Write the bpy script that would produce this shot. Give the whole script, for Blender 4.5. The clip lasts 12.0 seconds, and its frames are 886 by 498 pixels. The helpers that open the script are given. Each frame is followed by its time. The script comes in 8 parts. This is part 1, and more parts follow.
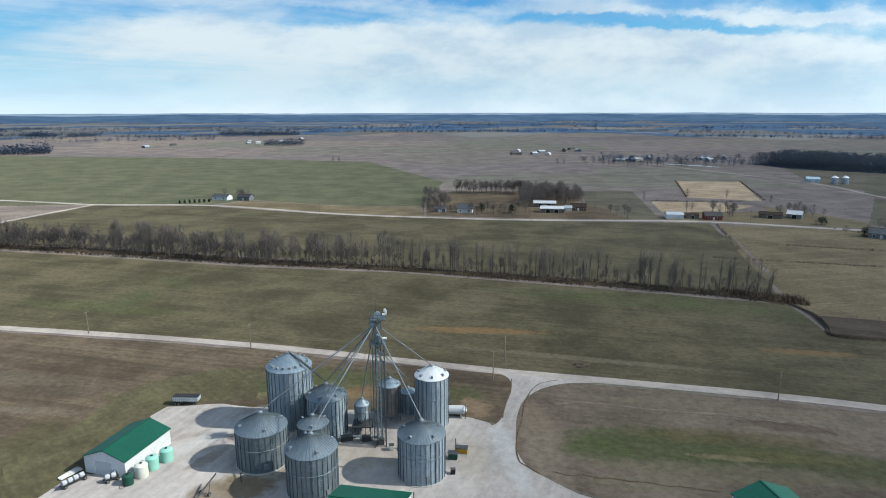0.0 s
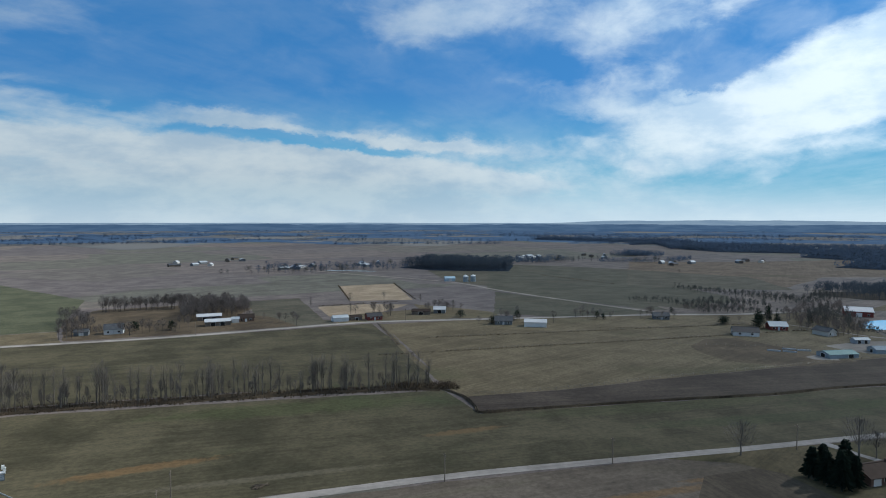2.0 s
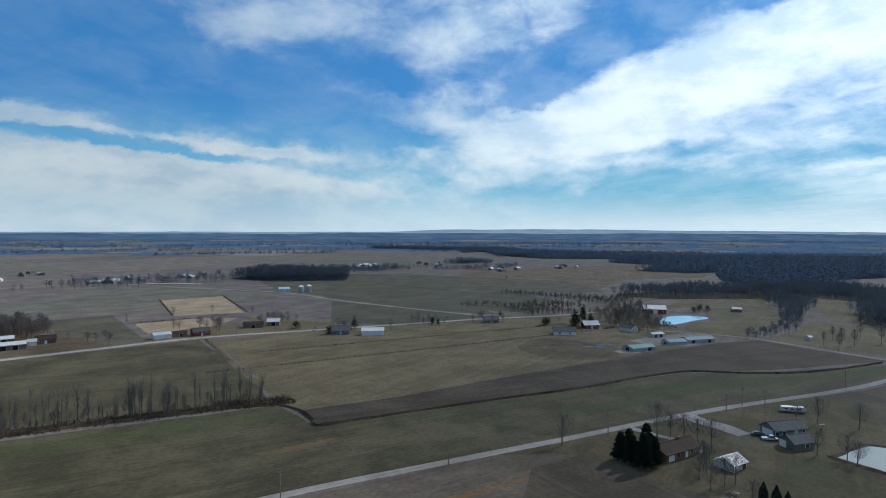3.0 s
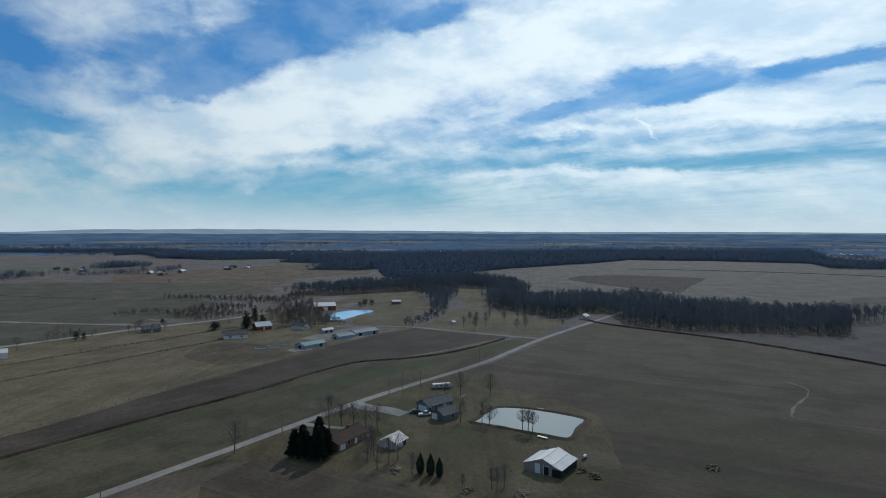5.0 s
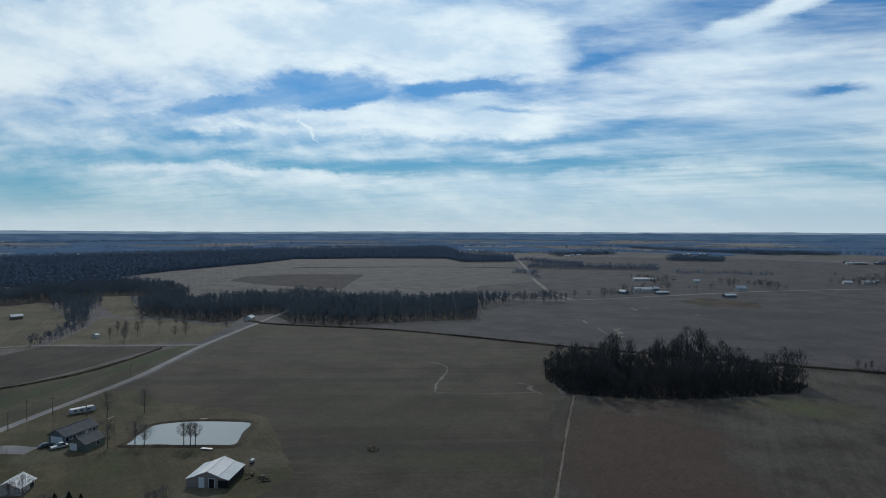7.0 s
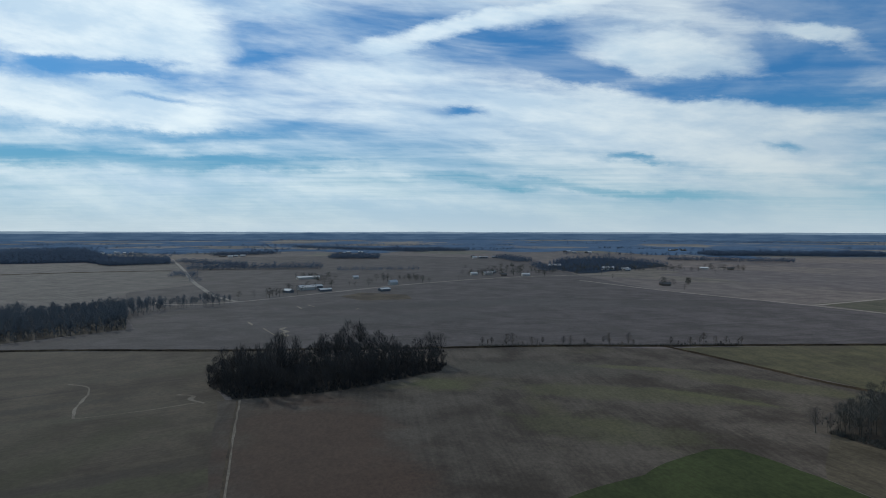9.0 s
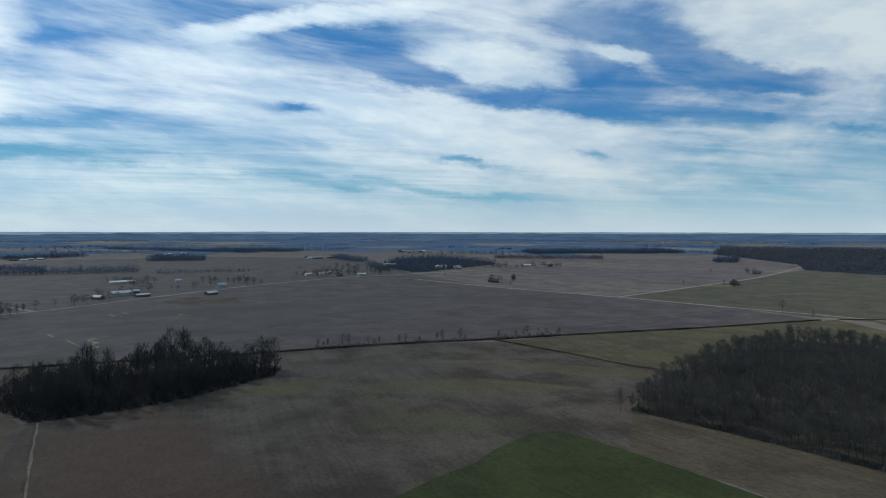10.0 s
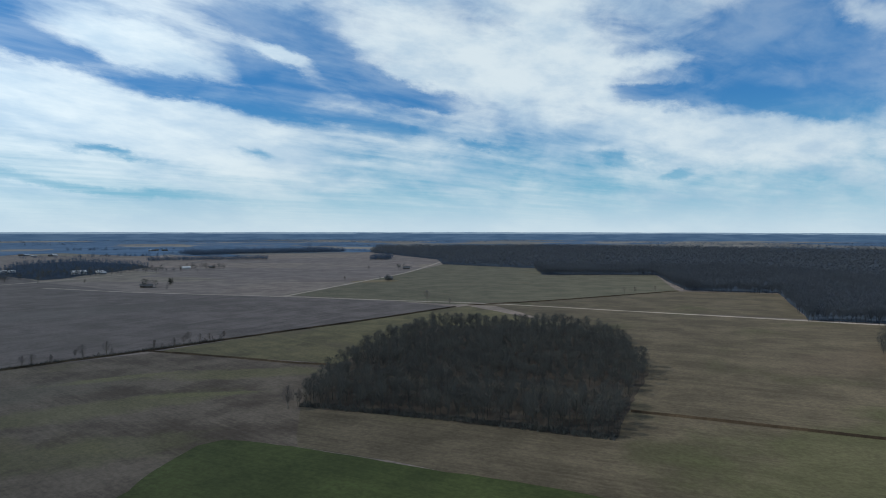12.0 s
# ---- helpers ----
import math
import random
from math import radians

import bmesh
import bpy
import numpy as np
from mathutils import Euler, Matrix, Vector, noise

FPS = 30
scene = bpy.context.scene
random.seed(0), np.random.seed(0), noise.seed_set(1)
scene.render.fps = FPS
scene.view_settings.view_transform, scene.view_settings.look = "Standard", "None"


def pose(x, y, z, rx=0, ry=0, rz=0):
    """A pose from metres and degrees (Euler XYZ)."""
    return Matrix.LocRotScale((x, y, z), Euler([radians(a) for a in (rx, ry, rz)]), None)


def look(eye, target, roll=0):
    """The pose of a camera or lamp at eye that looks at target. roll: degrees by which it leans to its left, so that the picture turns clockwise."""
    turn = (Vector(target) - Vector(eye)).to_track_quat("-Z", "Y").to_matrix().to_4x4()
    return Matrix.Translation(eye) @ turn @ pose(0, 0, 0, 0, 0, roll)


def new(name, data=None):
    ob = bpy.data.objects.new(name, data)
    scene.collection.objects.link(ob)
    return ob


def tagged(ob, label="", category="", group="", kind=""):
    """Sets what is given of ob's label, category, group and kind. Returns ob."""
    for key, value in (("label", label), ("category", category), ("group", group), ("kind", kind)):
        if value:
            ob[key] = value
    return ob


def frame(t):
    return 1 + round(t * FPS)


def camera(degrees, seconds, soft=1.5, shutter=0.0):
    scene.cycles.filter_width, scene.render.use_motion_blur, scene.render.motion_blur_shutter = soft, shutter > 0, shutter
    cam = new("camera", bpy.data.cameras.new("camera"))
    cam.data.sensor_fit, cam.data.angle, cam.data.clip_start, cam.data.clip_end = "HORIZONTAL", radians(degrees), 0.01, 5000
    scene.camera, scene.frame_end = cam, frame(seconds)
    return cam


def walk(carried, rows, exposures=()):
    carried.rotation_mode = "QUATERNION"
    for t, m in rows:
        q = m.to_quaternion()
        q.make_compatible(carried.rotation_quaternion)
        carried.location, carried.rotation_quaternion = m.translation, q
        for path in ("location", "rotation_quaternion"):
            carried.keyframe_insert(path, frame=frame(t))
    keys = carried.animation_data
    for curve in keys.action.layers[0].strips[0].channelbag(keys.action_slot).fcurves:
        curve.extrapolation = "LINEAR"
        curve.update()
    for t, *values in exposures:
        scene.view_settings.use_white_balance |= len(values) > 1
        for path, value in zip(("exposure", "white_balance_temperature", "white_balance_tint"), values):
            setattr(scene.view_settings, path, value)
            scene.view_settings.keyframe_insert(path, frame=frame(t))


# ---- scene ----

# ---- camera: hovers 72 m above the fields and turns to the right ----
cam = camera(71.36, 12.0, 1.0)
PATH = [
    (0.0, pose(0, 0, 72, 77.36, 0.1, 0)),
    (0.5, pose(0, 0, 72, 82.05, 0.06, -7.59)),
    (1.0, pose(0, 0, 72, 84.80, 0, -15.15)),
    (1.5, pose(0, 0, 72, 86.42, -0.03, -22.72)),
    (2.0, pose(0, 0, 72, 87.37, -0.04, -30.28)),
    (2.5, pose(0, 0, 72, 87.95, -0.05, -37.82)),
    (3.0, pose(0, 0, 72, 88.20, -0.06, -45.38)),
    (4.0, pose(0, 0, 72, 88.22, -0.07, -60.30)),
    (5.0, pose(0, 0, 72, 88.22, -0.07, -75.25)),
    (6.0, pose(0, 0, 72, 88.22, -0.07, -90.44)),
    (7.0, pose(0, 0, 72, 88.22, -0.07, -105.67)),
    (8.0, pose(0, 0, 72, 88.22, -0.07, -120.88)),
    (9.0, pose(0, 0, 72, 88.22, -0.07, -136.10)),
    (10.0, pose(0, 0, 72, 88.22, -0.07, -151.28)),
    (11.0, pose(0, 0, 72, 88.22, -0.07, -166.47)),
    (12.0, pose(0, 0, 72, 88.24, -0.07, -181.68)),
]
EXPOSURES = [(0.0, 0.36, 6100, 6), (1.0, 0.04, 6050, 6), (2.0, -0.07, 5980, 6), (2.5, -0.04, 5950, 6), (5.0, -0.32, 6100, 6), (7.0, -0.42, 6150, 6), (10.0, -0.32, 6150, 6), (12.0, -0.15, 6100, 6)]
walk(cam, PATH, EXPOSURES)

# ---- sun and sky ----
SUN_AZIMUTH, SUN_ELEVATION = 96.0, 38.0
sun = new("sun", bpy.data.lights.new("sun", "SUN"))
sun.data.energy, sun.data.angle, sun.data.color = 5.0, radians(0.6), (1.0, 0.935, 0.83)
sa, se = radians(SUN_AZIMUTH), radians(SUN_ELEVATION)
sun_dir = Vector((math.sin(sa) * math.cos(se), math.cos(sa) * math.cos(se), math.sin(se)))
sun.matrix_world = look(sun_dir * 500, (0, 0, 0))


class Nodes:
    """Short hand for building a node tree."""

    def __init__(self, tree, fresh=True):
        self.tree = tree
        if fresh:
            tree.nodes.clear()

    def add(self, kind, **sets):
        node = self.tree.nodes.new(kind)
        if "operation" in sets:
            node.operation = sets["operation"]
        if "use_clamp" in sets:
            node.use_clamp = sets["use_clamp"]
        if "data_type" in sets:
            node.data_type = sets["data_type"]
        if "blend_type" in sets:
            node.blend_type = sets["blend_type"]
        if "interpolation_type" in sets:
            node.interpolation_type = sets["interpolation_type"]
        return node

    def put(self, value, socket):
        if isinstance(value, bpy.types.NodeSocket):
            self.tree.links.new(value, socket)
        elif isinstance(value, (tuple, list)) and len(value) == 3 and socket.type == "RGBA":
            socket.default_value = (*value, 1.0)
        else:
            socket.default_value = value

    def math(self, op, a, b=0.0, c=0.0, clamp=False):
        node = self.add("ShaderNodeMath", operation=op, use_clamp=clamp)
        for n, v in enumerate((a, b, c)):
            self.put(v, node.inputs[n])
        return node.outputs[0]

    def vec(self, x, y, z):
        node = self.add("ShaderNodeCombineXYZ")
        for n, v in enumerate((x, y, z)):
            self.put(v, node.inputs[n])
        return node.outputs[0]

    def split(self, v):
        node = self.add("ShaderNodeSeparateXYZ")
        self.put(v, node.inputs[0])
        return node.outputs

    def mix(self, f, a, b):
        node = self.add("ShaderNodeMix", data_type="RGBA")
        self.put(f, node.inputs["Factor"])
        self.put(a, node.inputs[6])
        self.put(b, node.inputs[7])
        return node.outputs[2]

    def noise(self, v, scale, detail=3.0, rough=0.55, distort=0.0):
        node = self.add("ShaderNodeTexNoise")
        self.put(v, node.inputs["Vector"])
        node.inputs["Scale"].default_value, node.inputs["Detail"].default_value = scale, detail
        node.inputs["Roughness"].default_value, node.inputs["Distortion"].default_value = rough, distort
        return node.outputs["Fac"]

    def ramp(self, f, stops, smooth=False):
        node = self.add("ShaderNodeValToRGB")
        node.color_ramp.interpolation = "EASE" if smooth else "LINEAR"
        el = node.color_ramp.elements
        while len(el) < len(stops):
            el.new(0.5)
        for e, (p, c) in zip(el, stops):
            e.position = p
            e.color = (c, c, c, 1) if isinstance(c, (int, float)) else (*c, 1)
        self.put(f, node.inputs[0])
        return node.outputs[0]

    def span(self, v, a, b, smooth=True):
        node = self.add("ShaderNodeMapRange", interpolation_type="SMOOTHSTEP" if smooth else "LINEAR")
        self.put(v, node.inputs["Value"])
        node.inputs["From Min"].default_value, node.inputs["From Max"].default_value = a, b
        return node.outputs["Result"]


world = bpy.data.worlds.new("sky")
scene.world = world
world.use_nodes = True
n = Nodes(world.node_tree)
sky = n.add("ShaderNodeTexSky")
sky.sky_type, sky.sun_disc, sky.sun_elevation, sky.sun_rotation = "NISHITA", False, se, sa
sky.altitude, sky.air_density, sky.dust_density, sky.ozone_density = 200.0, 1.0, 1.2, 2.5
way = n.add("ShaderNodeTexCoord").outputs["Generated"]
dx, dy, dz = n.split(way)
flat = n.math("SQRT", n.math("ADD", n.math("MULTIPLY", dx, dx), n.math("MULTIPLY", dy, dy)))
up = n.math("MAXIMUM", n.math("DIVIDE", dz, n.math("MAXIMUM", flat, 0.001)), 0.0)
far = n.math("DIVIDE", 1.0, n.math("ADD", up, 0.03))
ux, uy = n.math("DIVIDE", dx, n.math("MAXIMUM", flat, 0.001)), n.math("DIVIDE", dy, n.math("MAXIMUM", flat, 0.001))
calm = n.math("MULTIPLY_ADD", n.span(up, 0.0, 0.14), 0.6, 0.4)
vs = radians(48.0)  # the fine streaks
reach = n.math("ADD", n.math("MULTIPLY", dx, math.sin(vs)), n.math("MULTIPLY", dy, math.cos(vs)))
beside = n.math("SUBTRACT", n.math("MULTIPLY", dx, math.cos(vs)), n.math("MULTIPLY", dy, math.sin(vs)))


def streaked(a, b, c, shift):
    """Sky direction, drawn out along the cloud streets, which sink a little to the south."""
    ahead = n.math("MULTIPLY_ADD", dz, 0.1, reach)
    above = n.math("MULTIPLY_ADD", reach, -0.1, dz)
    return n.vec(n.math("MULTIPLY_ADD", ahead, a, shift), n.math("MULTIPLY", beside, b), n.math("MULTIPLY", above, c))


tuft = n.noise(streaked(0.5, 1.3, 2.2, 0.0), 4.2, 6.0, 0.56)
wisp = n.noise(streaked(0.3, 1.7, 3.4, 3.0), 7.0, 6.0, 0.58, 0.4)
fibre = n.noise(streaked(0.5, 1.2, 2.2, 5.0), 15.0, 5.0, 0.6, 0.9)
fan = n.noise(n.vec(n.math("MULTIPLY", n.math("MULTIPLY", far, reach), 0.3), n.math("MULTIPLY", far, beside), 5.0), 1.7, 6.0, 0.58)
# the sky's direction, stirred a little so that no edge runs straight
stir = n.add("ShaderNodeTexNoise")
n.put(streaked(0.6, 1.0, 1.6, 9.0), stir.inputs["Vector"])
stir.inputs["Scale"].default_value, stir.inputs["Detail"].default_value, stir.inputs["Roughness"].default_value = 10.0, 8.0, 0.66
drift = n.add("ShaderNodeVectorMath", operation="MULTIPLY_ADD")
n.put(stir.outputs["Color"], drift.inputs[0])
drift.inputs[1].default_value, drift.inputs[2].default_value = (0.07, 0.07, 0.055), (-0.035, -0.035, -0.0275)
swayed = n.add("ShaderNodeVectorMath", operation="ADD")
n.put(way, swayed.inputs[0])
n.put(drift.outputs[0], swayed.inputs[1])
cover = n.math("MULTIPLY_ADD", n.span(up, 0.45, 0.8), 0.1, 0.42)


def heading(azimuth, elevation):
    a, e = radians(azimuth), radians(elevation)
    return Vector((math.sin(a) * math.cos(e), math.cos(a) * math.cos(e), math.sin(e)))


def streak(a0, e0, a1, e1, width, change):
    """A tapered streak of cloud (or of clear sky) between two directions: azimuth and elevation in degrees, half its width, change of cover."""
    global cover
    p, q = heading(a0, e0), heading(a1, e1)
    centre = ((p + q) / 2).normalized()
    side = centre.cross(q - p).normalized()
    lengthways = side.cross(centre)
    spot = n.add("ShaderNodeMapping")
    spot.vector_type = "TEXTURE"
    n.put(swayed.outputs[0], spot.inputs["Vector"])
    spot.inputs["Location"].default_value = centre
    spot.inputs["Rotation"].default_value = Matrix((lengthways, side, centre)).transposed().to_euler()
    wide = radians(width) * 1.7
    spot.inputs["Scale"].default_value = ((q - p).length * 0.5 + wide * 0.6, wide, 1.0)
    blot = n.add("ShaderNodeTexGradient")
    blot.gradient_type = "SPHERICAL"
    n.put(spot.outputs["Vector"], blot.inputs["Vector"])
    cover = n.math("MULTIPLY_ADD", blot.outputs["Fac"], change * 1.05, cover)


streak(-34.6, 2.9, 34.8, 2.0, 3.9, 0.60)
streak(-34.3, 5.5, -13.9, 6.0, 1.4, 0.35)
streak(-19.2, 7.6, 5.8, 7.6, 0.6, -0.50)
streak(4.8, 7.4, 30.5, 6.0, 0.7, -0.70)
streak(-34.0, 7.6, -19.2, 8.4, 0.9, -0.25)
streak(5.8, 8.8, 34.1, 7.2, 0.4, -0.25)
streak(-27.7, 9.5, 18.4, 11.8, 1.8, -0.60)
streak(18.4, 9.2, 42.5, 6.9, 1.1, -0.40)
streak(-13.8, 10.2, 0.4, 10.8, 0.4, 0.55)
streak(-27.8, 8.2, 3.4, 9.5, 0.4, 0.50)
streak(2.2, 3.5, 41.3, 1.6, 2.4, 0.50)
streak(2.3, 5.9, 30.3, 5.0, 1.3, 0.65)
streak(30.3, 4.5, 43.9, 2.7, 0.8, 0.50)
streak(3.8, 9.8, 19.5, 8.1, 0.8, 0.75)
streak(18.5, 7.9, 39.7, 6.2, 0.7, 0.50)
streak(4.4, 7.9, 20.4, 6.9, 0.4, -0.40)
streak(0.4, 13.8, 26.3, 14.5, 5.3, -0.95)
streak(0.4, 11.1, 17.7, 11.4, 0.6, -0.40)
streak(26.3, 10.4, 46.9, 8.0, 1.8, -0.45)
streak(20.5, 16.0, 38.6, 19.3, 1.8, 0.30)
streak(20.0, 13.2, 26.3, 13.7, 0.5, 0.25)
streak(30.4, 12.0, 38.6, 12.6, 0.4, 0.20)
streak(37.1, 13.4, 52.8, 18.7, 1.6, 0.50)
streak(41.8, 10.9, 60.7, 15.9, 0.9, 0.35)
streak(38.6, 10.2, 54.8, 8.9, 0.7, 0.30)
streak(47.9, 6.3, 72.9, 13.0, 3.0, 0.75)
streak(53.8, 9.3, 73.1, 15.8, 1.9, 0.50)
streak(45.4, 5.3, 51.0, 4.2, 0.8, 0.40)
streak(55.4, 2.9, 59.3, 4.7, 0.5, 0.50)
streak(49.4, 11.4, 58.9, 13.2, 0.9, -0.40)
streak(49.4, 10.8, 53.1, 10.6, 0.3, 0.50)
streak(52.8, 16.7, 62.8, 17.4, 1.2, -0.30)
streak(59.5, 4.5, 73.4, 2.5, 1.4, -0.35)
streak(40.2, 5.8, 46.9, 5.3, 1.0, -0.10)
streak(49.5, 14.3, 77.4, 19.9, 3.0, -0.75)
streak(46.7, 11.2, 60.4, 12.2, 1.7, -0.70)
streak(60.4, 12.2, 88.8, 17.4, 3.4, 0.75)
streak(86.2, 16.0, 104.4, 16.8, 4.1, 0.80)
streak(103.5, 17.1, 116.2, 15.0, 2.2, 0.70)
streak(47.3, 7.2, 68.3, 10.1, 1.7, 0.55)
streak(88.8, 12.0, 100.5, 13.1, 1.2, -1.30)
streak(81.6, 9.6, 89.4, 11.0, 0.6, -0.80)
streak(102.6, 12.9, 115.8, 13.3, 0.6, -0.60)
streak(82.6, 9.9, 115.8, 13.2, 0.5, -0.40)
streak(91.9, 10.3, 94.6, 7.7, 0.1, 0.60)
streak(87.8, 10.1, 118.3, 10.4, 0.7, 0.45)
streak(82.6, 8.4, 118.3, 8.8, 0.4, 0.30)
streak(74.3, 8.3, 85.7, 8.9, 0.6, -0.50)
streak(77.9, 7.2, 89.9, 8.1, 0.5, -0.40)
streak(103.1, 9.2, 112.9, 8.4, 0.4, -0.35)
streak(64.4, 5.8, 118.4, 5.1, 0.6, -0.40)
streak(71.3, 4.8, 118.4, 3.5, 0.7, 0.30)
streak(51.6, 3.2, 79.5, 3.2, 1.8, -0.35)
streak(93.0, 2.7, 118.5, 2.0, 1.3, 0.30)
streak(50.9, 6.4, 73.3, 7.4, 0.5, -0.30)
streak(105.4, 16.7, 116.0, 15.5, 2.5, 0.60)
streak(101.7, 12.8, 111.5, 12.9, 0.5, -0.70)
streak(116.4, 14.4, 124.6, 14.2, 0.5, -0.30)
streak(125.6, 15.5, 151.1, 19.6, 0.6, 0.90)
streak(122.6, 18.1, 137.9, 19.5, 1.5, -0.40)
streak(138.0, 14.4, 152.6, 15.0, 1.7, -0.50)
streak(150.2, 12.8, 171.6, 9.7, 0.9, -0.70)
streak(159.0, 15.7, 171.5, 15.2, 2.8, -0.65)
streak(148.6, 17.5, 159.0, 14.0, 1.7, 0.30)
streak(158.1, 13.1, 166.1, 13.6, 0.8, 0.35)
streak(120.6, 12.0, 171.6, 6.9, 3.2, 0.60)
streak(99.2, 8.9, 122.6, 10.1, 1.4, 0.45)
streak(99.1, 2.6, 171.7, 1.0, 2.1, 0.40)
streak(105.4, 10.7, 117.8, 10.4, 0.3, -0.60)
streak(99.9, 8.0, 116.8, 8.1, 0.3, -0.40)
streak(99.8, 5.9, 131.7, 5.5, 0.5, -0.55)
streak(130.7, 5.5, 157.8, 2.7, 0.4, -0.50)
streak(133.8, 11.0, 140.0, 10.4, 0.4, -0.35)
streak(162.6, 6.9, 167.0, 6.2, 0.4, -0.40)
streak(107.3, 7.8, 122.6, 7.8, 0.4, -0.35)
streak(149.7, 6.4, 157.3, 5.6, 0.3, -0.30)
streak(126.6, 17.2, 142.1, 14.1, 1.0, -0.30)
streak(145.6, 13.6, 154.5, 12.8, 0.7, -0.60)
streak(153.7, 12.5, 165.2, 10.7, 0.7, -0.60)
streak(161.6, 19.1, 178.3, 11.9, 1.4, -0.80)
streak(174.2, 13.5, 184.6, 10.8, 0.8, -0.80)
streak(168.7, 10.9, 179.9, 8.4, 0.7, -0.60)
streak(163.4, 15.2, 168.7, 11.6, 1.3, -0.50)
streak(147.3, 16.5, 159.7, 13.8, 1.2, 0.50)
streak(159.3, 17.3, 170.7, 14.1, 0.8, 0.70)
streak(174.2, 18.2, 187.7, 12.6, 3.1, 0.65)
streak(187.7, 18.3, 193.3, 11.9, 3.3, 0.65)
streak(145.5, 10.6, 168.1, 9.1, 1.1, 0.45)
streak(145.4, 7.0, 178.3, 5.6, 2.1, 0.40)
streak(192.8, 8.8, 218.3, 6.1, 1.9, 0.65)
streak(213.5, 16.8, 218.1, 15.4, 0.8, 0.50)
streak(206.7, 17.2, 213.5, 17.0, 1.6, -0.70)
streak(205.5, 13.9, 216.5, 11.7, 2.4, -1.20)
streak(202.3, 17.3, 216.8, 14.1, 1.9, -0.30)
streak(195.3, 12.1, 207.2, 10.7, 0.7, -0.70)
streak(203.8, 9.8, 208.5, 9.2, 0.5, -0.40)
streak(192.3, 13.7, 207.2, 14.7, 0.6, 0.50)
streak(195.3, 7.0, 199.9, 5.8, 0.4, -0.60)
streak(201.1, 4.7, 203.6, 5.0, 0.4, -0.70)
streak(182.0, 7.9, 189.3, 7.2, 0.3, -0.45)
streak(149.4, 6.4, 157.8, 5.5, 0.2, -0.40)
streak(162.4, 6.8, 166.2, 6.5, 0.4, -0.50)
streak(145.4, 3.7, 168.1, 2.3, 0.3, -0.45)
streak(4.5, 9.6, 19.5, 7.7, 0.5, 0.45)
streak(18.5, 7.7, 37.6, 6.1, 0.35, 0.50)
streak(9.8, 7.8, 30.3, 5.9, 0.35, -0.70)
streak(2.3, 6.4, 18.5, 6.2, 0.9, 0.30)
streak(17.6, 5.5, 42.8, 2.8, 0.8, 0.50)
streak(12.4, 15.6, 23.4, 12.0, 2.6, -0.35)
streak(24.3, 13.5, 39.7, 8.9, 2.0, -0.70)
streak(29.4, 16.5, 43.8, 12.8, 1.4, -0.50)
streak(38.6, 8.5, 45.4, 8.0, 0.5, -0.50)
streak(21.9, 16.6, 38.6, 19.0, 1.1, 0.30)
streak(48.9, 15.5, 62.8, 17.4, 0.8, 0.30)
streak(42.3, 9.9, 58.5, 13.9, 0.7, 0.30)
streak(46.4, 3.7, 73.2, 1.8, 1.2, -0.35)
streak(102.6, 13.6, 112.1, 11.6, 0.8, 0.70)
streak(82.6, 9.9, 91.9, 12.0, 0.5, -0.70)
streak(90.4, 12.3, 99.8, 12.4, 0.9, -0.50)
streak(47.4, 13.9, 60.4, 13.5, 1.6, -0.45)
streak(70.3, 17.5, 78.5, 19.9, 0.8, -0.80)
streak(47.4, 16.1, 64.6, 18.4, 0.8, 0.40)
streak(78.4, 8.6, 98.9, 8.3, 0.4, 0.25)
streak(91.9, 10.3, 118.0, 9.0, 0.7, 0.35)
streak(75.3, 5.1, 98.9, 5.1, 0.35, 0.40)
streak(56.8, 3.6, 75.3, 3.0, 1.6, -0.30)
streak(154.2, 17.2, 162.5, 12.5, 0.9, 0.45)
streak(164.3, 16.9, 170.5, 13.6, 0.6, 0.60)
streak(142.4, 15.1, 152.8, 13.5, 0.9, -0.70)
streak(128.3, 16.4, 136.2, 15.2, 0.8, 0.45)
streak(136.2, 11.3, 140.3, 10.4, 0.35, -0.60)
streak(177.3, 17.4, 204.7, 8.5, 2.2, 0.35)
streak(163.9, 16.7, 170.2, 13.8, 0.6, 0.60)
streak(156.3, 17.6, 165.3, 12.6, 1.2, 0.35)
streak(204.2, 12.2, 216.2, 9.3, 1.3, -0.60)
streak(208.8, 15.7, 214.0, 11.2, 1.2, -0.50)
streak(195.8, 12.3, 204.2, 11.3, 0.5, -0.50)
streak(206.4, 7.9, 216.9, 6.7, 1.2, 0.40)
streak(170.2, 15.7, 182.5, 10.7, 0.7, -0.60)
streak(22.4, 12.4, 48.9, 14.6, 2.6, -0.38)
streak(39.7, 14.3, 54.7, 16.5, 1.6, -0.15)
streak(-34.3, 5.5, 34.0, 5.4, 1.2, 0.35)
streak(-1.7, 8.8, 22.0, 7.6, 0.35, 0.50)
streak(21.9, 8.2, 33.9, 6.4, 0.35, 0.40)
ragged = n.math("ADD", n.math("MULTIPLY_ADD", fan, 0.55, -0.275), n.math("ADD", n.math("MULTIPLY_ADD", tuft, 0.7, -0.35), n.math("MULTIPLY_ADD", wisp, 0.85, -0.425)))
ragged = n.math("ADD", ragged, n.math("MULTIPLY_ADD", fibre, 0.5, -0.25))
dense = n.math("MULTIPLY_ADD", calm, ragged, cover)
dense = n.span(dense, 0.0, 0.95)
thin = n.math("MULTIPLY", n.span(n.math("ADD", fan, wisp), 0.75, 1.3), n.math("MULTIPLY_ADD", dy, -0.08, 0.26, True))
dense = n.math("ADD", dense, n.math("MULTIPLY", thin, n.math("SUBTRACT", 1.0, dense)))
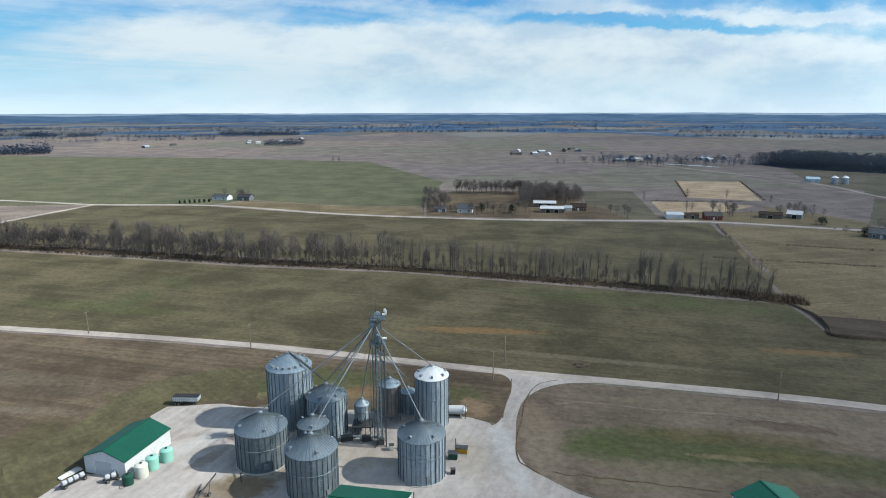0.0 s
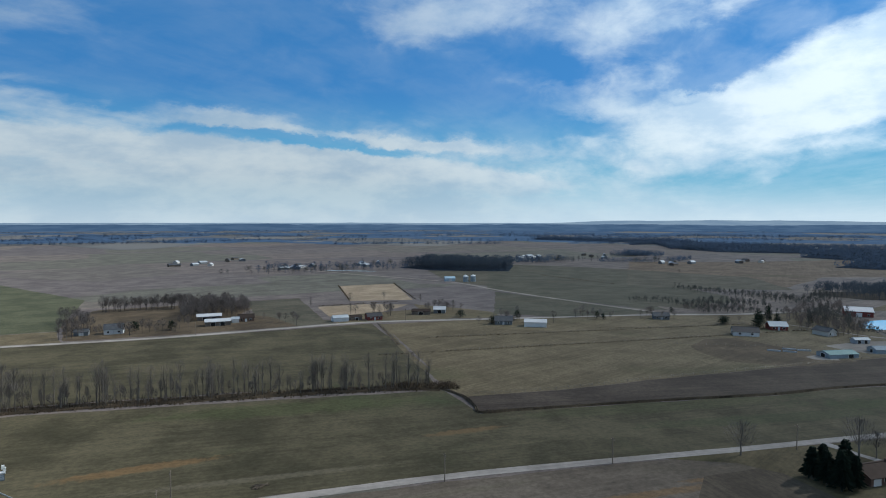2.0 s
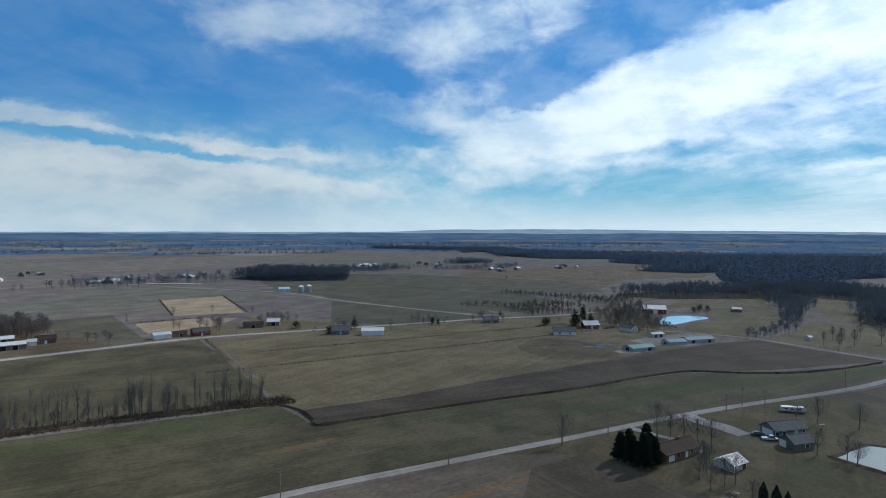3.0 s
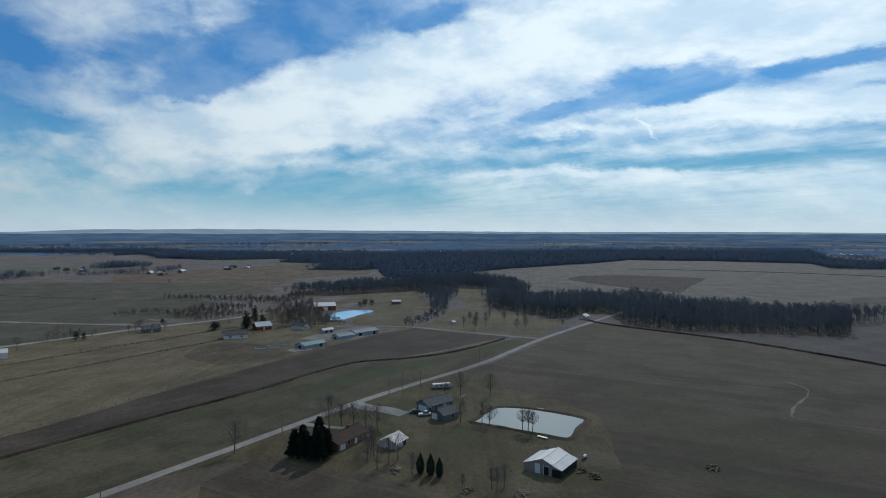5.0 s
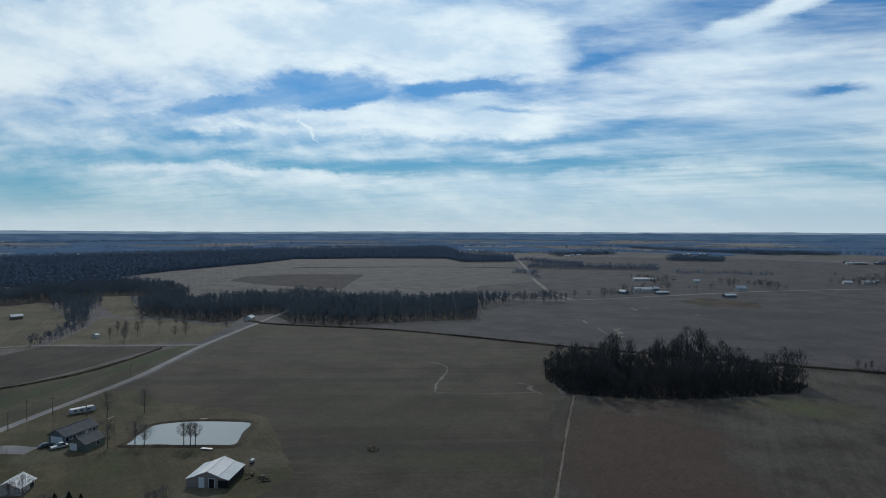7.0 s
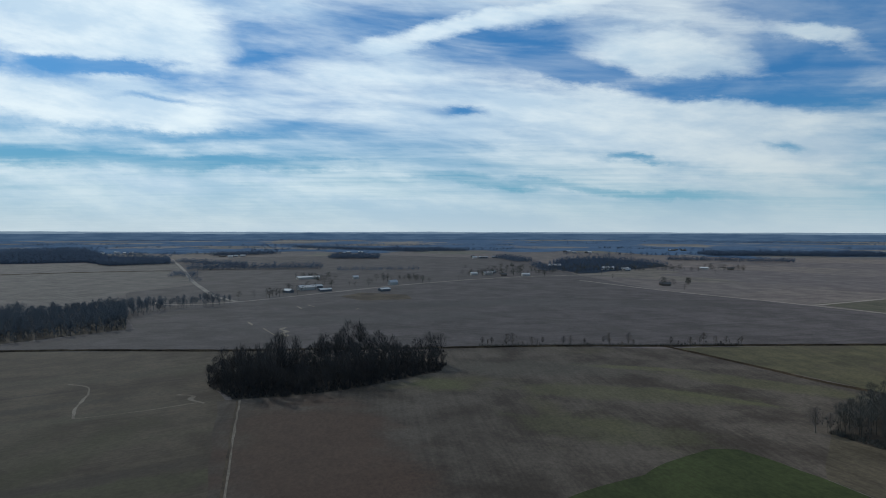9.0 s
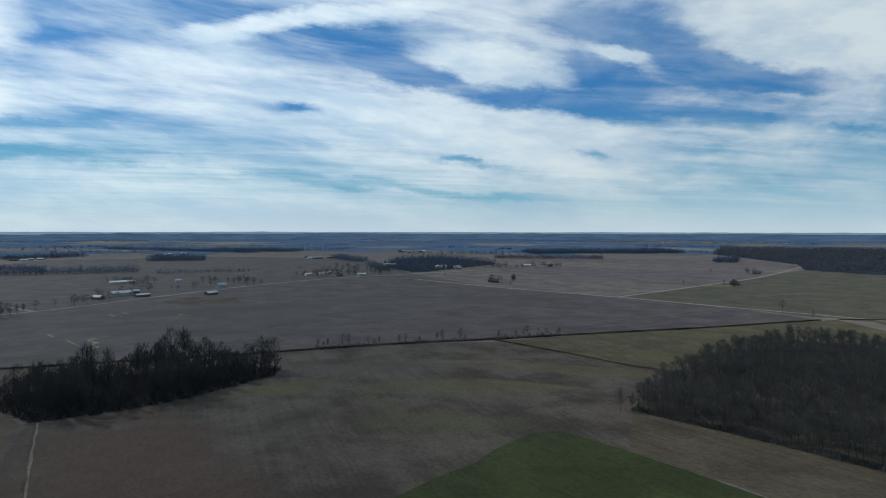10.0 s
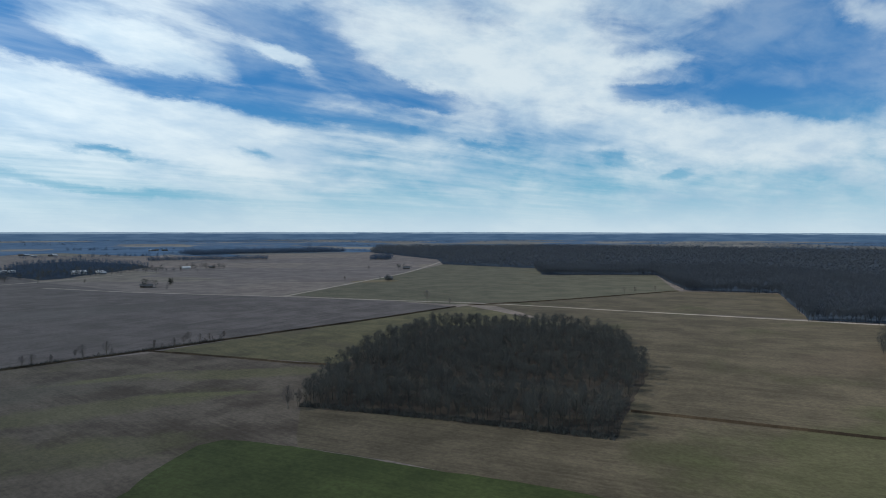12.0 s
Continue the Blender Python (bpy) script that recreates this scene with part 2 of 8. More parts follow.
dense = n.math("MULTIPLY", dense, n.math("MULTIPLY_ADD", n.span(up, 0.005, 0.085), 0.4, 0.6))
veil = n.span(n.math("MULTIPLY_ADD", dy, -0.8, dx), -0.05, 0.42)
veil = n.math("MAXIMUM", veil, n.math("SUBTRACT", 1.0, n.span(up, 0.11, 0.2)))
dense = n.math("MULTIPLY", dense, n.math("MULTIPLY_ADD", veil, 0.36, 0.62))
tone = n.noise(streaked(0.8, 1.5, 3.2, 7.0), 5.0, 7.0, 0.6)
glow = n.add("ShaderNodeVectorMath", operation="DOT_PRODUCT")
n.put(way, glow.inputs[0])
glow.inputs[1].default_value = sun_dir
bright = n.math("MULTIPLY_ADD", n.span(glow.outputs["Value"], 0.2, 1.0), 0.5, 0.9)
bright = n.math("MULTIPLY", bright, n.math("MULTIPLY_ADD", n.span(up, 0.0, 0.16), 0.06, 0.94))
bright = n.math("MULTIPLY_ADD", dy, -0.13, bright)
white = n.mix(n.span(tone, 0.34, 0.62), (0.55, 0.67, 0.78), (0.81, 0.87, 0.89))
lit = n.add("ShaderNodeVectorMath", operation="SCALE")
n.put(white, lit.inputs[0])
n.put(bright, lit.inputs["Scale"])
rich = n.add("ShaderNodeMix", data_type="RGBA", blend_type="MULTIPLY")
rich.inputs["Factor"].default_value = 1.0
n.put(sky.outputs[0], rich.inputs[6])
n.put((0.036, 0.078, 0.125), rich.inputs[7])
deep = n.mix(0.6, rich.outputs[2], (0.055, 0.215, 0.46))
air = n.mix(n.math("MULTIPLY", n.math("SUBTRACT", 1.0, n.span(up, 0.02, 0.22)), 0.9), deep, (0.22, 0.52, 0.67))
air = n.mix(n.math("SUBTRACT", 1.0, n.span(up, -0.01, 0.07)), air, (0.68, 0.79, 0.85))
shown = n.mix(n.math("MULTIPLY", dense, 0.97), air, lit.outputs[0])
back = n.add("ShaderNodeBackground")
back.inputs["Strength"].default_value = 1.0
n.put(shown, back.inputs["Color"])
n.put(back.outputs[0], n.add("ShaderNodeOutputWorld").inputs["Surface"])


# ---- materials ----
def material(name, rough=0.8, metal=0.0, spec=0.3):
    m = bpy.data.materials.new(name)
    m.use_nodes = True
    k = Nodes(m.node_tree)
    shader = k.add("ShaderNodeBsdfPrincipled")
    shader.inputs["Roughness"].default_value, shader.inputs["Metallic"].default_value = rough, metal
    shader.inputs["Specular IOR Level"].default_value = spec
    k.put(shader.outputs[0], k.add("ShaderNodeOutputMaterial").inputs["Surface"])
    return m, k, shader


def place(k):
    return k.add("ShaderNodeNewGeometry").outputs["Position"]


def ground_mat(name, low, high, patch, row=0.0, patch_at=0.58, patch_size=0.012, streak=0.5, fine=0.55, rough=0.28, spots=(), grey=-0.05, gloss=0.1):
    """Open land: two soil or grass tones, patches of a third, streaks along the rows."""
    m, k, shader = material(name, 0.95, 0.0, gloss)
    shader.inputs["Diffuse Roughness"].default_value = 1.0
    low, high, patch = (tuple(k * (c + (sum(q) / 3 - c) * grey) for c, k in zip(q, (0.74, 0.685, 0.655))) for q in (low, high, patch))
    x, y, z = k.split(place(k))
    c, s = math.cos(radians(row)), math.sin(radians(row))
    a = k.math("ADD", k.math("MULTIPLY", x, c), k.math("MULTIPLY", y, s))
    b = k.math("SUBTRACT", k.math("MULTIPLY", y, c), k.math("MULTIPLY", x, s))
    spot = k.vec(x, y, 0.0)
    rows = k.noise(k.vec(k.math("MULTIPLY", a, 0.05), b, 0.0), 0.22, 4.0, 0.65)
    lanes = k.noise(k.vec(k.math("MULTIPLY", a, 0.012), b, 3.0), 0.9, 2.0, 0.6)
    mid = k.noise(spot, 0.035, 5.0, 0.6, 0.3)
    grain = k.noise(k.vec(k.math("MULTIPLY", a, 0.8), b, 0.0), fine * 1.2, 5.0, 0.72)
    mottle = k.noise(spot, 0.13, 5.0, 0.62, 0.6)
    mixer = k.math("ADD", k.math("MULTIPLY_ADD", rows, streak, mid), k.math("MULTIPLY_ADD", lanes, streak * 0.6, -streak * 0.8))
    tone = k.mix(k.span(mixer, 0.3, 0.7), tuple(0.9 * c for c in low), tuple(1.08 * c for c in high))
    tone = k.mix(k.math("MULTIPLY", k.span(k.noise(spot, patch_size, 4.0, 0.55, 0.5), patch_at, patch_at + 0.16), 0.85), tone, patch)
    for sx, sy, rx, ry, turn, colour, amount in spots:
        ca, sn = math.cos(radians(turn)), math.sin(radians(turn))
        ox, oy = k.math("SUBTRACT", x, sx), k.math("SUBTRACT", y, sy)
        u = k.math("DIVIDE", k.math("ADD", k.math("MULTIPLY", ox, ca), k.math("MULTIPLY", oy, sn)), rx)
        v = k.math("DIVIDE", k.math("SUBTRACT", k.math("MULTIPLY", oy, ca), k.math("MULTIPLY", ox, sn)), ry)
        d = k.math("SQRT", k.math("ADD", k.math("MULTIPLY", u, u), k.math("MULTIPLY", v, v)))
        d = k.math("ADD", d, k.math("MULTIPLY_ADD", k.noise(spot, 1.2 / min(rx, ry), 5.0, 0.65), 1.6, -0.8))
        tone = k.mix(k.math("MULTIPLY", k.span(d, 1.15, 0.55), amount), tone, tuple(0.72 * c for c in colour))
    both = k.math("MULTIPLY_ADD", mottle, 0.32, k.math("MULTIPLY", grain, 0.78))
    dark = k.mix(k.span(both, 0.34, 0.76), (1 - rough * 1.15,) * 3, (1 + rough * 0.75,) * 3)
    final = k.add("ShaderNodeMix", data_type="RGBA", blend_type="MULTIPLY")
    final.inputs["Factor"].default_value = 1.0
    k.put(tone, final.inputs[6])
    k.put(dark, final.inputs[7])
    k.put(final.outputs[2], shader.inputs["Base Color"])
    bump = k.add("ShaderNodeBump")
    bump.inputs["Strength"].default_value, bump.inputs["Distance"].default_value = 0.12, 0.2
    k.put(grain, bump.inputs["Height"])
    k.put(bump.outputs[0], shader.inputs["Normal"])
    return m


def plain_mat(name, colour, second=None, scale=1.5, rough=0.8, metal=0.0, spec=0.3, bump=0.0, vary=0.0):
    """A surface with soft stains and fine grain; vary: tint by object."""
    m, k, shader = material(name, rough, metal, spec)
    second = second or tuple(c * 0.72 for c in colour)
    colour, second = tuple(c * 0.78 for c in colour), tuple(c * 0.78 for c in second)
    spot = k.add("ShaderNodeTexCoord").outputs["Object"]
    big, small = k.noise(spot, scale * 0.25, 4.0, 0.6), k.noise(spot, scale * 3.0, 4.0, 0.65)
    f = k.span(k.math("MULTIPLY_ADD", small, 0.6, k.math("MULTIPLY", big, 0.6)), 0.4, 0.8)
    if vary:
        f = k.math("MULTIPLY_ADD", k.add("ShaderNodeObjectInfo").outputs["Random"], vary, k.math("MULTIPLY", f, 1 - vary))
    k.put(k.mix(f, colour, second), shader.inputs["Base Color"])
    if bump:
        b = k.add("ShaderNodeBump")
        b.inputs["Strength"].default_value, b.inputs["Distance"].default_value = bump, 0.05
        k.put(small, b.inputs["Height"])
        k.put(b.outputs[0], shader.inputs["Normal"])
    return m


def bark_mat(name, dark, light, each=0.5, sheer=0.0, size=0.12, gloss=0.1):
    """Bark and twigs; sheer lets light through a mass of fine twigs."""
    m, k, shader = material(name, 0.95, 0.0, gloss)
    spot = place(k)
    tone = k.noise(spot, size, 3.0, 0.6)
    isle = k.add("ShaderNodeNewGeometry").outputs["Random Per Island"]
    f = k.math("MULTIPLY_ADD", isle, each, k.math("MULTIPLY_ADD", tone, 1.5, -0.3 - each * 0.4), clamp=True)
    colour = k.mix(f, tuple(0.78 * c for c in dark), tuple(0.78 * c for c in light))
    k.put(colour, shader.inputs["Base Color"])
    if sheer:
        glow = k.add("ShaderNodeBsdfTranslucent")
        k.put(colour, glow.inputs["Color"])
        both = k.add("ShaderNodeMixShader")
        both.inputs[0].default_value = sheer
        k.put(shader.outputs[0], both.inputs[1])
        k.put(glow.outputs[0], both.inputs[2])
        end = [q for q in k.tree.nodes if q.type == "OUTPUT_MATERIAL"][0]
        k.put(both.outputs[0], end.inputs["Surface"])
    return m


def metal_sheet(name, colour, second, rough=0.42, metal=0.75, wave=7.0, stain=0.5):
    """Galvanised sheet: corrugation as fine relief, weather streaks running down."""
    m, k, shader = material(name, rough, metal, 0.5)
    spot = k.add("ShaderNodeTexCoord").outputs["Object"]
    x, y, z = k.split(spot)
    panel = k.noise(k.vec(x, y, k.math("MULTIPLY", z, 0.25)), 0.9, 3.0, 0.7)
    runs = k.noise(k.vec(k.math("MULTIPLY", x, 3.0), k.math("MULTIPLY", y, 3.0), k.math("MULTIPLY", z, 0.12)), 1.4, 4.0, 0.7)
    f = k.span(k.math("ADD", k.math("MULTIPLY", panel, 0.5), k.math("MULTIPLY", runs, stain)), 0.3, 0.7)
    k.put(k.mix(f, tuple(0.8 * c for c in colour), tuple(0.8 * c for c in second)), shader.inputs["Base Color"])
    k.put(k.math("MULTIPLY_ADD", runs, 0.3, rough - 0.12), shader.inputs["Roughness"])
    if wave:
        b = k.add("ShaderNodeBump")
        b.inputs["Strength"].default_value, b.inputs["Distance"].default_value = 0.35, 0.02
        k.put(k.math("SINE", k.math("MULTIPLY", z, wave * math.tau)), b.inputs["Height"])
        k.put(b.outputs[0], shader.inputs["Normal"])
    return m


LUSH, CLAY, DRY = (0.074, 0.086, 0.034), (0.24, 0.14, 0.06), (0.17, 0.145, 0.10)


def land_mat():
    """Far farmland: large square fields in brown, tan and grey-green."""
    # Base tones pulled towards blue-grey for the haze over far land.
    m = ground_mat("far_farmland", (0.146, 0.135, 0.134), (0.200, 0.184, 0.180), (0.130, 0.124, 0.118), 12, 0.58, 0.004, grey=0.0)
    k = Nodes(m.node_tree, False)
    shader = [q for q in k.tree.nodes if q.type == "BSDF_PRINCIPLED"][0]
    under = shader.inputs["Base Color"].links[0].from_socket
    x, y, z = k.split(place(k))
    cells = k.add("ShaderNodeTexVoronoi")
    cells.distance = "CHEBYCHEV"
    cells.inputs["Scale"].default_value, cells.inputs["Randomness"].default_value = 0.0032, 0.8
    k.put(k.vec(x, k.math("MULTIPLY", y, 1.4), 0.0), cells.inputs["Vector"])
    shade = k.ramp(k.split(cells.outputs["Color"])[0], [(0.0, (0.80, 0.80, 0.84)), (0.3, (1.0, 0.97, 0.95)), (0.55, (1.12, 1.05, 0.98)), (0.75, (0.85, 0.95, 0.78)), (0.9, (1.25, 1.18, 1.05)), (1.0, (0.78, 0.76, 0.78))])
    both = k.add("ShaderNodeMix", data_type="RGBA", blend_type="MULTIPLY")
    both.inputs["Factor"].default_value = 0.85
    k.put(under, both.inputs[6])
    k.put(shade, both.inputs[7])
    k.put(both.outputs[2], shader.inputs["Base Color"])
    return m


MAT_LAND = land_mat()
MAT_OLIVE = ground_mat("winter_wheat_field", (0.070, 0.066, 0.037), (0.118, 0.107, 0.063), (0.062, 0.080, 0.035), -15, 0.57, 0.014, 0.35, grey=0.1, spots=[
    (12, 196, 24, 3.2, -5, CLAY, 0.6), (112, 176, 16, 2.6, -10, CLAY, 0.4), (-130, 222, 40, 6, -12, LUSH, 0.5), (70, 230, 60, 9, -17, LUSH, 0.55), (40, 172, 40, 2.0, -14, DRY, 0.6), (200, 160, 70, 8, -17, LUSH, 0.35), (290, 110, 60, 9, -28, (0.060, 0.076, 0.030), 0.7), (372, 66, 40, 6, -22, (0.058, 0.080, 0.028), 0.85), (220, 130, 60, 6, -20, (0.064, 0.076, 0.034), 0.5)])
MAT_GREEN = ground_mat("green_field", (0.090, 0.102, 0.062), (0.120, 0.130, 0.080), (0.148, 0.134, 0.090), -12, 0.57, 0.008, 0.5, grey=0.0)
MAT_GREYGREEN = ground_mat("grey_green_field", (0.092, 0.090, 0.068), (0.124, 0.118, 0.088), (0.126, 0.115, 0.078), -12, 0.6, 0.008)
MAT_DUSKGREEN = ground_mat("dull_green_field", (0.084, 0.086, 0.064), (0.112, 0.112, 0.084), (0.112, 0.100, 0.070), -12, 0.58, 0.01)
MAT_LUSH = ground_mat("lush_grass_field", (0.037, 0.054, 0.018), (0.051, 0.071, 0.024), (0.060, 0.072, 0.031), -28, 0.6, 0.02, 0.3, grey=0.0)
MAT_TAN = ground_mat("dormant_pasture", (0.136, 0.116, 0.074), (0.184, 0.158, 0.102), (0.112, 0.110, 0.062), 10, 0.56, 0.012)
MAT_TANSOUTH = ground_mat("pale_stubble", (0.072, 0.065, 0.047), (0.104, 0.093, 0.068), (0.064, 0.066, 0.038), -25, 0.54, 0.014, 0.45, spots=[(-150, -190, 90, 40, 20, (0.075, 0.08, 0.035), 0.6), (-230, -330, 60, 25, 30, (0.10, 0.078, 0.056), 0.5)])
MAT_PLOWED = ground_mat("dark_tilled_field", (0.058, 0.048, 0.040), (0.088, 0.074, 0.060), (0.066, 0.062, 0.044), -22, 0.6, 0.015)
MAT_STUBBLE = ground_mat("corn_stubble_field", (0.078, 0.065, 0.049), (0.122, 0.104, 0.077), (0.080, 0.079, 0.047), 77, 0.55, 0.012, 0.4, spots=[(230, -30, 90, 7, 77, (0.115, 0.098, 0.062), 0.6), (300, -10, 110, 6, 77, (0.062, 0.054, 0.042), 0.6), (350, -30, 110, 7, 77, (0.12, 0.10, 0.07), 0.55), (265, -60, 60, 6, 74, (0.125, 0.107, 0.072), 0.6), (200, -20, 80, 8, 78, (0.066, 0.056, 0.043), 0.6), (400, -10, 70, 5, 76, (0.10, 0.092, 0.055), 0.6), (180, -60, 50, 9, 70, (0.10, 0.096, 0.05), 0.6), (320, -110, 50, 8, 80, (0.12, 0.10, 0.07), 0.5)])
MAT_WEST = ground_mat("brown_winter_field", (0.078, 0.065, 0.047), (0.128, 0.108, 0.079), (0.078, 0.073, 0.042), -14, 0.57, 0.016, 0.5, spots=[
    (-52, 152, 36, 7, 6, LUSH, 0.8), (-84, 112, 8, 26, -20, (0.066, 0.066, 0.030), 0.6), (-78, 132, 6, 12, -35, (0.13, 0.088, 0.052), 0.7), (-120, 128, 22, 3.0, 8, (0.055, 0.046, 0.036), 0.7), (-105, 140, 18, 2.0, -6, (0.15, 0.128, 0.095), 0.7), (-98, 118, 10, 4, 0, (0.145, 0.124, 0.09), 0.6), (-130, 160, 40, 5, -8, (0.14, 0.12, 0.09), 0.5), (-28, 148, 30, 2.5, 0, (0.20, 0.16, 0.09), 0.6), (-30, 160, 22, 5, -10, LUSH, 0.65), (-92, 122, 8, 14, 0, (0.074, 0.072, 0.034), 0.6), (-20, 150, 14, 3, 0, CLAY, 0.35), (5, 148, 6, 5, 0, LUSH, 0.6), (8, 141, 4, 6, 20, (0.24, 0.17, 0.11), 0.7), (-110, 150, 26, 4, 0, (0.085, 0.068, 0.05), 0.6)])
MAT_EAST = ground_mat("brown_field_by_the_drive", (0.118, 0.100, 0.080), (0.172, 0.150, 0.121), (0.128, 0.112, 0.080), -12, 0.58, 0.02, 0.3, spots=[
    (52, 122, 30, 9, -8, (0.066, 0.080, 0.030), 0.85), (86, 113, 26, 7, -18, (0.068, 0.078, 0.032), 0.8), (66, 126, 26, 4, -8, (0.11, 0.088, 0.042), 0.6), (75, 118, 16, 3, -8, (0.12, 0.105, 0.045), 0.6), (40, 109, 14, 3, -4, (0.17, 0.145, 0.10), 0.7), (22, 118, 5, 16, 8, (0.20, 0.165, 0.125), 0.7), (60, 118, 9, 1.2, -10, (0.22, 0.17, 0.10), 0.6), (34, 122, 9, 6, 0, LUSH, 0.7), (60, 112, 30, 4, -8, (0.15, 0.13, 0.085), 0.7), (22, 134, 4, 14, 8, (0.19, 0.15, 0.11), 0.8), (70, 140, 40, 2, -12, DRY, 0.6), (128, 110, 22, 2.2, -14, CLAY, 0.6), (150, 108, 10, 1.6, -20, CLAY, 0.55), (112, 112, 16, 1.6, -8, CLAY, 0.5), (80, 131, 12, 3, -15, (0.09, 0.06, 0.045), 0.6)])
MAT_RED = ground_mat("reddish_tilled_field", (0.062, 0.053, 0.044), (0.118, 0.106, 0.090), (0.112, 0.110, 0.060), -40, 0.57, 0.012, 0.3, spots=[
    (165, -112, 75, 34, -28, (0.105, 0.066, 0.048), 0.9), (150, -300, 34, 5, 30, (0.14, 0.14, 0.062), 0.6), (100, -270, 30, 4, 10, (0.13, 0.13, 0.06), 0.6), (200, -205, 16, 10, 20, (0.12, 0.125, 0.056), 0.6), (130, -250, 60, 14, 30, (0.125, 0.122, 0.06), 0.55), (190, -260, 60, 20, 40, (0.115, 0.105, 0.085), 0.5), (110, -200, 40, 16, 20, (0.105, 0.105, 0.05), 0.5), (90, -310, 50, 12, 10, (0.12, 0.115, 0.055), 0.6)])
MAT_CREAM = ground_mat("pale_straw_field", (0.32, 0.26, 0.18), (0.40, 0.33, 0.235), (0.28, 0.23, 0.16), 20, 0.6, 0.02, grey=0.0)
MAT_PALEFIELD = ground_mat("pale_grey_stubble", (0.145, 0.135, 0.125), (0.185, 0.172, 0.158), (0.125, 0.116, 0.106), 5, 0.6, 0.01)
MAT_LAWN = ground_mat("winter_lawn", (0.092, 0.079, 0.042), (0.152, 0.129, 0.075), (0.082, 0.081, 0.037), 15, 0.5, 0.03, 0.4, grey=0.0, spots=[(205, 50, 16, 8, 0, (0.085, 0.095, 0.038), 0.6), (175, 20, 14, 8, 10, (0.19, 0.155, 0.10), 0.7), (198, 2, 8, 10, 0, (0.17, 0.135, 0.09), 0.7), (225, 70, 14, 8, -20, (0.18, 0.155, 0.10), 0.5), (190, 45, 12, 6, 20, (0.13, 0.10, 0.06), 0.5)])
MAT_ROUGH = ground_mat("rough_brown_grass", (0.082, 0.066, 0.046), (0.142, 0.115, 0.078), (0.175, 0.145, 0.100), 10, 0.58, 0.05, 0.3)
MAT_PASTURE = ground_mat("yellow_green_pasture", (0.078, 0.076, 0.048), (0.118, 0.114, 0.066), (0.090, 0.082, 0.058), -45, 0.52, 0.02, 0.3)
MAT_BANK = ground_mat("bare_ditch_bank", (0.045, 0.037, 0.028), (0.11, 0.088, 0.06), (0.15, 0.125, 0.085), -15, 0.58, 0.08)
MAT_SOILCUT = ground_mat("eroded_brown_soil", (0.085, 0.062, 0.042), (0.15, 0.112, 0.075), (0.20, 0.165, 0.12), -15, 0.56, 0.3)
MAT_WEEDS = ground_mat("dry_weedy_bank", (0.100, 0.083, 0.060), (0.185, 0.152, 0.108), (0.062, 0.052, 0.038), -15, 0.52, 0.09)
MAT_GRAVEL = ground_mat("pale_gravel", (0.345, 0.342, 0.338), (0.43, 0.427, 0.42), (0.30, 0.285, 0.262), 70, 0.55, 0.05, 0.35, 0.5, 0.16, spots=[
    (-14, 119, 14, 5, 0, (0.34, 0.30, 0.25), 0.7), (6, 118, 4, 10, 5, (0.36, 0.32, 0.27), 0.6), (-52, 128, 20, 3, 55, (0.47, 0.46, 0.44), 0.7), (14, 120, 3, 18, 8, (0.46, 0.46, 0.455), 0.6), (-50, 118, 6, 2, 60, (0.24, 0.20, 0.16), 0.7), (-46, 128, 5, 1.5, 50, (0.26, 0.22, 0.18), 0.7), (-39, 108, 7, 5, 0, (0.20, 0.155, 0.10), 0.95), (-44, 104, 6, 6, 0, (0.20, 0.16, 0.11), 0.8), (-30, 113, 5, 4, 0, (0.24, 0.20, 0.15), 0.7), (-20, 126, 10, 3, 0, (0.30, 0.28, 0.25), 0.6)])
MAT_ROAD = ground_mat("gravel_road", (0.33, 0.315, 0.295), (0.42, 0.405, 0.38), (0.28, 0.265, 0.24), -17, 0.6, 0.05, 0.4, 0.4, 0.16)
MAT_DUST = ground_mat("drab_gravel_road", (0.25, 0.235, 0.21), (0.33, 0.31, 0.28), (0.22, 0.2, 0.18), -17, 0.6, 0.05, 0.4, 0.4, 0.16)
# Base darkened for looking into the sun, with some blue for haze.
MAT_EASTPLAIN = ground_mat("sunward_dark_plain", (0.086, 0.080, 0.083), (0.120, 0.112, 0.115), (0.098, 0.093, 0.092), 62, 0.56, 0.006, 0.5, grey=0.0, spots=[
    (380, -330, 120, 30, 60, (0.100, 0.092, 0.088), 0.6), (420, -420, 160, 26, 58, (0.068, 0.062, 0.062), 0.6), (330, -520, 150, 40, 40, (0.118, 0.108, 0.104), 0.5), (250, -600, 90, 30, 30, (0.078, 0.068, 0.066), 0.6)])
MAT_BRUSHY = ground_mat("reddish_brushy_ground", (0.040, 0.034, 0.040), (0.060, 0.050, 0.055), (0.05, 0.042, 0.046), 5, 0.55, 0.03)
MAT_RUSSET = ground_mat("russet_stubble", (0.135, 0.105, 0.078), (0.180, 0.142, 0.104), (0.105, 0.100, 0.062), 30, 0.56, 0.006)
# Dark brown ground laid under the nearer woods.
MAT_WOODFLOOR = ground_mat("dark_brown_wood_floor", (0.032, 0.030, 0.026), (0.055, 0.048, 0.040), (0.042, 0.040, 0.030), 0, 0.55, 0.06)
# Shade between distant trees and blue haze, put into one dark floor colour.
MAT_SHADEFLOOR = ground_mat("hazed_shade_floor", (0.040, 0.056, 0.080), (0.054, 0.073, 0.102), (0.047, 0.063, 0.090), 0, 0.55, 0.01, gloss=0.0)
MAT_ROUGHPALE = ground_mat("pale_trodden_soil", (0.165, 0.145, 0.118), (0.205, 0.182, 0.150), (0.14, 0.12, 0.095), 0, 0.55, 0.05)
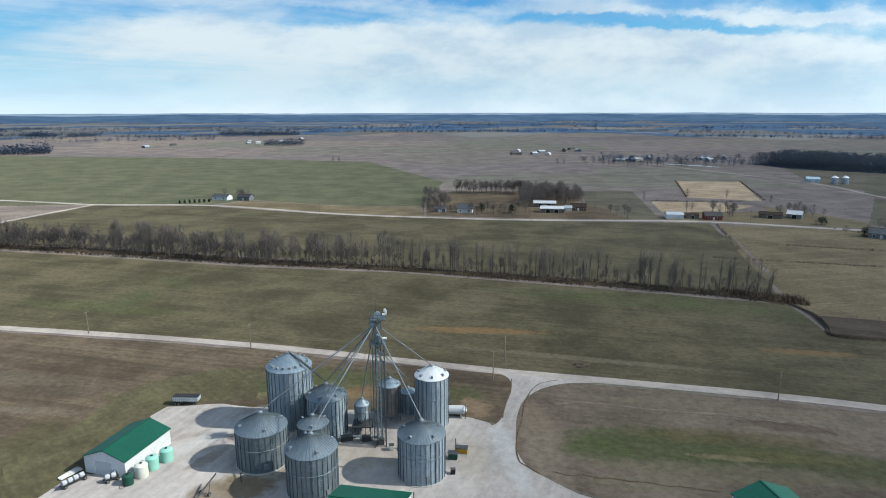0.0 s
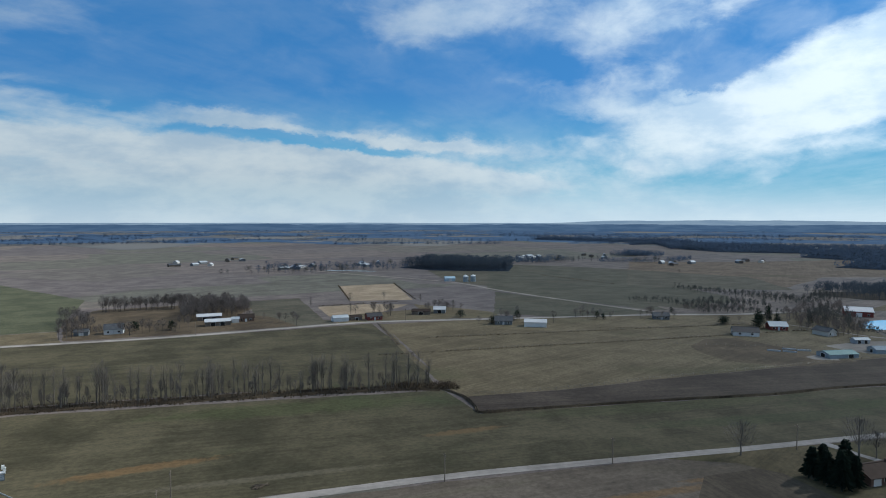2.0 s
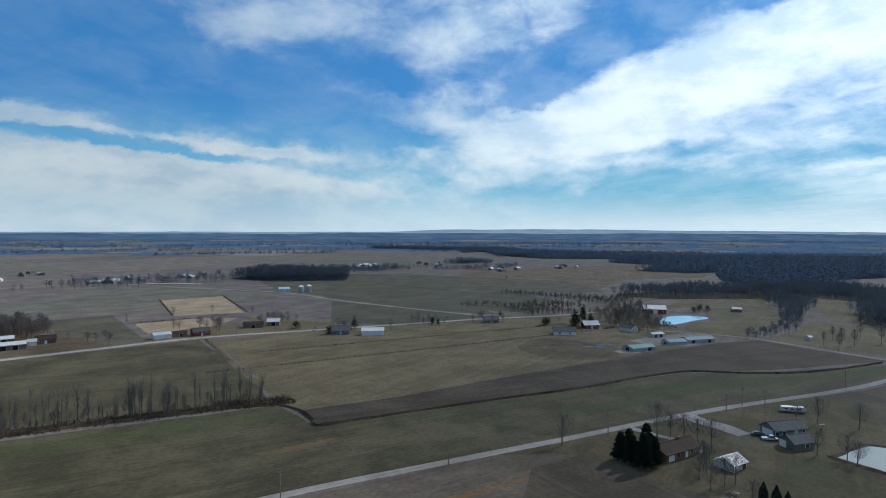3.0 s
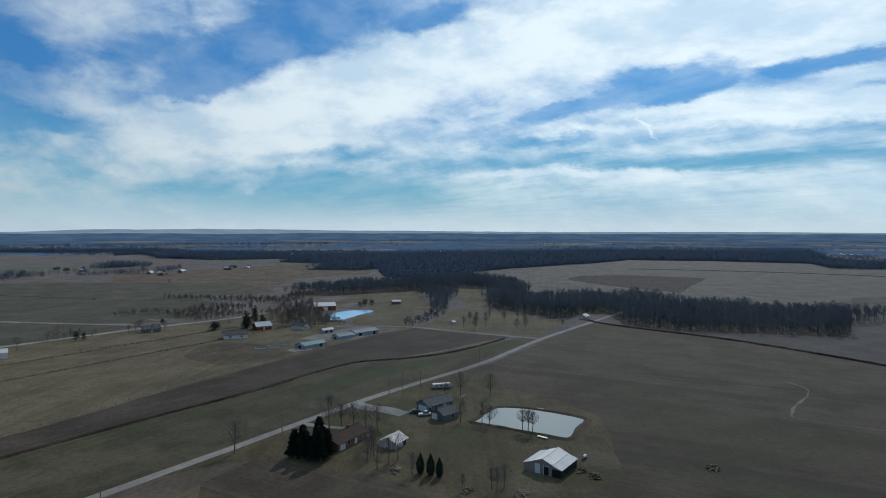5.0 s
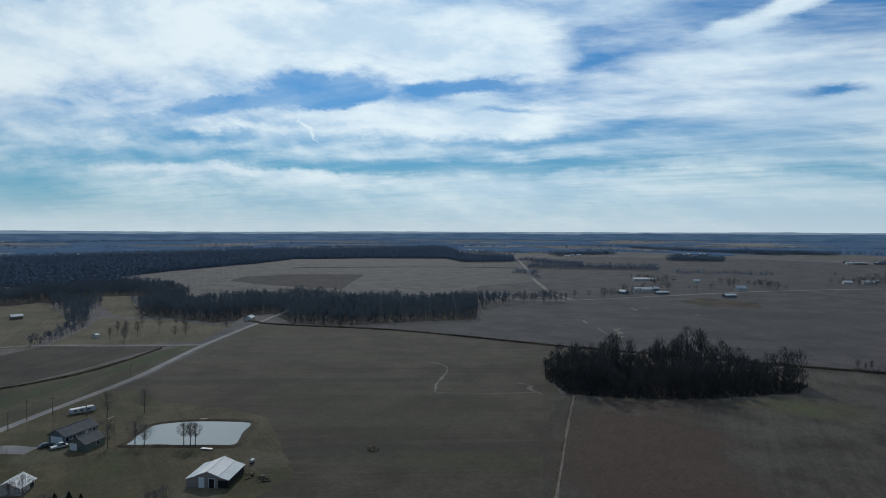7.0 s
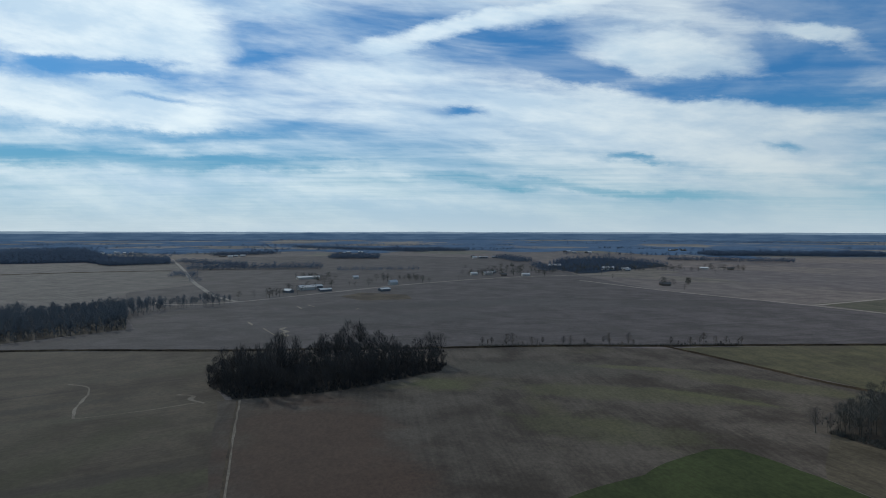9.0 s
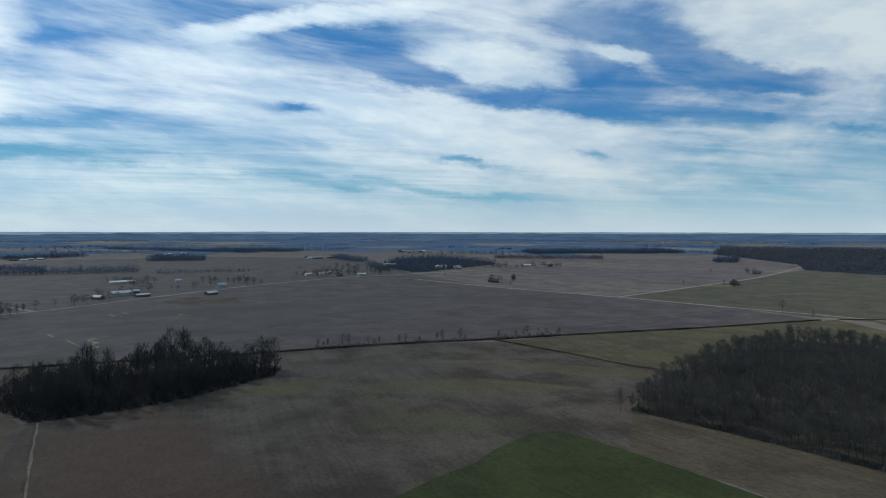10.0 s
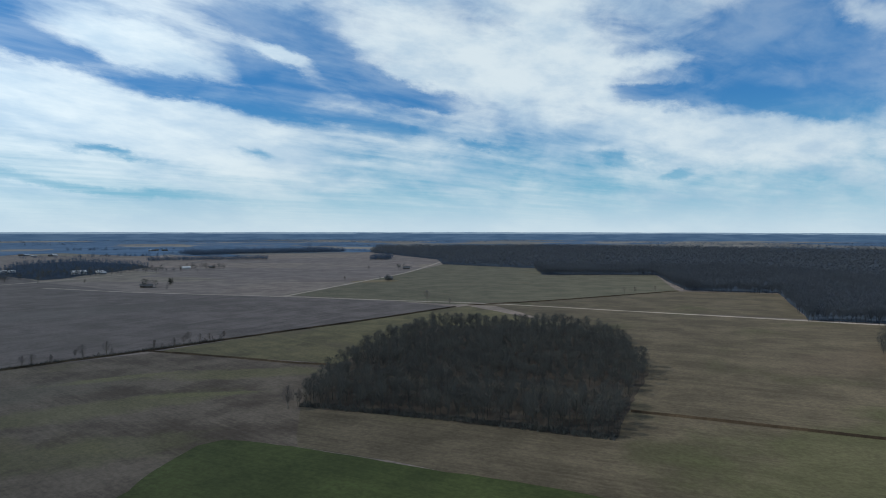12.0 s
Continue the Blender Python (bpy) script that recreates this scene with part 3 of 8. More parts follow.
MAT_PALE = ground_mat("washed_out_soil", (0.22, 0.195, 0.155), (0.29, 0.26, 0.21), (0.16, 0.14, 0.105), 0, 0.55, 0.05)

MAT_BARK = bark_mat("grey_bark", (0.085, 0.075, 0.064), (0.22, 0.195, 0.165))
MAT_TWIG = bark_mat("brown_twigs", (0.088, 0.078, 0.073), (0.205, 0.182, 0.168))
MAT_WOODS = bark_mat("dense_bare_woods", (0.044, 0.048, 0.048), (0.100, 0.104, 0.099), 0.12, 0.3, 0.10)
# Darker copy of the woods bark, coloured for trees standing against the sun.
MAT_ISLAND = bark_mat("backlit_dark_bark", (0.030, 0.033, 0.037), (0.058, 0.061, 0.064), 0.08, 0.2, 0.14)
# Blue in the next two barks stands in for haze over the woods.
MAT_FOREST = bark_mat("hazed_bare_forest", (0.058, 0.068, 0.084), (0.090, 0.102, 0.120), 0.03, 0.5, 0.02)
MAT_BLUEWOODS = bark_mat("hazed_dark_woods", (0.036, 0.051, 0.072), (0.062, 0.081, 0.108), 0.05, 0.5, 0.03)
MAT_GROVE = bark_mat("brown_bare_grove", (0.082, 0.072, 0.069), (0.178, 0.158, 0.149), 0.15, 0.3, 0.16)
# Distance haze is put into this bark as a stronger blue.
MAT_FARWOODS = bark_mat("hazed_distant_woods", (0.052, 0.077, 0.122), (0.070, 0.099, 0.150), 0.0, 0.5, 0.012, 0.0)
MAT_BRUSH = bark_mat("dry_brush", (0.05, 0.04, 0.03), (0.14, 0.105, 0.07))
MAT_NEEDLE = bark_mat("conifer_needles", (0.010, 0.018, 0.013), (0.026, 0.040, 0.026))
MAT_GALV = metal_sheet("galvanised_bin_wall", (0.19, 0.25, 0.30), (0.42, 0.49, 0.54), 0.42, 0.35)
MAT_TOWER = plain_mat("dull_tower_steel", (0.13, 0.155, 0.17), (0.075, 0.09, 0.10), 2.0, 0.55, 0.3)
MAT_GALVROOF = metal_sheet("galvanised_bin_roof", (0.17, 0.225, 0.27), (0.32, 0.385, 0.43), 0.45, 0.35, 0.0)
MAT_OLDWALL = metal_sheet("weathered_bin_wall", (0.085, 0.112, 0.128), (0.20, 0.24, 0.262), 0.5, 0.3)
MAT_OLDROOF = metal_sheet("weathered_bin_roof", (0.105, 0.142, 0.172), (0.205, 0.25, 0.285), 0.5, 0.3, 0.0)
MAT_BRIGHT = metal_sheet("bright_bin_roof", (0.72, 0.73, 0.72), (0.80, 0.80, 0.78), 0.35, 0.4, 0.0)
# Darker, browner sheet for the narrow bin behind the elevator.
MAT_BROWNBIN = metal_sheet("dark_brown_bin_wall", (0.16, 0.13, 0.11), (0.34, 0.33, 0.32))
MAT_STEEL = plain_mat("galvanised_steel", (0.30, 0.34, 0.37), (0.18, 0.21, 0.23), 2.0, 0.5, 0.4)
MAT_DARKSTEEL = plain_mat("dark_steel", (0.05, 0.055, 0.06), (0.09, 0.09, 0.09), 2.0, 0.6, 0.4)
MAT_WHITE = plain_mat("white_metal_siding", (0.70, 0.71, 0.72), (0.58, 0.59, 0.60), 0.7, 0.55)
MAT_WHITEROOF = plain_mat("white_metal_roof", (0.52, 0.53, 0.55), (0.40, 0.41, 0.43), 0.7, 0.75, 0.0, 0.15)
MAT_GREENROOF = plain_mat("green_metal_roof", (0.008, 0.075, 0.045), (0.014, 0.10, 0.062), 0.6, 0.45, 0.1)
MAT_SHINGLE = plain_mat("brown_shingles", (0.030, 0.022, 0.019), (0.046, 0.034, 0.029), 2.0, 0.95, 0.0, 0.1)
MAT_GREYSHINGLE = plain_mat("grey_shingles", (0.055, 0.060, 0.070), (0.095, 0.10, 0.108), 2.0, 0.95, 0.0, 0.1)
MAT_DARKROOF = plain_mat("dark_shingles", (0.03, 0.03, 0.034), (0.05, 0.05, 0.055), 2.0, 0.9)
MAT_BLUEROOF = plain_mat("blue_grey_metal_roof", (0.28, 0.40, 0.50), (0.36, 0.47, 0.55), 1.0, 0.5, 0.2)
MAT_BLUETIN = plain_mat("dull_blue_tin", (0.13, 0.17, 0.21), (0.19, 0.235, 0.275), 0.8, 0.85, 0.0, 0.15)
MAT_TEALROOF = plain_mat("dull_teal_tin", (0.11, 0.18, 0.19), (0.15, 0.235, 0.24), 0.8, 0.85, 0.0, 0.15)
MAT_BLUESIDING = plain_mat("faded_blue_siding", (0.30, 0.36, 0.41), (0.22, 0.27, 0.31), 1.0, 0.7)
MAT_TINROOF = plain_mat("weathered_tin_roof", (0.29, 0.325, 0.36), (0.41, 0.44, 0.47), 0.8, 0.8, 0.0, 0.2)
MAT_BRICK = plain_mat("brown_brick", (0.14, 0.085, 0.06), (0.20, 0.13, 0.10), 3.0, 0.9)
MAT_SIDING = plain_mat("pale_vinyl_siding", (0.55, 0.54, 0.50), (0.45, 0.44, 0.41), 1.5, 0.7)
# Tan barn siding, taken darker for a front that stands in shade.
MAT_TANSIDING = plain_mat("shaded_tan_siding", (0.30, 0.26, 0.24), (0.24, 0.21, 0.195), 1.5, 0.8)
MAT_GREYSIDING = plain_mat("grey_siding", (0.12, 0.135, 0.15), (0.17, 0.185, 0.20), 1.5, 0.7)
MAT_GREENSIDING = plain_mat("sage_green_siding", (0.10, 0.12, 0.10), (0.15, 0.17, 0.14), 1.5, 0.7)
MAT_REDWOOD = plain_mat("red_barn_siding", (0.15, 0.034, 0.03), (0.21, 0.055, 0.045), 1.5, 0.8)
MAT_OLDWOOD = plain_mat("weathered_boards", (0.12, 0.10, 0.085), (0.20, 0.17, 0.14), 2.0, 0.9, bump=0.4)
MAT_GLASS = plain_mat("dark_window_glass", (0.02, 0.025, 0.03), (0.03, 0.035, 0.04), 1.0, 0.08, 0.0, 0.6)
# Near-black panels stand in for the shade inside open bays and doorways.
MAT_SHADE = plain_mat("shaded_opening_panel", (0.012, 0.012, 0.012), (0.02, 0.02, 0.02), 1.0, 0.9)
MAT_DOOR = plain_mat("pale_grey_door", (0.56, 0.58, 0.60), (0.48, 0.50, 0.52), 1.0, 0.5)
MAT_TRIM = plain_mat("white_trim", (0.78, 0.78, 0.76), (0.68, 0.68, 0.66), 1.0, 0.6)
MAT_RUBBER = plain_mat("black_rubber", (0.02, 0.02, 0.02), (0.035, 0.035, 0.035), 2.0, 0.8)
MAT_TEAL = plain_mat("pale_green_poly", (0.26, 0.55, 0.45), (0.32, 0.60, 0.50), 1.0, 0.5)
MAT_CREAMPOLY = plain_mat("cream_poly", (0.70, 0.70, 0.60), (0.62, 0.62, 0.54), 1.0, 0.5)
MAT_DARKGREEN = plain_mat("dark_green_poly", (0.012, 0.06, 0.04), (0.02, 0.085, 0.055), 1.0, 0.5)
MAT_YELLOW = plain_mat("yellow_paint", (0.52, 0.30, 0.03), (0.42, 0.24, 0.03), 1.5, 0.5)
MAT_POLE = plain_mat("weathered_pole_wood", (0.16, 0.13, 0.10), (0.24, 0.20, 0.16), 2.0, 0.9)
MAT_CAR = plain_mat("pale_car_paint", (0.62, 0.64, 0.66), (0.56, 0.58, 0.60), 0.5, 0.25, 0.2, 0.5)
MAT_DARKCAR = plain_mat("dark_car_paint", (0.03, 0.035, 0.045), (0.045, 0.05, 0.06), 0.5, 0.25, 0.2, 0.5)
MAT_CONCRETE = plain_mat("concrete", (0.42, 0.41, 0.38), (0.33, 0.32, 0.30), 1.0, 0.9)
MAT_LEAF = plain_mat("dead_brush_pile", (0.07, 0.055, 0.04), (0.12, 0.095, 0.07), 2.0, 0.95)


def water_mat(name, colour, gloss=0.5):
    m, k, shader = material(name, 0.06, 0.0, gloss)
    shader.inputs["Base Color"].default_value = (*colour, 1)
    shader.inputs["IOR"].default_value = 1.33
    b = k.add("ShaderNodeBump")
    b.inputs["Strength"].default_value, b.inputs["Distance"].default_value = 0.12, 0.05
    k.put(k.noise(place(k), 0.8, 4.0, 0.6), b.inputs["Height"])
    k.put(b.outputs[0], shader.inputs["Normal"])
    return m


MAT_WATER = water_mat("milky_pond_water", (0.13, 0.15, 0.16))
# Blue base colour stands in for the sky mirrored in the far pond.
MAT_BLUEWATER = water_mat("sky_blue_pond_water", (0.10, 0.27, 0.44), 0.25)


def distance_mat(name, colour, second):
    """Hills in the blue distance; emission stands in for haze and the air's light."""
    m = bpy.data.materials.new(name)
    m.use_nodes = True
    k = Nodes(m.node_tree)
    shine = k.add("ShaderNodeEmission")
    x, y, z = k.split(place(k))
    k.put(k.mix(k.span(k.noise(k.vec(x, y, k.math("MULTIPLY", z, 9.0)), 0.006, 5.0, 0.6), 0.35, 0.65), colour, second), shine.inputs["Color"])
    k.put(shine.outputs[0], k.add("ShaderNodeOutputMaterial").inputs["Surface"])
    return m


MAT_NEARHILL = distance_mat("hazy_wooded_distance", (0.058, 0.105, 0.185), (0.088, 0.142, 0.228))


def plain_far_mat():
    """Blue haze in the colour: long blocks of dark woods between pale fields."""
    m, k, shader = material("hazed_distant_plain", 0.95, 0.0, 0.0)
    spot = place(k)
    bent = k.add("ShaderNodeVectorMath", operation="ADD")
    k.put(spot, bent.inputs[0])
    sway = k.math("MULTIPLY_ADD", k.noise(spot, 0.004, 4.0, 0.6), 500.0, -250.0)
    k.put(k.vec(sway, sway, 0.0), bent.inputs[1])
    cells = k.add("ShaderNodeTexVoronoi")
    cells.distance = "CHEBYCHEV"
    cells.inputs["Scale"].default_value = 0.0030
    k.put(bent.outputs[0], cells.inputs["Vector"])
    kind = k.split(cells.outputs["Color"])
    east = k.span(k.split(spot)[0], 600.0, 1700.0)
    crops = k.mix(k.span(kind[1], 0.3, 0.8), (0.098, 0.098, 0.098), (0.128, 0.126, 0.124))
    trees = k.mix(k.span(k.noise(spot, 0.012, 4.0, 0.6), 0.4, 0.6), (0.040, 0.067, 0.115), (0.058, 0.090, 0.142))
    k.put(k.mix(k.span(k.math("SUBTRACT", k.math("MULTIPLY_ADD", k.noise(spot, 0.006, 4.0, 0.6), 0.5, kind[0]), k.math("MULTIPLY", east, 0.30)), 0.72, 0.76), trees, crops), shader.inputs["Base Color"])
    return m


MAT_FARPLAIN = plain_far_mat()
MAT_FARHILL = distance_mat("hazy_blue_hills", (0.20, 0.28, 0.38), (0.25, 0.33, 0.42))


# ---- mesh helpers ----
class Shape:
    """Collects vertices and faces of one mesh."""

    def __init__(self):
        self.v, self.f = [], []

    def poly(self, pts):
        i = len(self.v)
        self.v += [tuple(p) for p in pts]
        self.f.append(tuple(range(i, i + len(pts))))
        return self

    def box(self, x0, x1, y0, y1, z0, z1):
        i = len(self.v)
        self.v += [(x, y, z) for z in (z0, z1) for x, y in ((x0, y0), (x1, y0), (x1, y1), (x0, y1))]
        self.f += [(i + 3, i + 2, i + 1, i), (i + 4, i + 5, i + 6, i + 7)]
        self.f += [(i + a, i + (a + 1) % 4, i + 4 + (a + 1) % 4, i + 4 + a) for a in range(4)]
        return self

    def tube(self, a, b, ra, rb=None, sides=8, caps=True):
        a, b = Vector(a), Vector(b)
        rb = ra if rb is None else rb
        w = (b - a).normalized()
        u = w.cross((0, 0, 1) if abs(w.z) < 0.95 else (1, 0, 0)).normalized()
        t = w.cross(u)
        i = len(self.v)
        tip = rb < 1e-5
        for c, r in ((a, ra),) if tip else ((a, ra), (b, rb)):
            self.v += [tuple(c + r * (math.cos(math.tau * k / sides) * u + math.sin(math.tau * k / sides) * t)) for k in range(sides)]
        if tip:
            self.v.append(tuple(b))
            self.f += [(i + k, i + (k + 1) % sides, i + sides) for k in range(sides)]
        else:
            self.f += [(i + k, i + (k + 1) % sides, i + sides + (k + 1) % sides, i + sides + k) for k in range(sides)]
            if caps:
                self.f += [tuple(range(i + sides - 1, i - 1, -1)), tuple(range(i + sides, i + 2 * sides))]
        return self

    def lathe(self, profile, sides=32):
        """A turned shape round the z axis from (radius, height) pairs."""
        i = len(self.v)
        for r, z in profile:
            self.v += [(r * math.cos(math.tau * k / sides), r * math.sin(math.tau * k / sides), z) for k in range(sides)]
        for j in range(len(profile) - 1):
            o = i + j * sides
            self.f += [(o + k, o + (k + 1) % sides, o + sides + (k + 1) % sides, o + sides + k) for k in range(sides)]
        self.f += [tuple(range(i + sides - 1, i - 1, -1)), tuple(range(i + (len(profile) - 1) * sides, i + len(profile) * sides))]
        return self

    def mesh(self, name, mat, smooth=False):
        me = bpy.data.meshes.new(name)
        me.from_pydata(self.v, [], self.f)
        me.materials.append(mat)
        if smooth:
            me.polygons.foreach_set("use_smooth", [True] * len(me.polygons))
        me.update()
        return me


def part(name, shape, mat, parent, label="", m=None, smooth=False):
    """One mesh object under a thing or a part; shape may be a mesh that is shared."""
    ob = new(name, shape if isinstance(shape, bpy.types.Mesh) else shape.mesh(name, mat, smooth))
    ob.parent = parent
    if m is not None:
        ob.matrix_basis = m
    return tagged(ob, label)


def thing(name, label, category, m, group=""):
    ob = new(name)
    ob.matrix_basis = m
    return tagged(ob, label, category, group)


def setting(name, shape, mat, label, smooth=False):
    return tagged(new(name, shape.mesh(name, mat, smooth)), label, kind="structure")


def wobble(points, step, amount, closed=True):
    """A line with points every step metres and slightly uneven edges."""
    out = []
    pairs = list(zip(points, points[1:] + points[:1])) if closed else list(zip(points, points[1:]))
    for (ax, ay), (bx, by) in pairs:
        count = max(1, int(math.hypot(bx - ax, by - ay) / step))
        for k in range(count):
            x, y = ax + (bx - ax) * k / count, ay + (by - ay) * k / count
            q = noise.noise_vector((x * 0.11, y * 0.11, 3.1))
            out.append((x + amount * q.x, y + amount * q.y))
    if not closed:
        out.append(points[-1])
    return out


def rounded(points, cuts=6):
    """A smooth line through the points (Catmull-Rom)."""
    p = [Vector((*q, 0)) for q in points]
    p = [2 * p[0] - p[1], *p, 2 * p[-1] - p[-2]]
    out = []
    for a, b, c, d in zip(p, p[1:], p[2:], p[3:]):
        for k in range(cuts):
            t = k / cuts
            q = 0.5 * (2 * b + (c - a) * t + (2 * a - 5 * b + 4 * c - d) * t * t + (3 * b - a - 3 * c + d) * t**3)
            out.append((q.x, q.y))
    out.append((p[-2].x, p[-2].y))
    return out


def field(name, corners, mat, z, label, step=14.0, amount=1.6):
    pts = wobble(corners, step, amount)
    return setting(name, Shape().poly([(x, y, z) for x, y in pts]), mat, label)


def ribbon(name, points, width, mat, z, label, uneven=0.0, crown=0.0, cuts=6):
    """A road, track or bank of a width along a line."""
    line = rounded(points, cuts)
    line = wobble(line, 6.0, 0.0, False)
    s = Shape()
    for k, (x, y) in enumerate(line):
        a, b = line[max(0, k - 1)], line[min(len(line) - 1, k + 1)]
        d = Vector((b[0] - a[0], b[1] - a[1])).normalized()
        wl = width * (0.5 + uneven * noise.noise((x * 0.13, y * 0.13, 1.0)))
        wr = width * (0.5 + uneven * noise.noise((x * 0.13, y * 0.13, 7.0)))
        s.v += [(x - d.y * wl, y + d.x * wl, z), (x, y, z + crown), (x + d.y * wr, y - d.x * wr, z)]
        if k:
            i = 3 * k
            s.f += [(i - 3, i - 2, i + 1, i), (i - 2, i - 1, i + 2, i + 1)]
    s.f = [tuple(reversed(f)) for f in s.f]
    return setting(name, s, mat, label)


def inside(x, y, corners):
    hit = False
    for (ax, ay), (bx, by) in zip(corners, corners[1:] + corners[:1]):
        if (ay > y) != (by > y) and x < (bx - ax) * (y - ay) / (by - ay) + ax:
            hit = not hit
    return hit


# ---- ground and fields ----
ground = Shape()
for ring, radius in enumerate((30, 400, 1200, 2500, 4980)):
    ground.v += [(radius * math.cos(math.tau * k / 96), radius * math.sin(math.tau * k / 96), 0) for k in range(96)]
    o = ring * 96
    ground.f += [(o - 96 + k, o + k, o + (k + 1) % 96, o - 96 + (k + 1) % 96) for k in range(96)] if ring else [tuple(range(96))]
setting("ground", ground, MAT_LAND, "flat brown winter farmland reaching to the horizon")

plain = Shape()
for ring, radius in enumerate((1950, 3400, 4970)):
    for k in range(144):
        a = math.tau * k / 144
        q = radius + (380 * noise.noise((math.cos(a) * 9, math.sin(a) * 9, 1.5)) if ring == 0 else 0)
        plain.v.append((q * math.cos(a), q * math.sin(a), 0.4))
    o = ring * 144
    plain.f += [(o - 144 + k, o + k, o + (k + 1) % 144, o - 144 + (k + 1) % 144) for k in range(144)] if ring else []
setting("backdrop_3", plain, MAT_FARPLAIN, "far wooded plain coloured with blue haze")

ROAD = [(-900, 312), (-400, 237), (-151, 199.2), (-61, 183), (15, 163), (85, 147), (136, 131.5), (180, 117.3), (232, 101.3), (271, 86.5), (330, 62.4), (409, 40), (532, -4), (680, -56)]
field("field_1", [(-900, 315), (-400, 240), (-151, 201), (-61, 185), (15, 165), (85, 149), (136, 133), (180, 119), (232, 103), (271, 88), (330, 64), (408, 42), (413, 50), (345, 95),
                  (305, 130), (280, 140), (246, 148), (204, 163.5), (158, 179), (127, 189), (131, 224), (51, 250), (-22, 272), (-90, 283), (-236, 319), (-900, 480)],
      MAT_OLIVE, 0.02, "olive winter wheat field beside the road")
field("field_2", [(-250, 339), (-161, 321), (-22, 286), (54, 264), (131, 228), (157, 316), (173, 396), (44, 408), (-13, 418), (-78, 433), (-183, 474), (-275, 478), (-294, 404), (-310, 355)],
      MAT_OLIVE, 0.024, "olive field between the tree line and the far road")
field("field_3", [(133, 220), (160, 316), (178, 390), (235, 377), (306, 350), (373, 324), (426, 296), (520, 270), (430, 190), (400, 155), (356, 163), (299, 175), (233, 189), (173, 199.5), (133, 211)],
      MAT_TAN, 0.022, "tan dormant pasture crossed by fence lines")
field("field_4", [(133, 211), (173, 199.2), (233, 188.8), (299, 174.6), (356, 162.5), (400, 150), (431, 133), (418, 98), (411, 60), (390, 75), (345, 99), (305, 132), (280, 142), (246, 150), (204, 165), (158, 181), (128, 191)],
      MAT_PLOWED, 0.026, "dark bare tilled field")
field("field_5", [(-420, 470), (-275, 485), (-183, 482), (-160, 508), (-80, 476), (-16, 470), (0, 640), (-105, 895), (-380, 980), (-900, 1050), (-900, 560)],
      MAT_GREEN, 0.02, "broad green winter wheat field")
field("field_6", [(-160, 505), (-80, 474), (-16, 468), (-13, 425), (-78, 440), (-175, 480)], MAT_TAN, 0.028, "strip of tan grass beside the far road")
field("field_7", [(242, 641), (306, 635), (258, 496), (206, 518)], MAT_CREAM, 0.024, "pale straw-coloured plot", 10, 1)
field("field_8", [(168, 495), (209, 491), (240, 470), (197, 438), (158, 441)], MAT_CREAM, 0.028, "pale straw-coloured plot by the farmstead", 10, 1)
field("field_9", [(110, 462), (124, 560), (172, 560), (150, 430), (160, 410), (112, 412)], MAT_GREYGREEN, 0.03, "narrow green plot", 10, 1)
field("field_10", [(378, 640), (384, 520), (395, 400), (430, 330), (520, 360), (531, 440), (524, 640), (560, 780), (430, 780)], MAT_GREYGREEN, 0.024, "green-grey field behind the gravel lane")
field("field_11", [(825, 766), (929, 709), (1023, 660), (1213, 607), (1079, 496), (1016, 396), (927, 370), (876, 403), (820, 435), (728, 406), (625, 378), (556, 425), (528, 492)], MAT_RUSSET, 0.03, "russet stubble field at the edge of the woods", 14, 4)
field("field_24", [(695, 646), (734, 482), (638, 366), (556, 425), (528, 492)], MAT_GREYGREEN, 0.05, "olive field along the creek hedge", 12, 6)
field("field_12", [(429, 133), (493, 129), (556, 132), (546, 112), (531, 79), (492, 41), (504, 25), (419, 44), (425, 87)], MAT_TAN, 0.034, "tan rough pasture with scattered bare trees", 8, 2)
field("field_13", [(564, 226), (600, 204), (618, 184), (586, 171), (541, 151), (497, 147), (425, 141), (426, 170), (425, 183), (474, 199), (491, 189), (533, 210)], MAT_TAN, 0.036, "tan grass bank behind the pond", 8, 2)
field("field_27", [(623, 268), (649, 246), (684, 213), (618, 184), (600, 204), (578, 231), (539, 254)], MAT_TAN, 0.04, "tan meadow below the creek woods", 8, 2)
field("field_28", [(736, 186), (734, 147), (560, 103), (553, 119), (624, 147)], MAT_TAN, 0.07, "tan clearing in the woods", 8, 3)
field("field_14", [(275, 82), (330, 58), (409, 36), (494, 8), (433, -84), (349, -168), (322, -199), (300, -150), (274, -129), (243, -122), (150, -73), (60, -20), (60, 60), (150, 110), (268, 86)],
      MAT_STUBBLE, 0.022, "brown corn stubble field with wheel tracks")
field("field_15", [(246, -119), (152, -70), (62, -17), (20, -60), (30, -150), (45, -215), (51, -250), (47, -328), (110, -349), (156, -366), (212, -326), (263, -267), (222, -231), (222, -190)],
      MAT_RED, 0.024, "reddish brown tilled field")
field("field_16", [(85, -160), (82, -170), (81, -184), (79, -195), (76, -206), (69, -211), (60, -210), (43, -204), (24, -196), (6, -187), (-13, -179), (-32, -171), (-50, -162), (-90, -120), (-60, -60), (40, -60), (95, -120)], MAT_LUSH, 0.03, "lush green field corner", 6, 1.0)
field("field_17", [(68, -210), (60, -250), (51, -254), (-10, -231), (-65, -208), (-110, -306), (-132, -403), (-107, -468), (-60, -602), (-176, -545), (-305, -480), (-380, -446), (-420, -100), (-90, -142), (-38, -166), (9, -190), (48, -207)],
      MAT_TANSOUTH, 0.018, "tan stubble field with faint rows")
field("field_18", [(158, -368), (110, -426), (40, -498), (-40, -585), (-107, -466), (23, -406), (47, -330)], MAT_PASTURE, 0.028, "yellow-green pasture along the ditch")
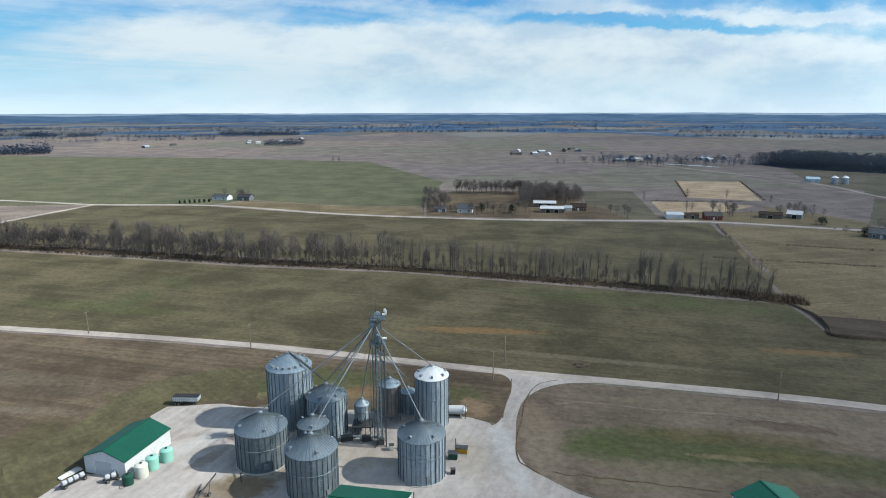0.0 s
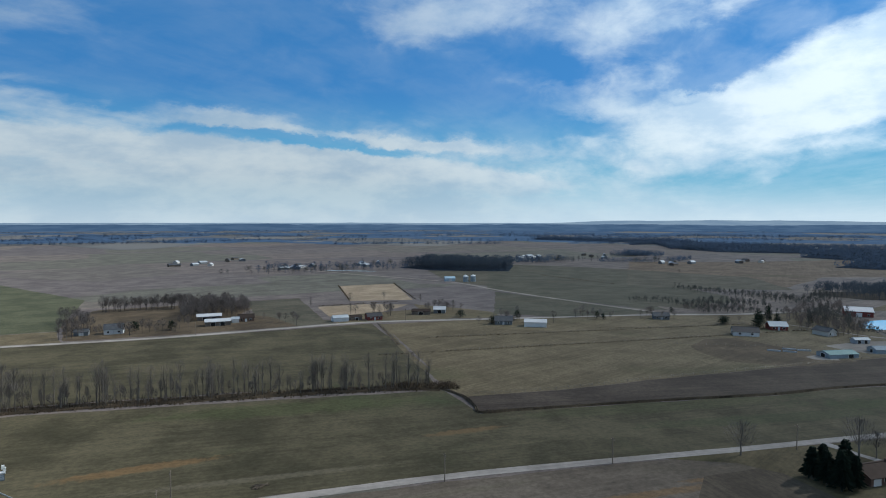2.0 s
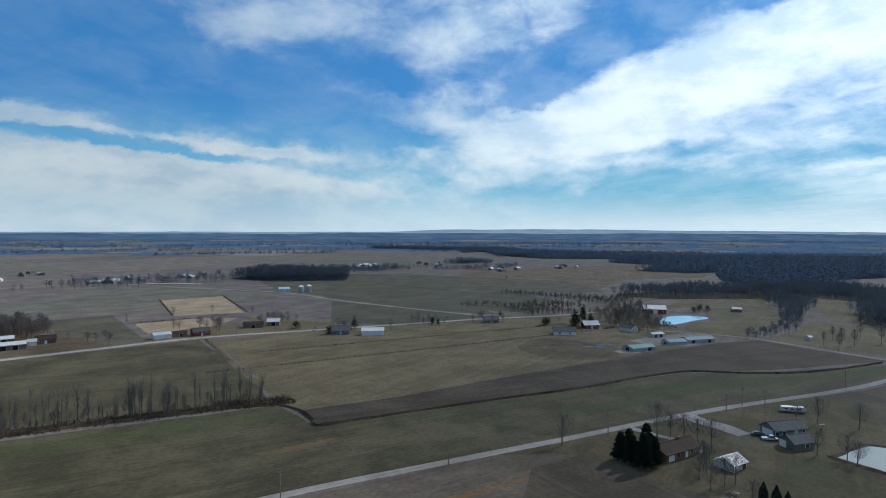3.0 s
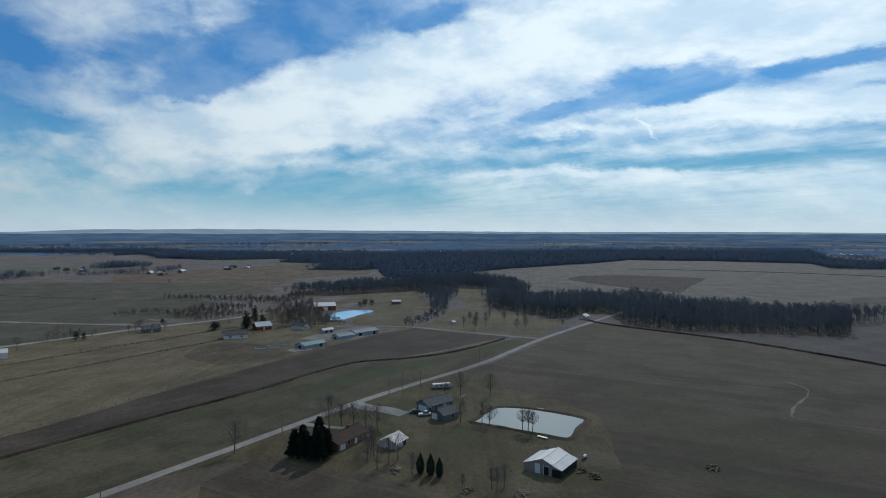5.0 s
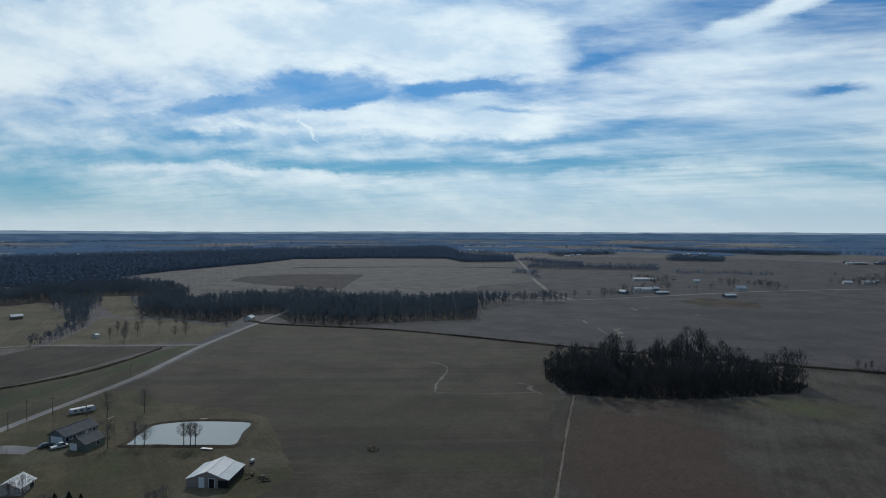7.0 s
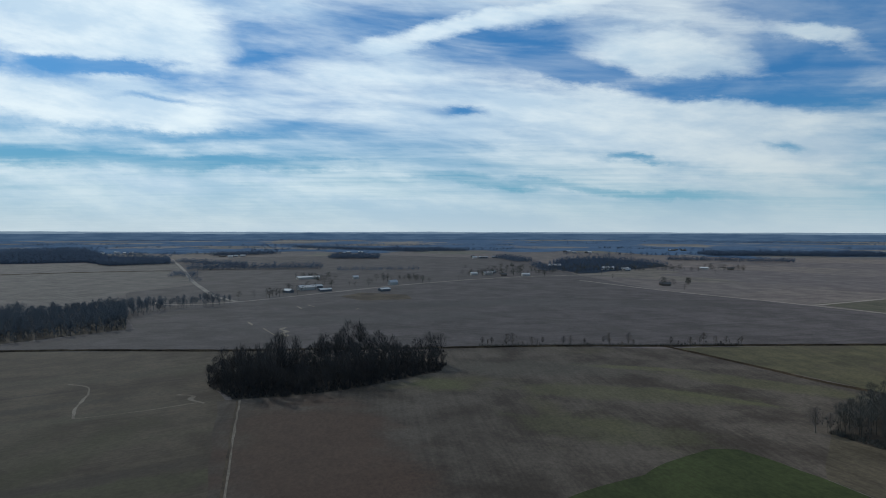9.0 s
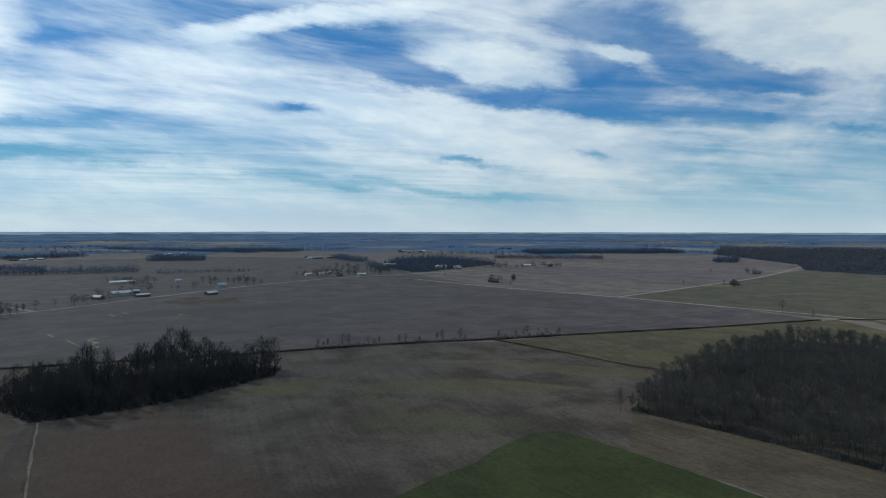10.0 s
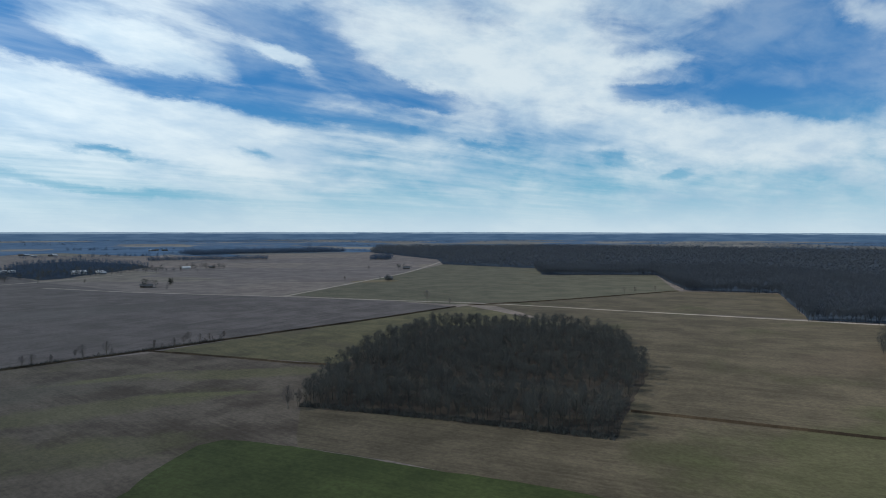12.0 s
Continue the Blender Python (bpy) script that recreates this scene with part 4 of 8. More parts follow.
field("field_19", [(155, -683), (60, -640), (-29, -594), (-146, -637), (-300, -722), (-370, -978), (-188, -980), (-211, -1154), (-39, -1289), (24, -1075), (85, -873)], MAT_DUSKGREEN, 0.024, "grey-green field before the forest")
field("field_20", [(-50, -588), (-146, -633), (-300, -719), (-403, -688), (-310, -488), (-176, -547)], MAT_TANSOUTH, 0.03, "tan field before the forest")
field("field_21", [(1002, 205), (1143, 169), (1192, 77), (1344, 20), (1509, -53), (1481, -234), (1432, -410), (1331, -469), (1435, -591), (782, -350), (750, -259), (620, -190), (620, 60), (700, 170), (833, 139), (879, 159)], MAT_PALEFIELD, 0.03, "pale stubble field behind the woods", 30, 6)
field("field_29", [(915, 55), (987, 37), (1023, -36), (989, -146), (909, -124), (752, -83), (797, -28), (850, 16)], MAT_BRUSHY, 0.05, "reddish brushy ground between pale stubble", 12, 5)
field("field_37", [(480, -20), (465, -90), (470, -165), (580, -200), (750, -255), (790, -350), (1000, -430), (1280, -530), (1500, -800), (1300, -1150), (900, -1250), (700, -1050), (520, -850), (320, -712), (151, -668), (37, -631), (-28, -577), (47, -490), (110, -426), (166, -367), (263, -264), (349, -168), (433, -84), (494, 4)], MAT_EASTPLAIN, 0.016, "wide mauve-brown harvested plain, taken darker towards the sun", 40, 4)
field("field_22", [(150, 126), (180, 115.5), (230, 99.5), (270, 85.5), (305, 72), (300, 58), (275, 42), (261, 16), (242, 1), (206, -4), (183, -6), (160, 14), (157, 45), (163, 53), (168, 67), (168, 84), (170.6, 100), (166, 112)], MAT_LAWN, 0.034, "patchy winter lawn round the houses", 8, 1.2)
field("field_23", [(20, 158), (60, 150), (84, 144), (135, 129), (152, 124), (168, 112), (172, 100), (170, 84), (169, 67), (164, 53), (158, 40), (60, 40), (40, 98), (29, 105), (22, 109), (17.2, 114), (15.4, 119.6), (15.5, 124), (16, 129.7), (17.2, 136), (19, 143)], MAT_EAST, 0.02, "brown field beside the gravel drive", 8, 1)
field("field_25", [(-900, 305), (-400, 232), (-151, 196), (-61, 180), (-40, 175), (-46, 139), (-60, 135), (-68, 118), (-76, 98), (-76, 40), (-900, 100)], MAT_WEST, 0.02, "brown stubble field west of the yard", 10, 1.5)
field("field_26", [(-60, 180), (-24, 170), (13, 161.5), (18.2, 159.5), (19, 156), (18.2, 150), (16.6, 144), (14.8, 136.5), (12.8, 132.5), (6, 136), (-40, 142), (-56, 144)], MAT_WEST, 0.03, "rough grass between the bins and the road", 5, 1.0)
field("field_38", [(-68, 143), (-72, 137), (-71, 131), (-71.5, 124), (-72.5, 113), (-76, 110), (-78, 104), (-84.6, 103), (-92, 115), (-90.5, 124), (-86, 136), (-83.6, 149), (-76, 159), (-60, 165.5), (-51, 163), (-48, 146), (-56, 145)], MAT_PASTURE, 0.04, "olive grass verge round the gravel yard", 4, 1.4)
field("field_39", [(586, 853), (663, 735), (700, 640), (640, 540), (560, 450), (533, 371), (496, 337), (458, 348), (428, 382), (408, 336), (395, 347), (382, 424), (364, 531)], MAT_DUSKGREEN, 0.028, "dark grey-green field behind the gravel lane", 12, 3)
field("field_40", [(360, 512), (378, 419), (389, 347), (388, 332), (327, 339), (301, 358), (274, 390)], MAT_DUSKGREEN, 0.05, "dull green paddock between two lanes", 8, 2)
field("field_34", [(-12, 428), (60, 416), (126, 412), (120, 462), (110, 476), (100, 480), (120, 515), (96, 550), (76, 562), (10, 566), (-14, 520)], MAT_ROUGH, 0.032, "rough brown farm lot behind the road", 8, 2)
field("field_35", [(150, 409), (235, 386), (270, 372), (278, 400), (262, 440), (245, 470), (236, 442), (165, 440)], MAT_TAN, 0.034, "tan grass round the roadside farm", 8, 2)
field("floor_8", [(436, 777), (521, 707), (600, 800), (500, 900), (420, 850)], MAT_SHADEFLOOR, 0.06, "dark blue sheet for the shade under the far wood", 12, 3)
field("field_36", [(104, -862), (84, -846), (40, -862), (36, -884), (60, -892), (92, -880)], MAT_TAN, 0.05, "pale grass yard of a lone farmhouse", 6, 2)
field("field_30", [(304, 236), (326, 240), (346, 235), (343, 207), (345, 186), (340, 164.5), (312, 171), (296, 176), (292, 188), (286, 200), (290, 220)], MAT_ROUGH, 0.034, "trampled muddy feed lot", 5, 4)
field("road_17", [(387, 192), (404, 188), (426, 178), (430, 168), (418, 162), (400, 155), (379, 159), (368, 168), (366, 182), (368, 194)], MAT_DUST, 0.06, "pale concrete yard of the pond farm", 4, 0.8)
field("road_18", [(329, 183), (350, 181), (336, 169), (327, 177)], MAT_DUST, 0.06, "pale gravel apron of the livestock shed", 4, 1.0)
ribbon("road_19", [(420, 252), (422, 237), (421, 216), (422, 196)], 3.0, MAT_DUST, 0.08, "gravel drive through the pond farm", 0.2)
field("field_31", [(412, 52), (345, 96), (330, 100), (322, 72), (330, 64)], MAT_OLIVE, 0.03, "green grass strip at the crossroads", 6, 1)
field("field_32", [(-120, 980), (10, 830), (120, 900), (60, 1150)], MAT_PALEFIELD, 0.03, "pale stubble field", 20, 5)
field("field_33", [(541, -400), (557, -444), (502, -464), (465, -438), (494, -394)], MAT_BANK, 0.03, "brown weedy hollow", 8, 4)

YARD = [(-69, 141.5), (-56, 143), (-43, 141), (-20, 139), (6, 136), (11, 133), (12.5, 127.7), (13, 118), (24, 106.5), (31, 103), (50, 60), (-80, 60), (-77.9, 104.1), (-76.3, 108.4), (-74.1, 112.3), (-70.5, 112), (-69.5, 124), (-69, 131), (-71, 137)]
setting("road_1", Shape().poly([(x, y, 0.06) for x, y in wobble(YARD, 4, 0.7)]), MAT_GRAVEL, "pale gravel farm yard round the bins")
ribbon("road_2", ROAD, 3.9, MAT_ROAD, 0.09, "pale gravel county road", 0.06, 0.04)
DRIVE = [(-4, 167.5), (6, 165), (12, 163.2), (16.6, 160.2), (18.2, 156), (17.6, 150), (16.3, 145), (14.4, 137), (12.2, 132.5), (8, 129), (8, 116), (16, 100), (30, 100), (22, 109.3), (17.8, 114), (16, 119.6), (16, 124), (16.6, 129.7), (17.6, 135.6), (19.8, 143.2), (22.6, 148), (27, 152), (33, 154.6), (42, 155), (46, 156), (20, 163)]
setting("road_3", Shape().poly([(x, y, 0.066) for x, y in wobble(rounded(DRIVE + DRIVE[:1], 4)[:-1], 3, 0.15)]), MAT_GRAVEL, "pale gravel drive flaring out to the road")
ribbon("road_5", [(-900, 640), (-367, 508), (-275, 483), (-183, 478), (-78, 437), (-13, 421), (44, 411), (110, 407), (174, 402), (235, 379), (306, 352), (373, 326), (440, 292), (520, 270)], 5.5, MAT_ROAD, 0.09, "gravel road to the far farms", 0.06)
ribbon("road_6", [(-275, 483), (-294, 404), (-310, 330)], 5, MAT_ROAD, 0.1, "gravel side road", 0.06)
ribbon("road_7", [(392, 318), (389, 334), (380, 399), (371, 514), (370, 624), (308, 785), (270, 900)], 5, MAT_DUST, 0.1, "gravel lane to the far bins", 0.06)
ribbon("road_8", [(409, 40), (413, 60), (420, 86), (430, 122), (434, 145), (429, 173), (422, 195)], 4.0, MAT_DUST, 0.1, "gravel lane to the pond farm", 0.08)
ribbon("road_9", [(640, -240), (595, -244), (572, -300), (584, -428), (595, -560), (579, -734), (518, -879), (470, -1000)], 5.5, MAT_DUST, 0.09, "gravel road past distant farms", 0.06)
ribbon("road_10", [(1514, -623), (1084, -467), (862, -382), (736, -339), (637, -308), (574, -300)], 6, MAT_DUST, 0.1, "straight pale gravel road", 0.05)
ribbon("road_11", [(470, -770), (320, -712), (151, -668), (37, -631), (-60, -602), (-176, -545), (-305, -480), (-520, -372)], 5, MAT_DUST, 0.09, "narrow road across the fields", 0.06)
ribbon("road_12", [(153, -670), (85, -873), (24, -1075), (-49, -1468)], 5, MAT_DUST, 0.1, "narrow road towards the forest", 0.06)
ribbon("road_13", [(241, -127), (229.7, -120), (190, -97), (150, -74), (110, -50)], 0.7, MAT_PALE, 0.08, "pale washed-out farm track", 0.8)
ribbon("trim_22", [(241, -126), (230.2, -119.2), (190.5, -96.2), (150.5, -73.2), (110.5, -49.2)], 0.8, MAT_BANK, 0.07, "dark furrow beside the farm track", 0.6)
ribbon("road_14", [(236, 100), (232, 93), (231, 85), (227, 75)], 7.5, MAT_GRAVEL, 0.1, "gravel house drive", 0.15)
ribbon("road_15", [(206, 110), (205, 98), (204.5, 89), (199, 79)], 3.0, MAT_GRAVEL, 0.1, "short gravel drive", 0.15)
ribbon("trim_23", [(28.2, 142.9), (36.2, 143.5), (47.7, 140.7), (58.8, 138.3), (70.2, 136.3), (80.6, 132.9)], 0.9, MAT_ROUGHPALE, 0.08, "faint pale wheel track in the field", 0.6)
ribbon("trim_24", [(31.3, 156.9), (25.4, 154.0), (21.1, 145.4), (18.4, 134.2), (16.1, 124.3), (15.8, 117.4), (17.0, 115.1), (19.6, 112.2)], 0.28, MAT_SOILCUT, 0.08, "dark eroded edge of the gravel drive", 0.6)
ribbon("trim_25", [(18.7, 157.7), (17.5, 149.6), (15.4, 141.7), (14.1, 135.6)], 0.26, MAT_SOILCUT, 0.08, "dark eroded edge of the gravel drive", 0.6)
ribbon("trim_26", [(22.5, 112.9), (25.6, 111.4), (28.0, 111.9), (30.8, 110.7), (33.6, 110.6), (37.0, 109.5), (40.4, 109.2), (43.8, 107.9), (47.0, 107.6), (53.4, 105.9)], 0.24, MAT_SOILCUT, 0.08, "thin dark drain in the rough grass", 0.6)
ribbon("trim_1", [(322, -84), (312, -89), (297, -85), (275, -74), (262, -70)], 1.1, MAT_PALE, 0.06, "pale washed-out streak in the stubble", 0.6)
ribbon("trim_2", [(268, -112), (262, -116), (256, -113), (247, -114)], 1.6, MAT_PALE, 0.06, "pale bare soil patch", 1.2)
ribbon("trim_20", [(262, -70), (254, -92), (250, -112), (246, -118)], 0.5, MAT_PALE, 0.06, "faint pale track in the stubble", 0.8)
ribbon("trim_21", [(332, 20), (318, -40), (300, -110), (292, -128)], 1.6, MAT_PLOWED, 0.05, "dark damp strip across the stubble", 0.7)
ribbon("trim_3", [(361, -221), (366, -227), (374, -229), (381, -236), (391, -238), (396, -246)], 3.2, MAT_PALE, 0.06, "pale washed soil in the stubble", 0.6)
ribbon("trim_13", [(442, -240), (424, -234)], 1.6, MAT_PALE, 0.06, "pale washed-out streak in the field", 0.6)
ribbon("trim_14", [(501, -334), (486, -331)], 1.8, MAT_PALE, 0.06, "pale washed-out streak in the field", 0.6)
ribbon("trim_15", [(442, -346), (446, -352)], 1.6, MAT_PALE, 0.06, "pale washed-out streak in the field", 0.6)
ribbon("trim_16", [(501, -322), (480, -314)], 1.8, MAT_PALE, 0.06, "pale washed-out streak in the field", 0.6)
ribbon("trim_18", [(405, -232), (372, -222)], 1.4, MAT_PALE, 0.06, "pale washed-out streak in the field", 0.6)

# water
POND = [(223.8, 48.2), (235.6, 45.6), (244.9, 43), (247.5, 33), (244.8, 19.1), (239.3, 6.5), (227.5, 8.2), (214.8, 11), (216.4, 21.2), (220.6, 35.5)]
ribbon("trim_4", POND + POND[:1], 3.4, MAT_BANK, 0.04, "bare earth bank of the pond", 0.3, 0.5)
setting("water_1", Shape().poly([(x, y, 0.12) for x, y in wobble(POND, 4, 0.4)]), MAT_WATER, "still pond reflecting the sky")
POND_FAR = [(450, 210), (454, 203), (485, 200), (507, 197), (514, 204), (508, 219), (489, 226), (472, 224), (457, 218)]
setting("water_2", Shape().poly([(x, y, 0.12) for x, y in wobble(rounded(POND_FAR + POND_FAR[:1])[:-1], 6, 0.8)]), MAT_BLUEWATER, "farm pond coloured as reflected blue sky among bare trees")
setting("water_3", Shape().poly([(x, y, 0.12) for x, y in wobble([(300, 850), (355, 800), (362, 806), (305, 858)], 8, 1.0)]), MAT_WATER, "distant pale pond")


def ditch(name, points, width, label, mat=None):
    """A shallow drain: two raised weedy banks with a dark bed between them."""
    line = wobble(rounded(points, 6), 5.0, 0.0, False)
    s = Shape()
    for k, (x, y) in enumerate(line):
        a, b = line[max(0, k - 1)], line[min(len(line) - 1, k + 1)]
        d = Vector((b[0] - a[0], b[1] - a[1])).normalized()
        w = width * (0.5 + 0.12 * noise.noise((x * 0.1, y * 0.1, 2.0)))
        for side, z in ((-1.0, 0.03), (-0.62, 0.75), (-0.25, 0.08), (0.25, 0.08), (0.62, 0.6), (1.0, 0.03)):
            lift = z * (1.0 + 0.5 * noise.noise((x * 0.2, y * 0.2, side)))
            s.v.append((x - d.y * w * side, y + d.x * w * side, lift))
        if k:
            i = 6 * k
            s.f += [(i - 6 + j, i + j, i + j + 1, i - 5 + j) for j in range(5)]
    return setting(name, s, mat or MAT_BANK, label)


ditch("trim_5", [(131, 226), (133, 212), (130, 198), (127.5, 190), (141, 185.5), (158, 180), (204, 164.5), (246, 149), (280, 141), (309, 130), (324, 110), (338, 95), (349, 87), (371, 76), (403, 64)], 1.5, "winding weedy field ditch", MAT_WEEDS)
ditch("trim_6", [(-420, 375), (-243, 330), (-164, 313), (-90, 293), (-22, 279), (53, 257.5), (112, 238), (131, 226)], 8.0, "dark brushy ditch under the tree line")
ditch("trim_7", [(560, 20), (494, 7), (433, -86), (349, -170), (322, -200), (263, -266), (212, -325), (166, -369), (110, -428), (47, -492), (-28, -577)], 4.5, "dark drainage ditch")
ditch("trim_8", [(166, -369), (156, -366), (110, -349.5), (74, -335), (46, -328)], 2.4, "small field ditch")
ditch("trim_9", [(-82, -241), (-116, -225.7), (-159, -206), (-260, -160)], 2.2, "small field ditch")
ditch("trim_10", [(-42, -588), (-146, -635), (-300, -722)], 4.0, "weedy ditch beside the far road")
ribbon("trim_11", [(178.5, 392), (162, 336), (146, 276), (138, 236)], 3.4, MAT_TAN, 0.07, "dry grass strip beside the fence row", 0.3)


# ---- trees ----
def bare_tree(seed, height, spread, twigs=5, limbs=9, fork=0.3, lean=0.04, bole=0.017, fine=0.02, sprays=3):
    """A leafless tree: tapered trunk and limbs, and a crown of fine branches and twigs. Returns two shapes."""
    r = random.Random(seed)
    trunk, crown = Shape(), Shape()
    base = height * bole
    pts, p = [], Vector((0, 0, 0))
    steps = 5
    for k in range(steps + 1):
        pts.append(p.copy())
        p = p + Vector((r.uniform(-lean, lean) * height / steps * 2, r.uniform(-lean, lean) * height / steps * 2, height * 0.86 / steps))
    for k in range(steps):
        trunk.tube(pts[k], pts[k + 1], base * (1 - 0.17 * k), base * (1 - 0.17 * (k + 1)), 6, False)
    for k in range(limbs):
        f = fork + (0.97 - fork) * (k + r.random() * 0.6) / limbs
        q = f * steps
        j = min(steps - 1, int(q))
        a = pts[j].lerp(pts[j + 1], q - j)
        turn = k * 2.4 + r.uniform(-0.5, 0.5)
        rise = r.uniform(1.2, 2.6)
        reach = spread * height * (1.15 - 0.75 * f) * r.uniform(0.75, 1.15)
        d = Vector((math.cos(turn), math.sin(turn), rise)).normalized()
        mid = a + d * reach * 0.5
        end = mid + (d + Vector((r.uniform(-0.3, 0.3), r.uniform(-0.3, 0.3), 0.35))).normalized() * reach * 0.55
        w = base * (1 - 0.8 * f) * 0.62
        trunk.tube(a, mid, w, w * 0.65, 4, False)
        trunk.tube(mid, end, w * 0.65, w * 0.22, 4, False)
        for b in range(twigs):
            g = r.uniform(0.3, 1.0)
            o = a.lerp(mid, g * 2) if g < 0.5 else mid.lerp(end, g * 2 - 1)
            e = (d * 0.8 + Vector((r.uniform(-1, 1), r.uniform(-1, 1), r.uniform(-0.1, 1.1)))).normalized()
            length = reach * r.uniform(0.35, 0.7)
            tip = o + e * length
            crown.tube(o, tip, w * 0.22 + 0.01, 0.0, 3, False)
            for c in range(sprays):
                h = r.uniform(0.2, 0.97)
                st = o.lerp(tip, h)
                en = st + (e + Vector((r.uniform(-0.8, 0.8), r.uniform(-0.8, 0.8), r.uniform(-0.1, 1.1)))).normalized() * length * r.uniform(0.4, 0.8)
                side = Vector((r.uniform(-1, 1), r.uniform(-1, 1), r.uniform(-1, 1))).cross(en - st).normalized() * fine
                crown.poly([st - side, st + side, en])
    for c in range(limbs * 2):
        st = pts[-2].lerp(pts[-1], r.random())
        en = st + Vector((r.uniform(-0.5, 0.5), r.uniform(-0.5, 0.5), r.uniform(0.5, 1))).normalized() * height * r.uniform(0.08, 0.16)
        crown.tube(st, en, 0.03, 0.0, 3, False)
    return trunk, crown


TREE_KINDS = [(bare_tree(11 + k, 10.0, sp * 0.9, tw, li, fk), sp, fk) for k, (sp, tw, li, fk) in enumerate(
    [(0.27, 3, 12, 0.3), (0.21, 3, 12, 0.36), (0.34, 3, 14, 0.24), (0.17, 3, 11, 0.4), (0.3, 3, 14, 0.16), (0.24, 3, 11, 0.42)])]


def scatter(corners, spacing, seed, edge=0.0):
    """Uneven spots inside a plot."""
    r = random.Random(seed)
    xs, ys = [p[0] for p in corners], [p[1] for p in corners]
    out = []
    y = min(ys)
    row = 0
    while y < max(ys):
        x = min(xs) + (row % 2) * spacing / 2
        while x < max(xs):
            a, b = x + r.uniform(-0.42, 0.42) * spacing, y + r.uniform(-0.42, 0.42) * spacing
            if inside(a, b, corners):
                out.append((a, b))
            x += spacing
        y += spacing * 0.87
        row += 1
    return out


def crown_tree(seed, sprays, fine, spread=0.23, low=0.3, limbs=8, upright=0.0):
    """A slender woodland tree of 10 m: stem, limbs and a rounded crown of fine twigs, all triangles; upright: how far the twigs stand up."""
    r = random.Random(seed)
    s = Shape()
    s.poly([(-0.12, 0, 0), (0.12, 0, 0), (0, 0, 7.5)]).poly([(0, -0.12, 0), (0, 0.12, 0), (0, 0, 7.5)])
    for k in range(limbs):
        a, z = k * 2.4 + r.uniform(-0.4, 0.4), 10 * (low + (0.8 - low) * k / max(1, limbs))
        reach = 10 * spread * r.uniform(0.6, 1.0) * (1.1 - 0.06 * z)
        e = Vector((math.cos(a) * reach, math.sin(a) * reach, z + reach * r.uniform(0.9, 1.7)))
        s.poly([(0, 0, z - 0.1), (0, 0, z + 0.1), e]).poly([(-0.07, 0, z), (0.07, 0, z), e])
    for k in range(sprays):
        a, q, u = r.uniform(0, math.tau), math.sqrt(r.random()), r.uniform(-1, 1)
        ring = math.sqrt(1 - u * u) * q
        o = Vector((10 * spread * ring * math.cos(a), 10 * spread * ring * math.sin(a), 10 * (low + 0.12 + (0.76 - low) * (0.5 + 0.5 * u))))
        d = Vector((o.x * 0.5, o.y * 0.5, 0.7)).normalized() + Vector((r.uniform(-1, 1), r.uniform(-1, 1), r.uniform(-0.5, 0.6))) * (1 - 0.6 * upright) + Vector((0, 0, upright))
        e = o + d.normalized() * r.uniform(0.8, 1.9)
        turn = r.uniform(0, math.pi)
        side = Vector((math.cos(turn), math.sin(turn), r.uniform(-0.3, 0.3))) * fine
        s.poly([o - side, o + side, e])
    return s


TREE_MESHES = []
for k, ((stem, twigs), spread, fork) in enumerate(TREE_KINDS):
    fuzz = crown_tree(31 + k, 520, 0.022, spread * 0.9, fork * 0.75, 0, 0.7)
    fuzz.v, fuzz.f = fuzz.v[6:], [tuple(i - 6 for i in f) for f in fuzz.f[2:]]
    base = len(twigs.v)
    twigs.v += fuzz.v
    twigs.f += [tuple(i + base for i in f) for f in fuzz.f]
    TREE_MESHES.append((stem.mesh("trunk", MAT_BARK), twigs.mesh("crown", MAT_TWIG)))


SLIM_MESHES = []
for k in range(6):
    slim = crown_tree(91 + k, 130, 0.018, 0.13 + 0.012 * (k % 3), 0.34 + 0.04 * (k % 2), 11, 0.75)
    SLIM_MESHES.append((TREE_MESHES[k][0], slim.mesh("crown", MAT_TWIG)))


def tree(x, y, height, kind, label, group="", wide=1.0, turn=None, name="bare_tree", meshes=TREE_MESHES):
    t = thing(name, label, "tree", Matrix.LocRotScale((x, y, -0.05), Euler((0, 0, random.uniform(0, 6.28) if turn is None else turn)), (height * wide / 10, height * wide / 10, height / 10)), group)
    a, b = meshes[kind % len(meshes)]
    part("trunk", a, None, t)
    part("crown", b, None, t)
    return t


WOOD_KINDS = [crown_tree(51 + k, 260, 0.042, sp, lo, 10, 0.6) for k, (sp, lo) in enumerate([(0.2, 0.28), (0.16, 0.38), (0.23, 0.24), (0.18, 0.33)])]
MID_KINDS = [crown_tree(56 + k, 150, 0.075, sp, lo, 6, 0.75) for k, (sp, lo) in enumerate([(0.2, 0.22), (0.17, 0.3), (0.23, 0.18), (0.15, 0.35)])]
FAR_KINDS = [crown_tree(61 + k, 80, 0.15, sp, lo, 5) for k, (sp, lo) in enumerate([(0.25, 0.2), (0.22, 0.28), (0.28, 0.15)])]
HORIZON_KINDS = [crown_tree(71 + k, 14, 0.65, 0.26, 0.05, 0) for k in range(4)]


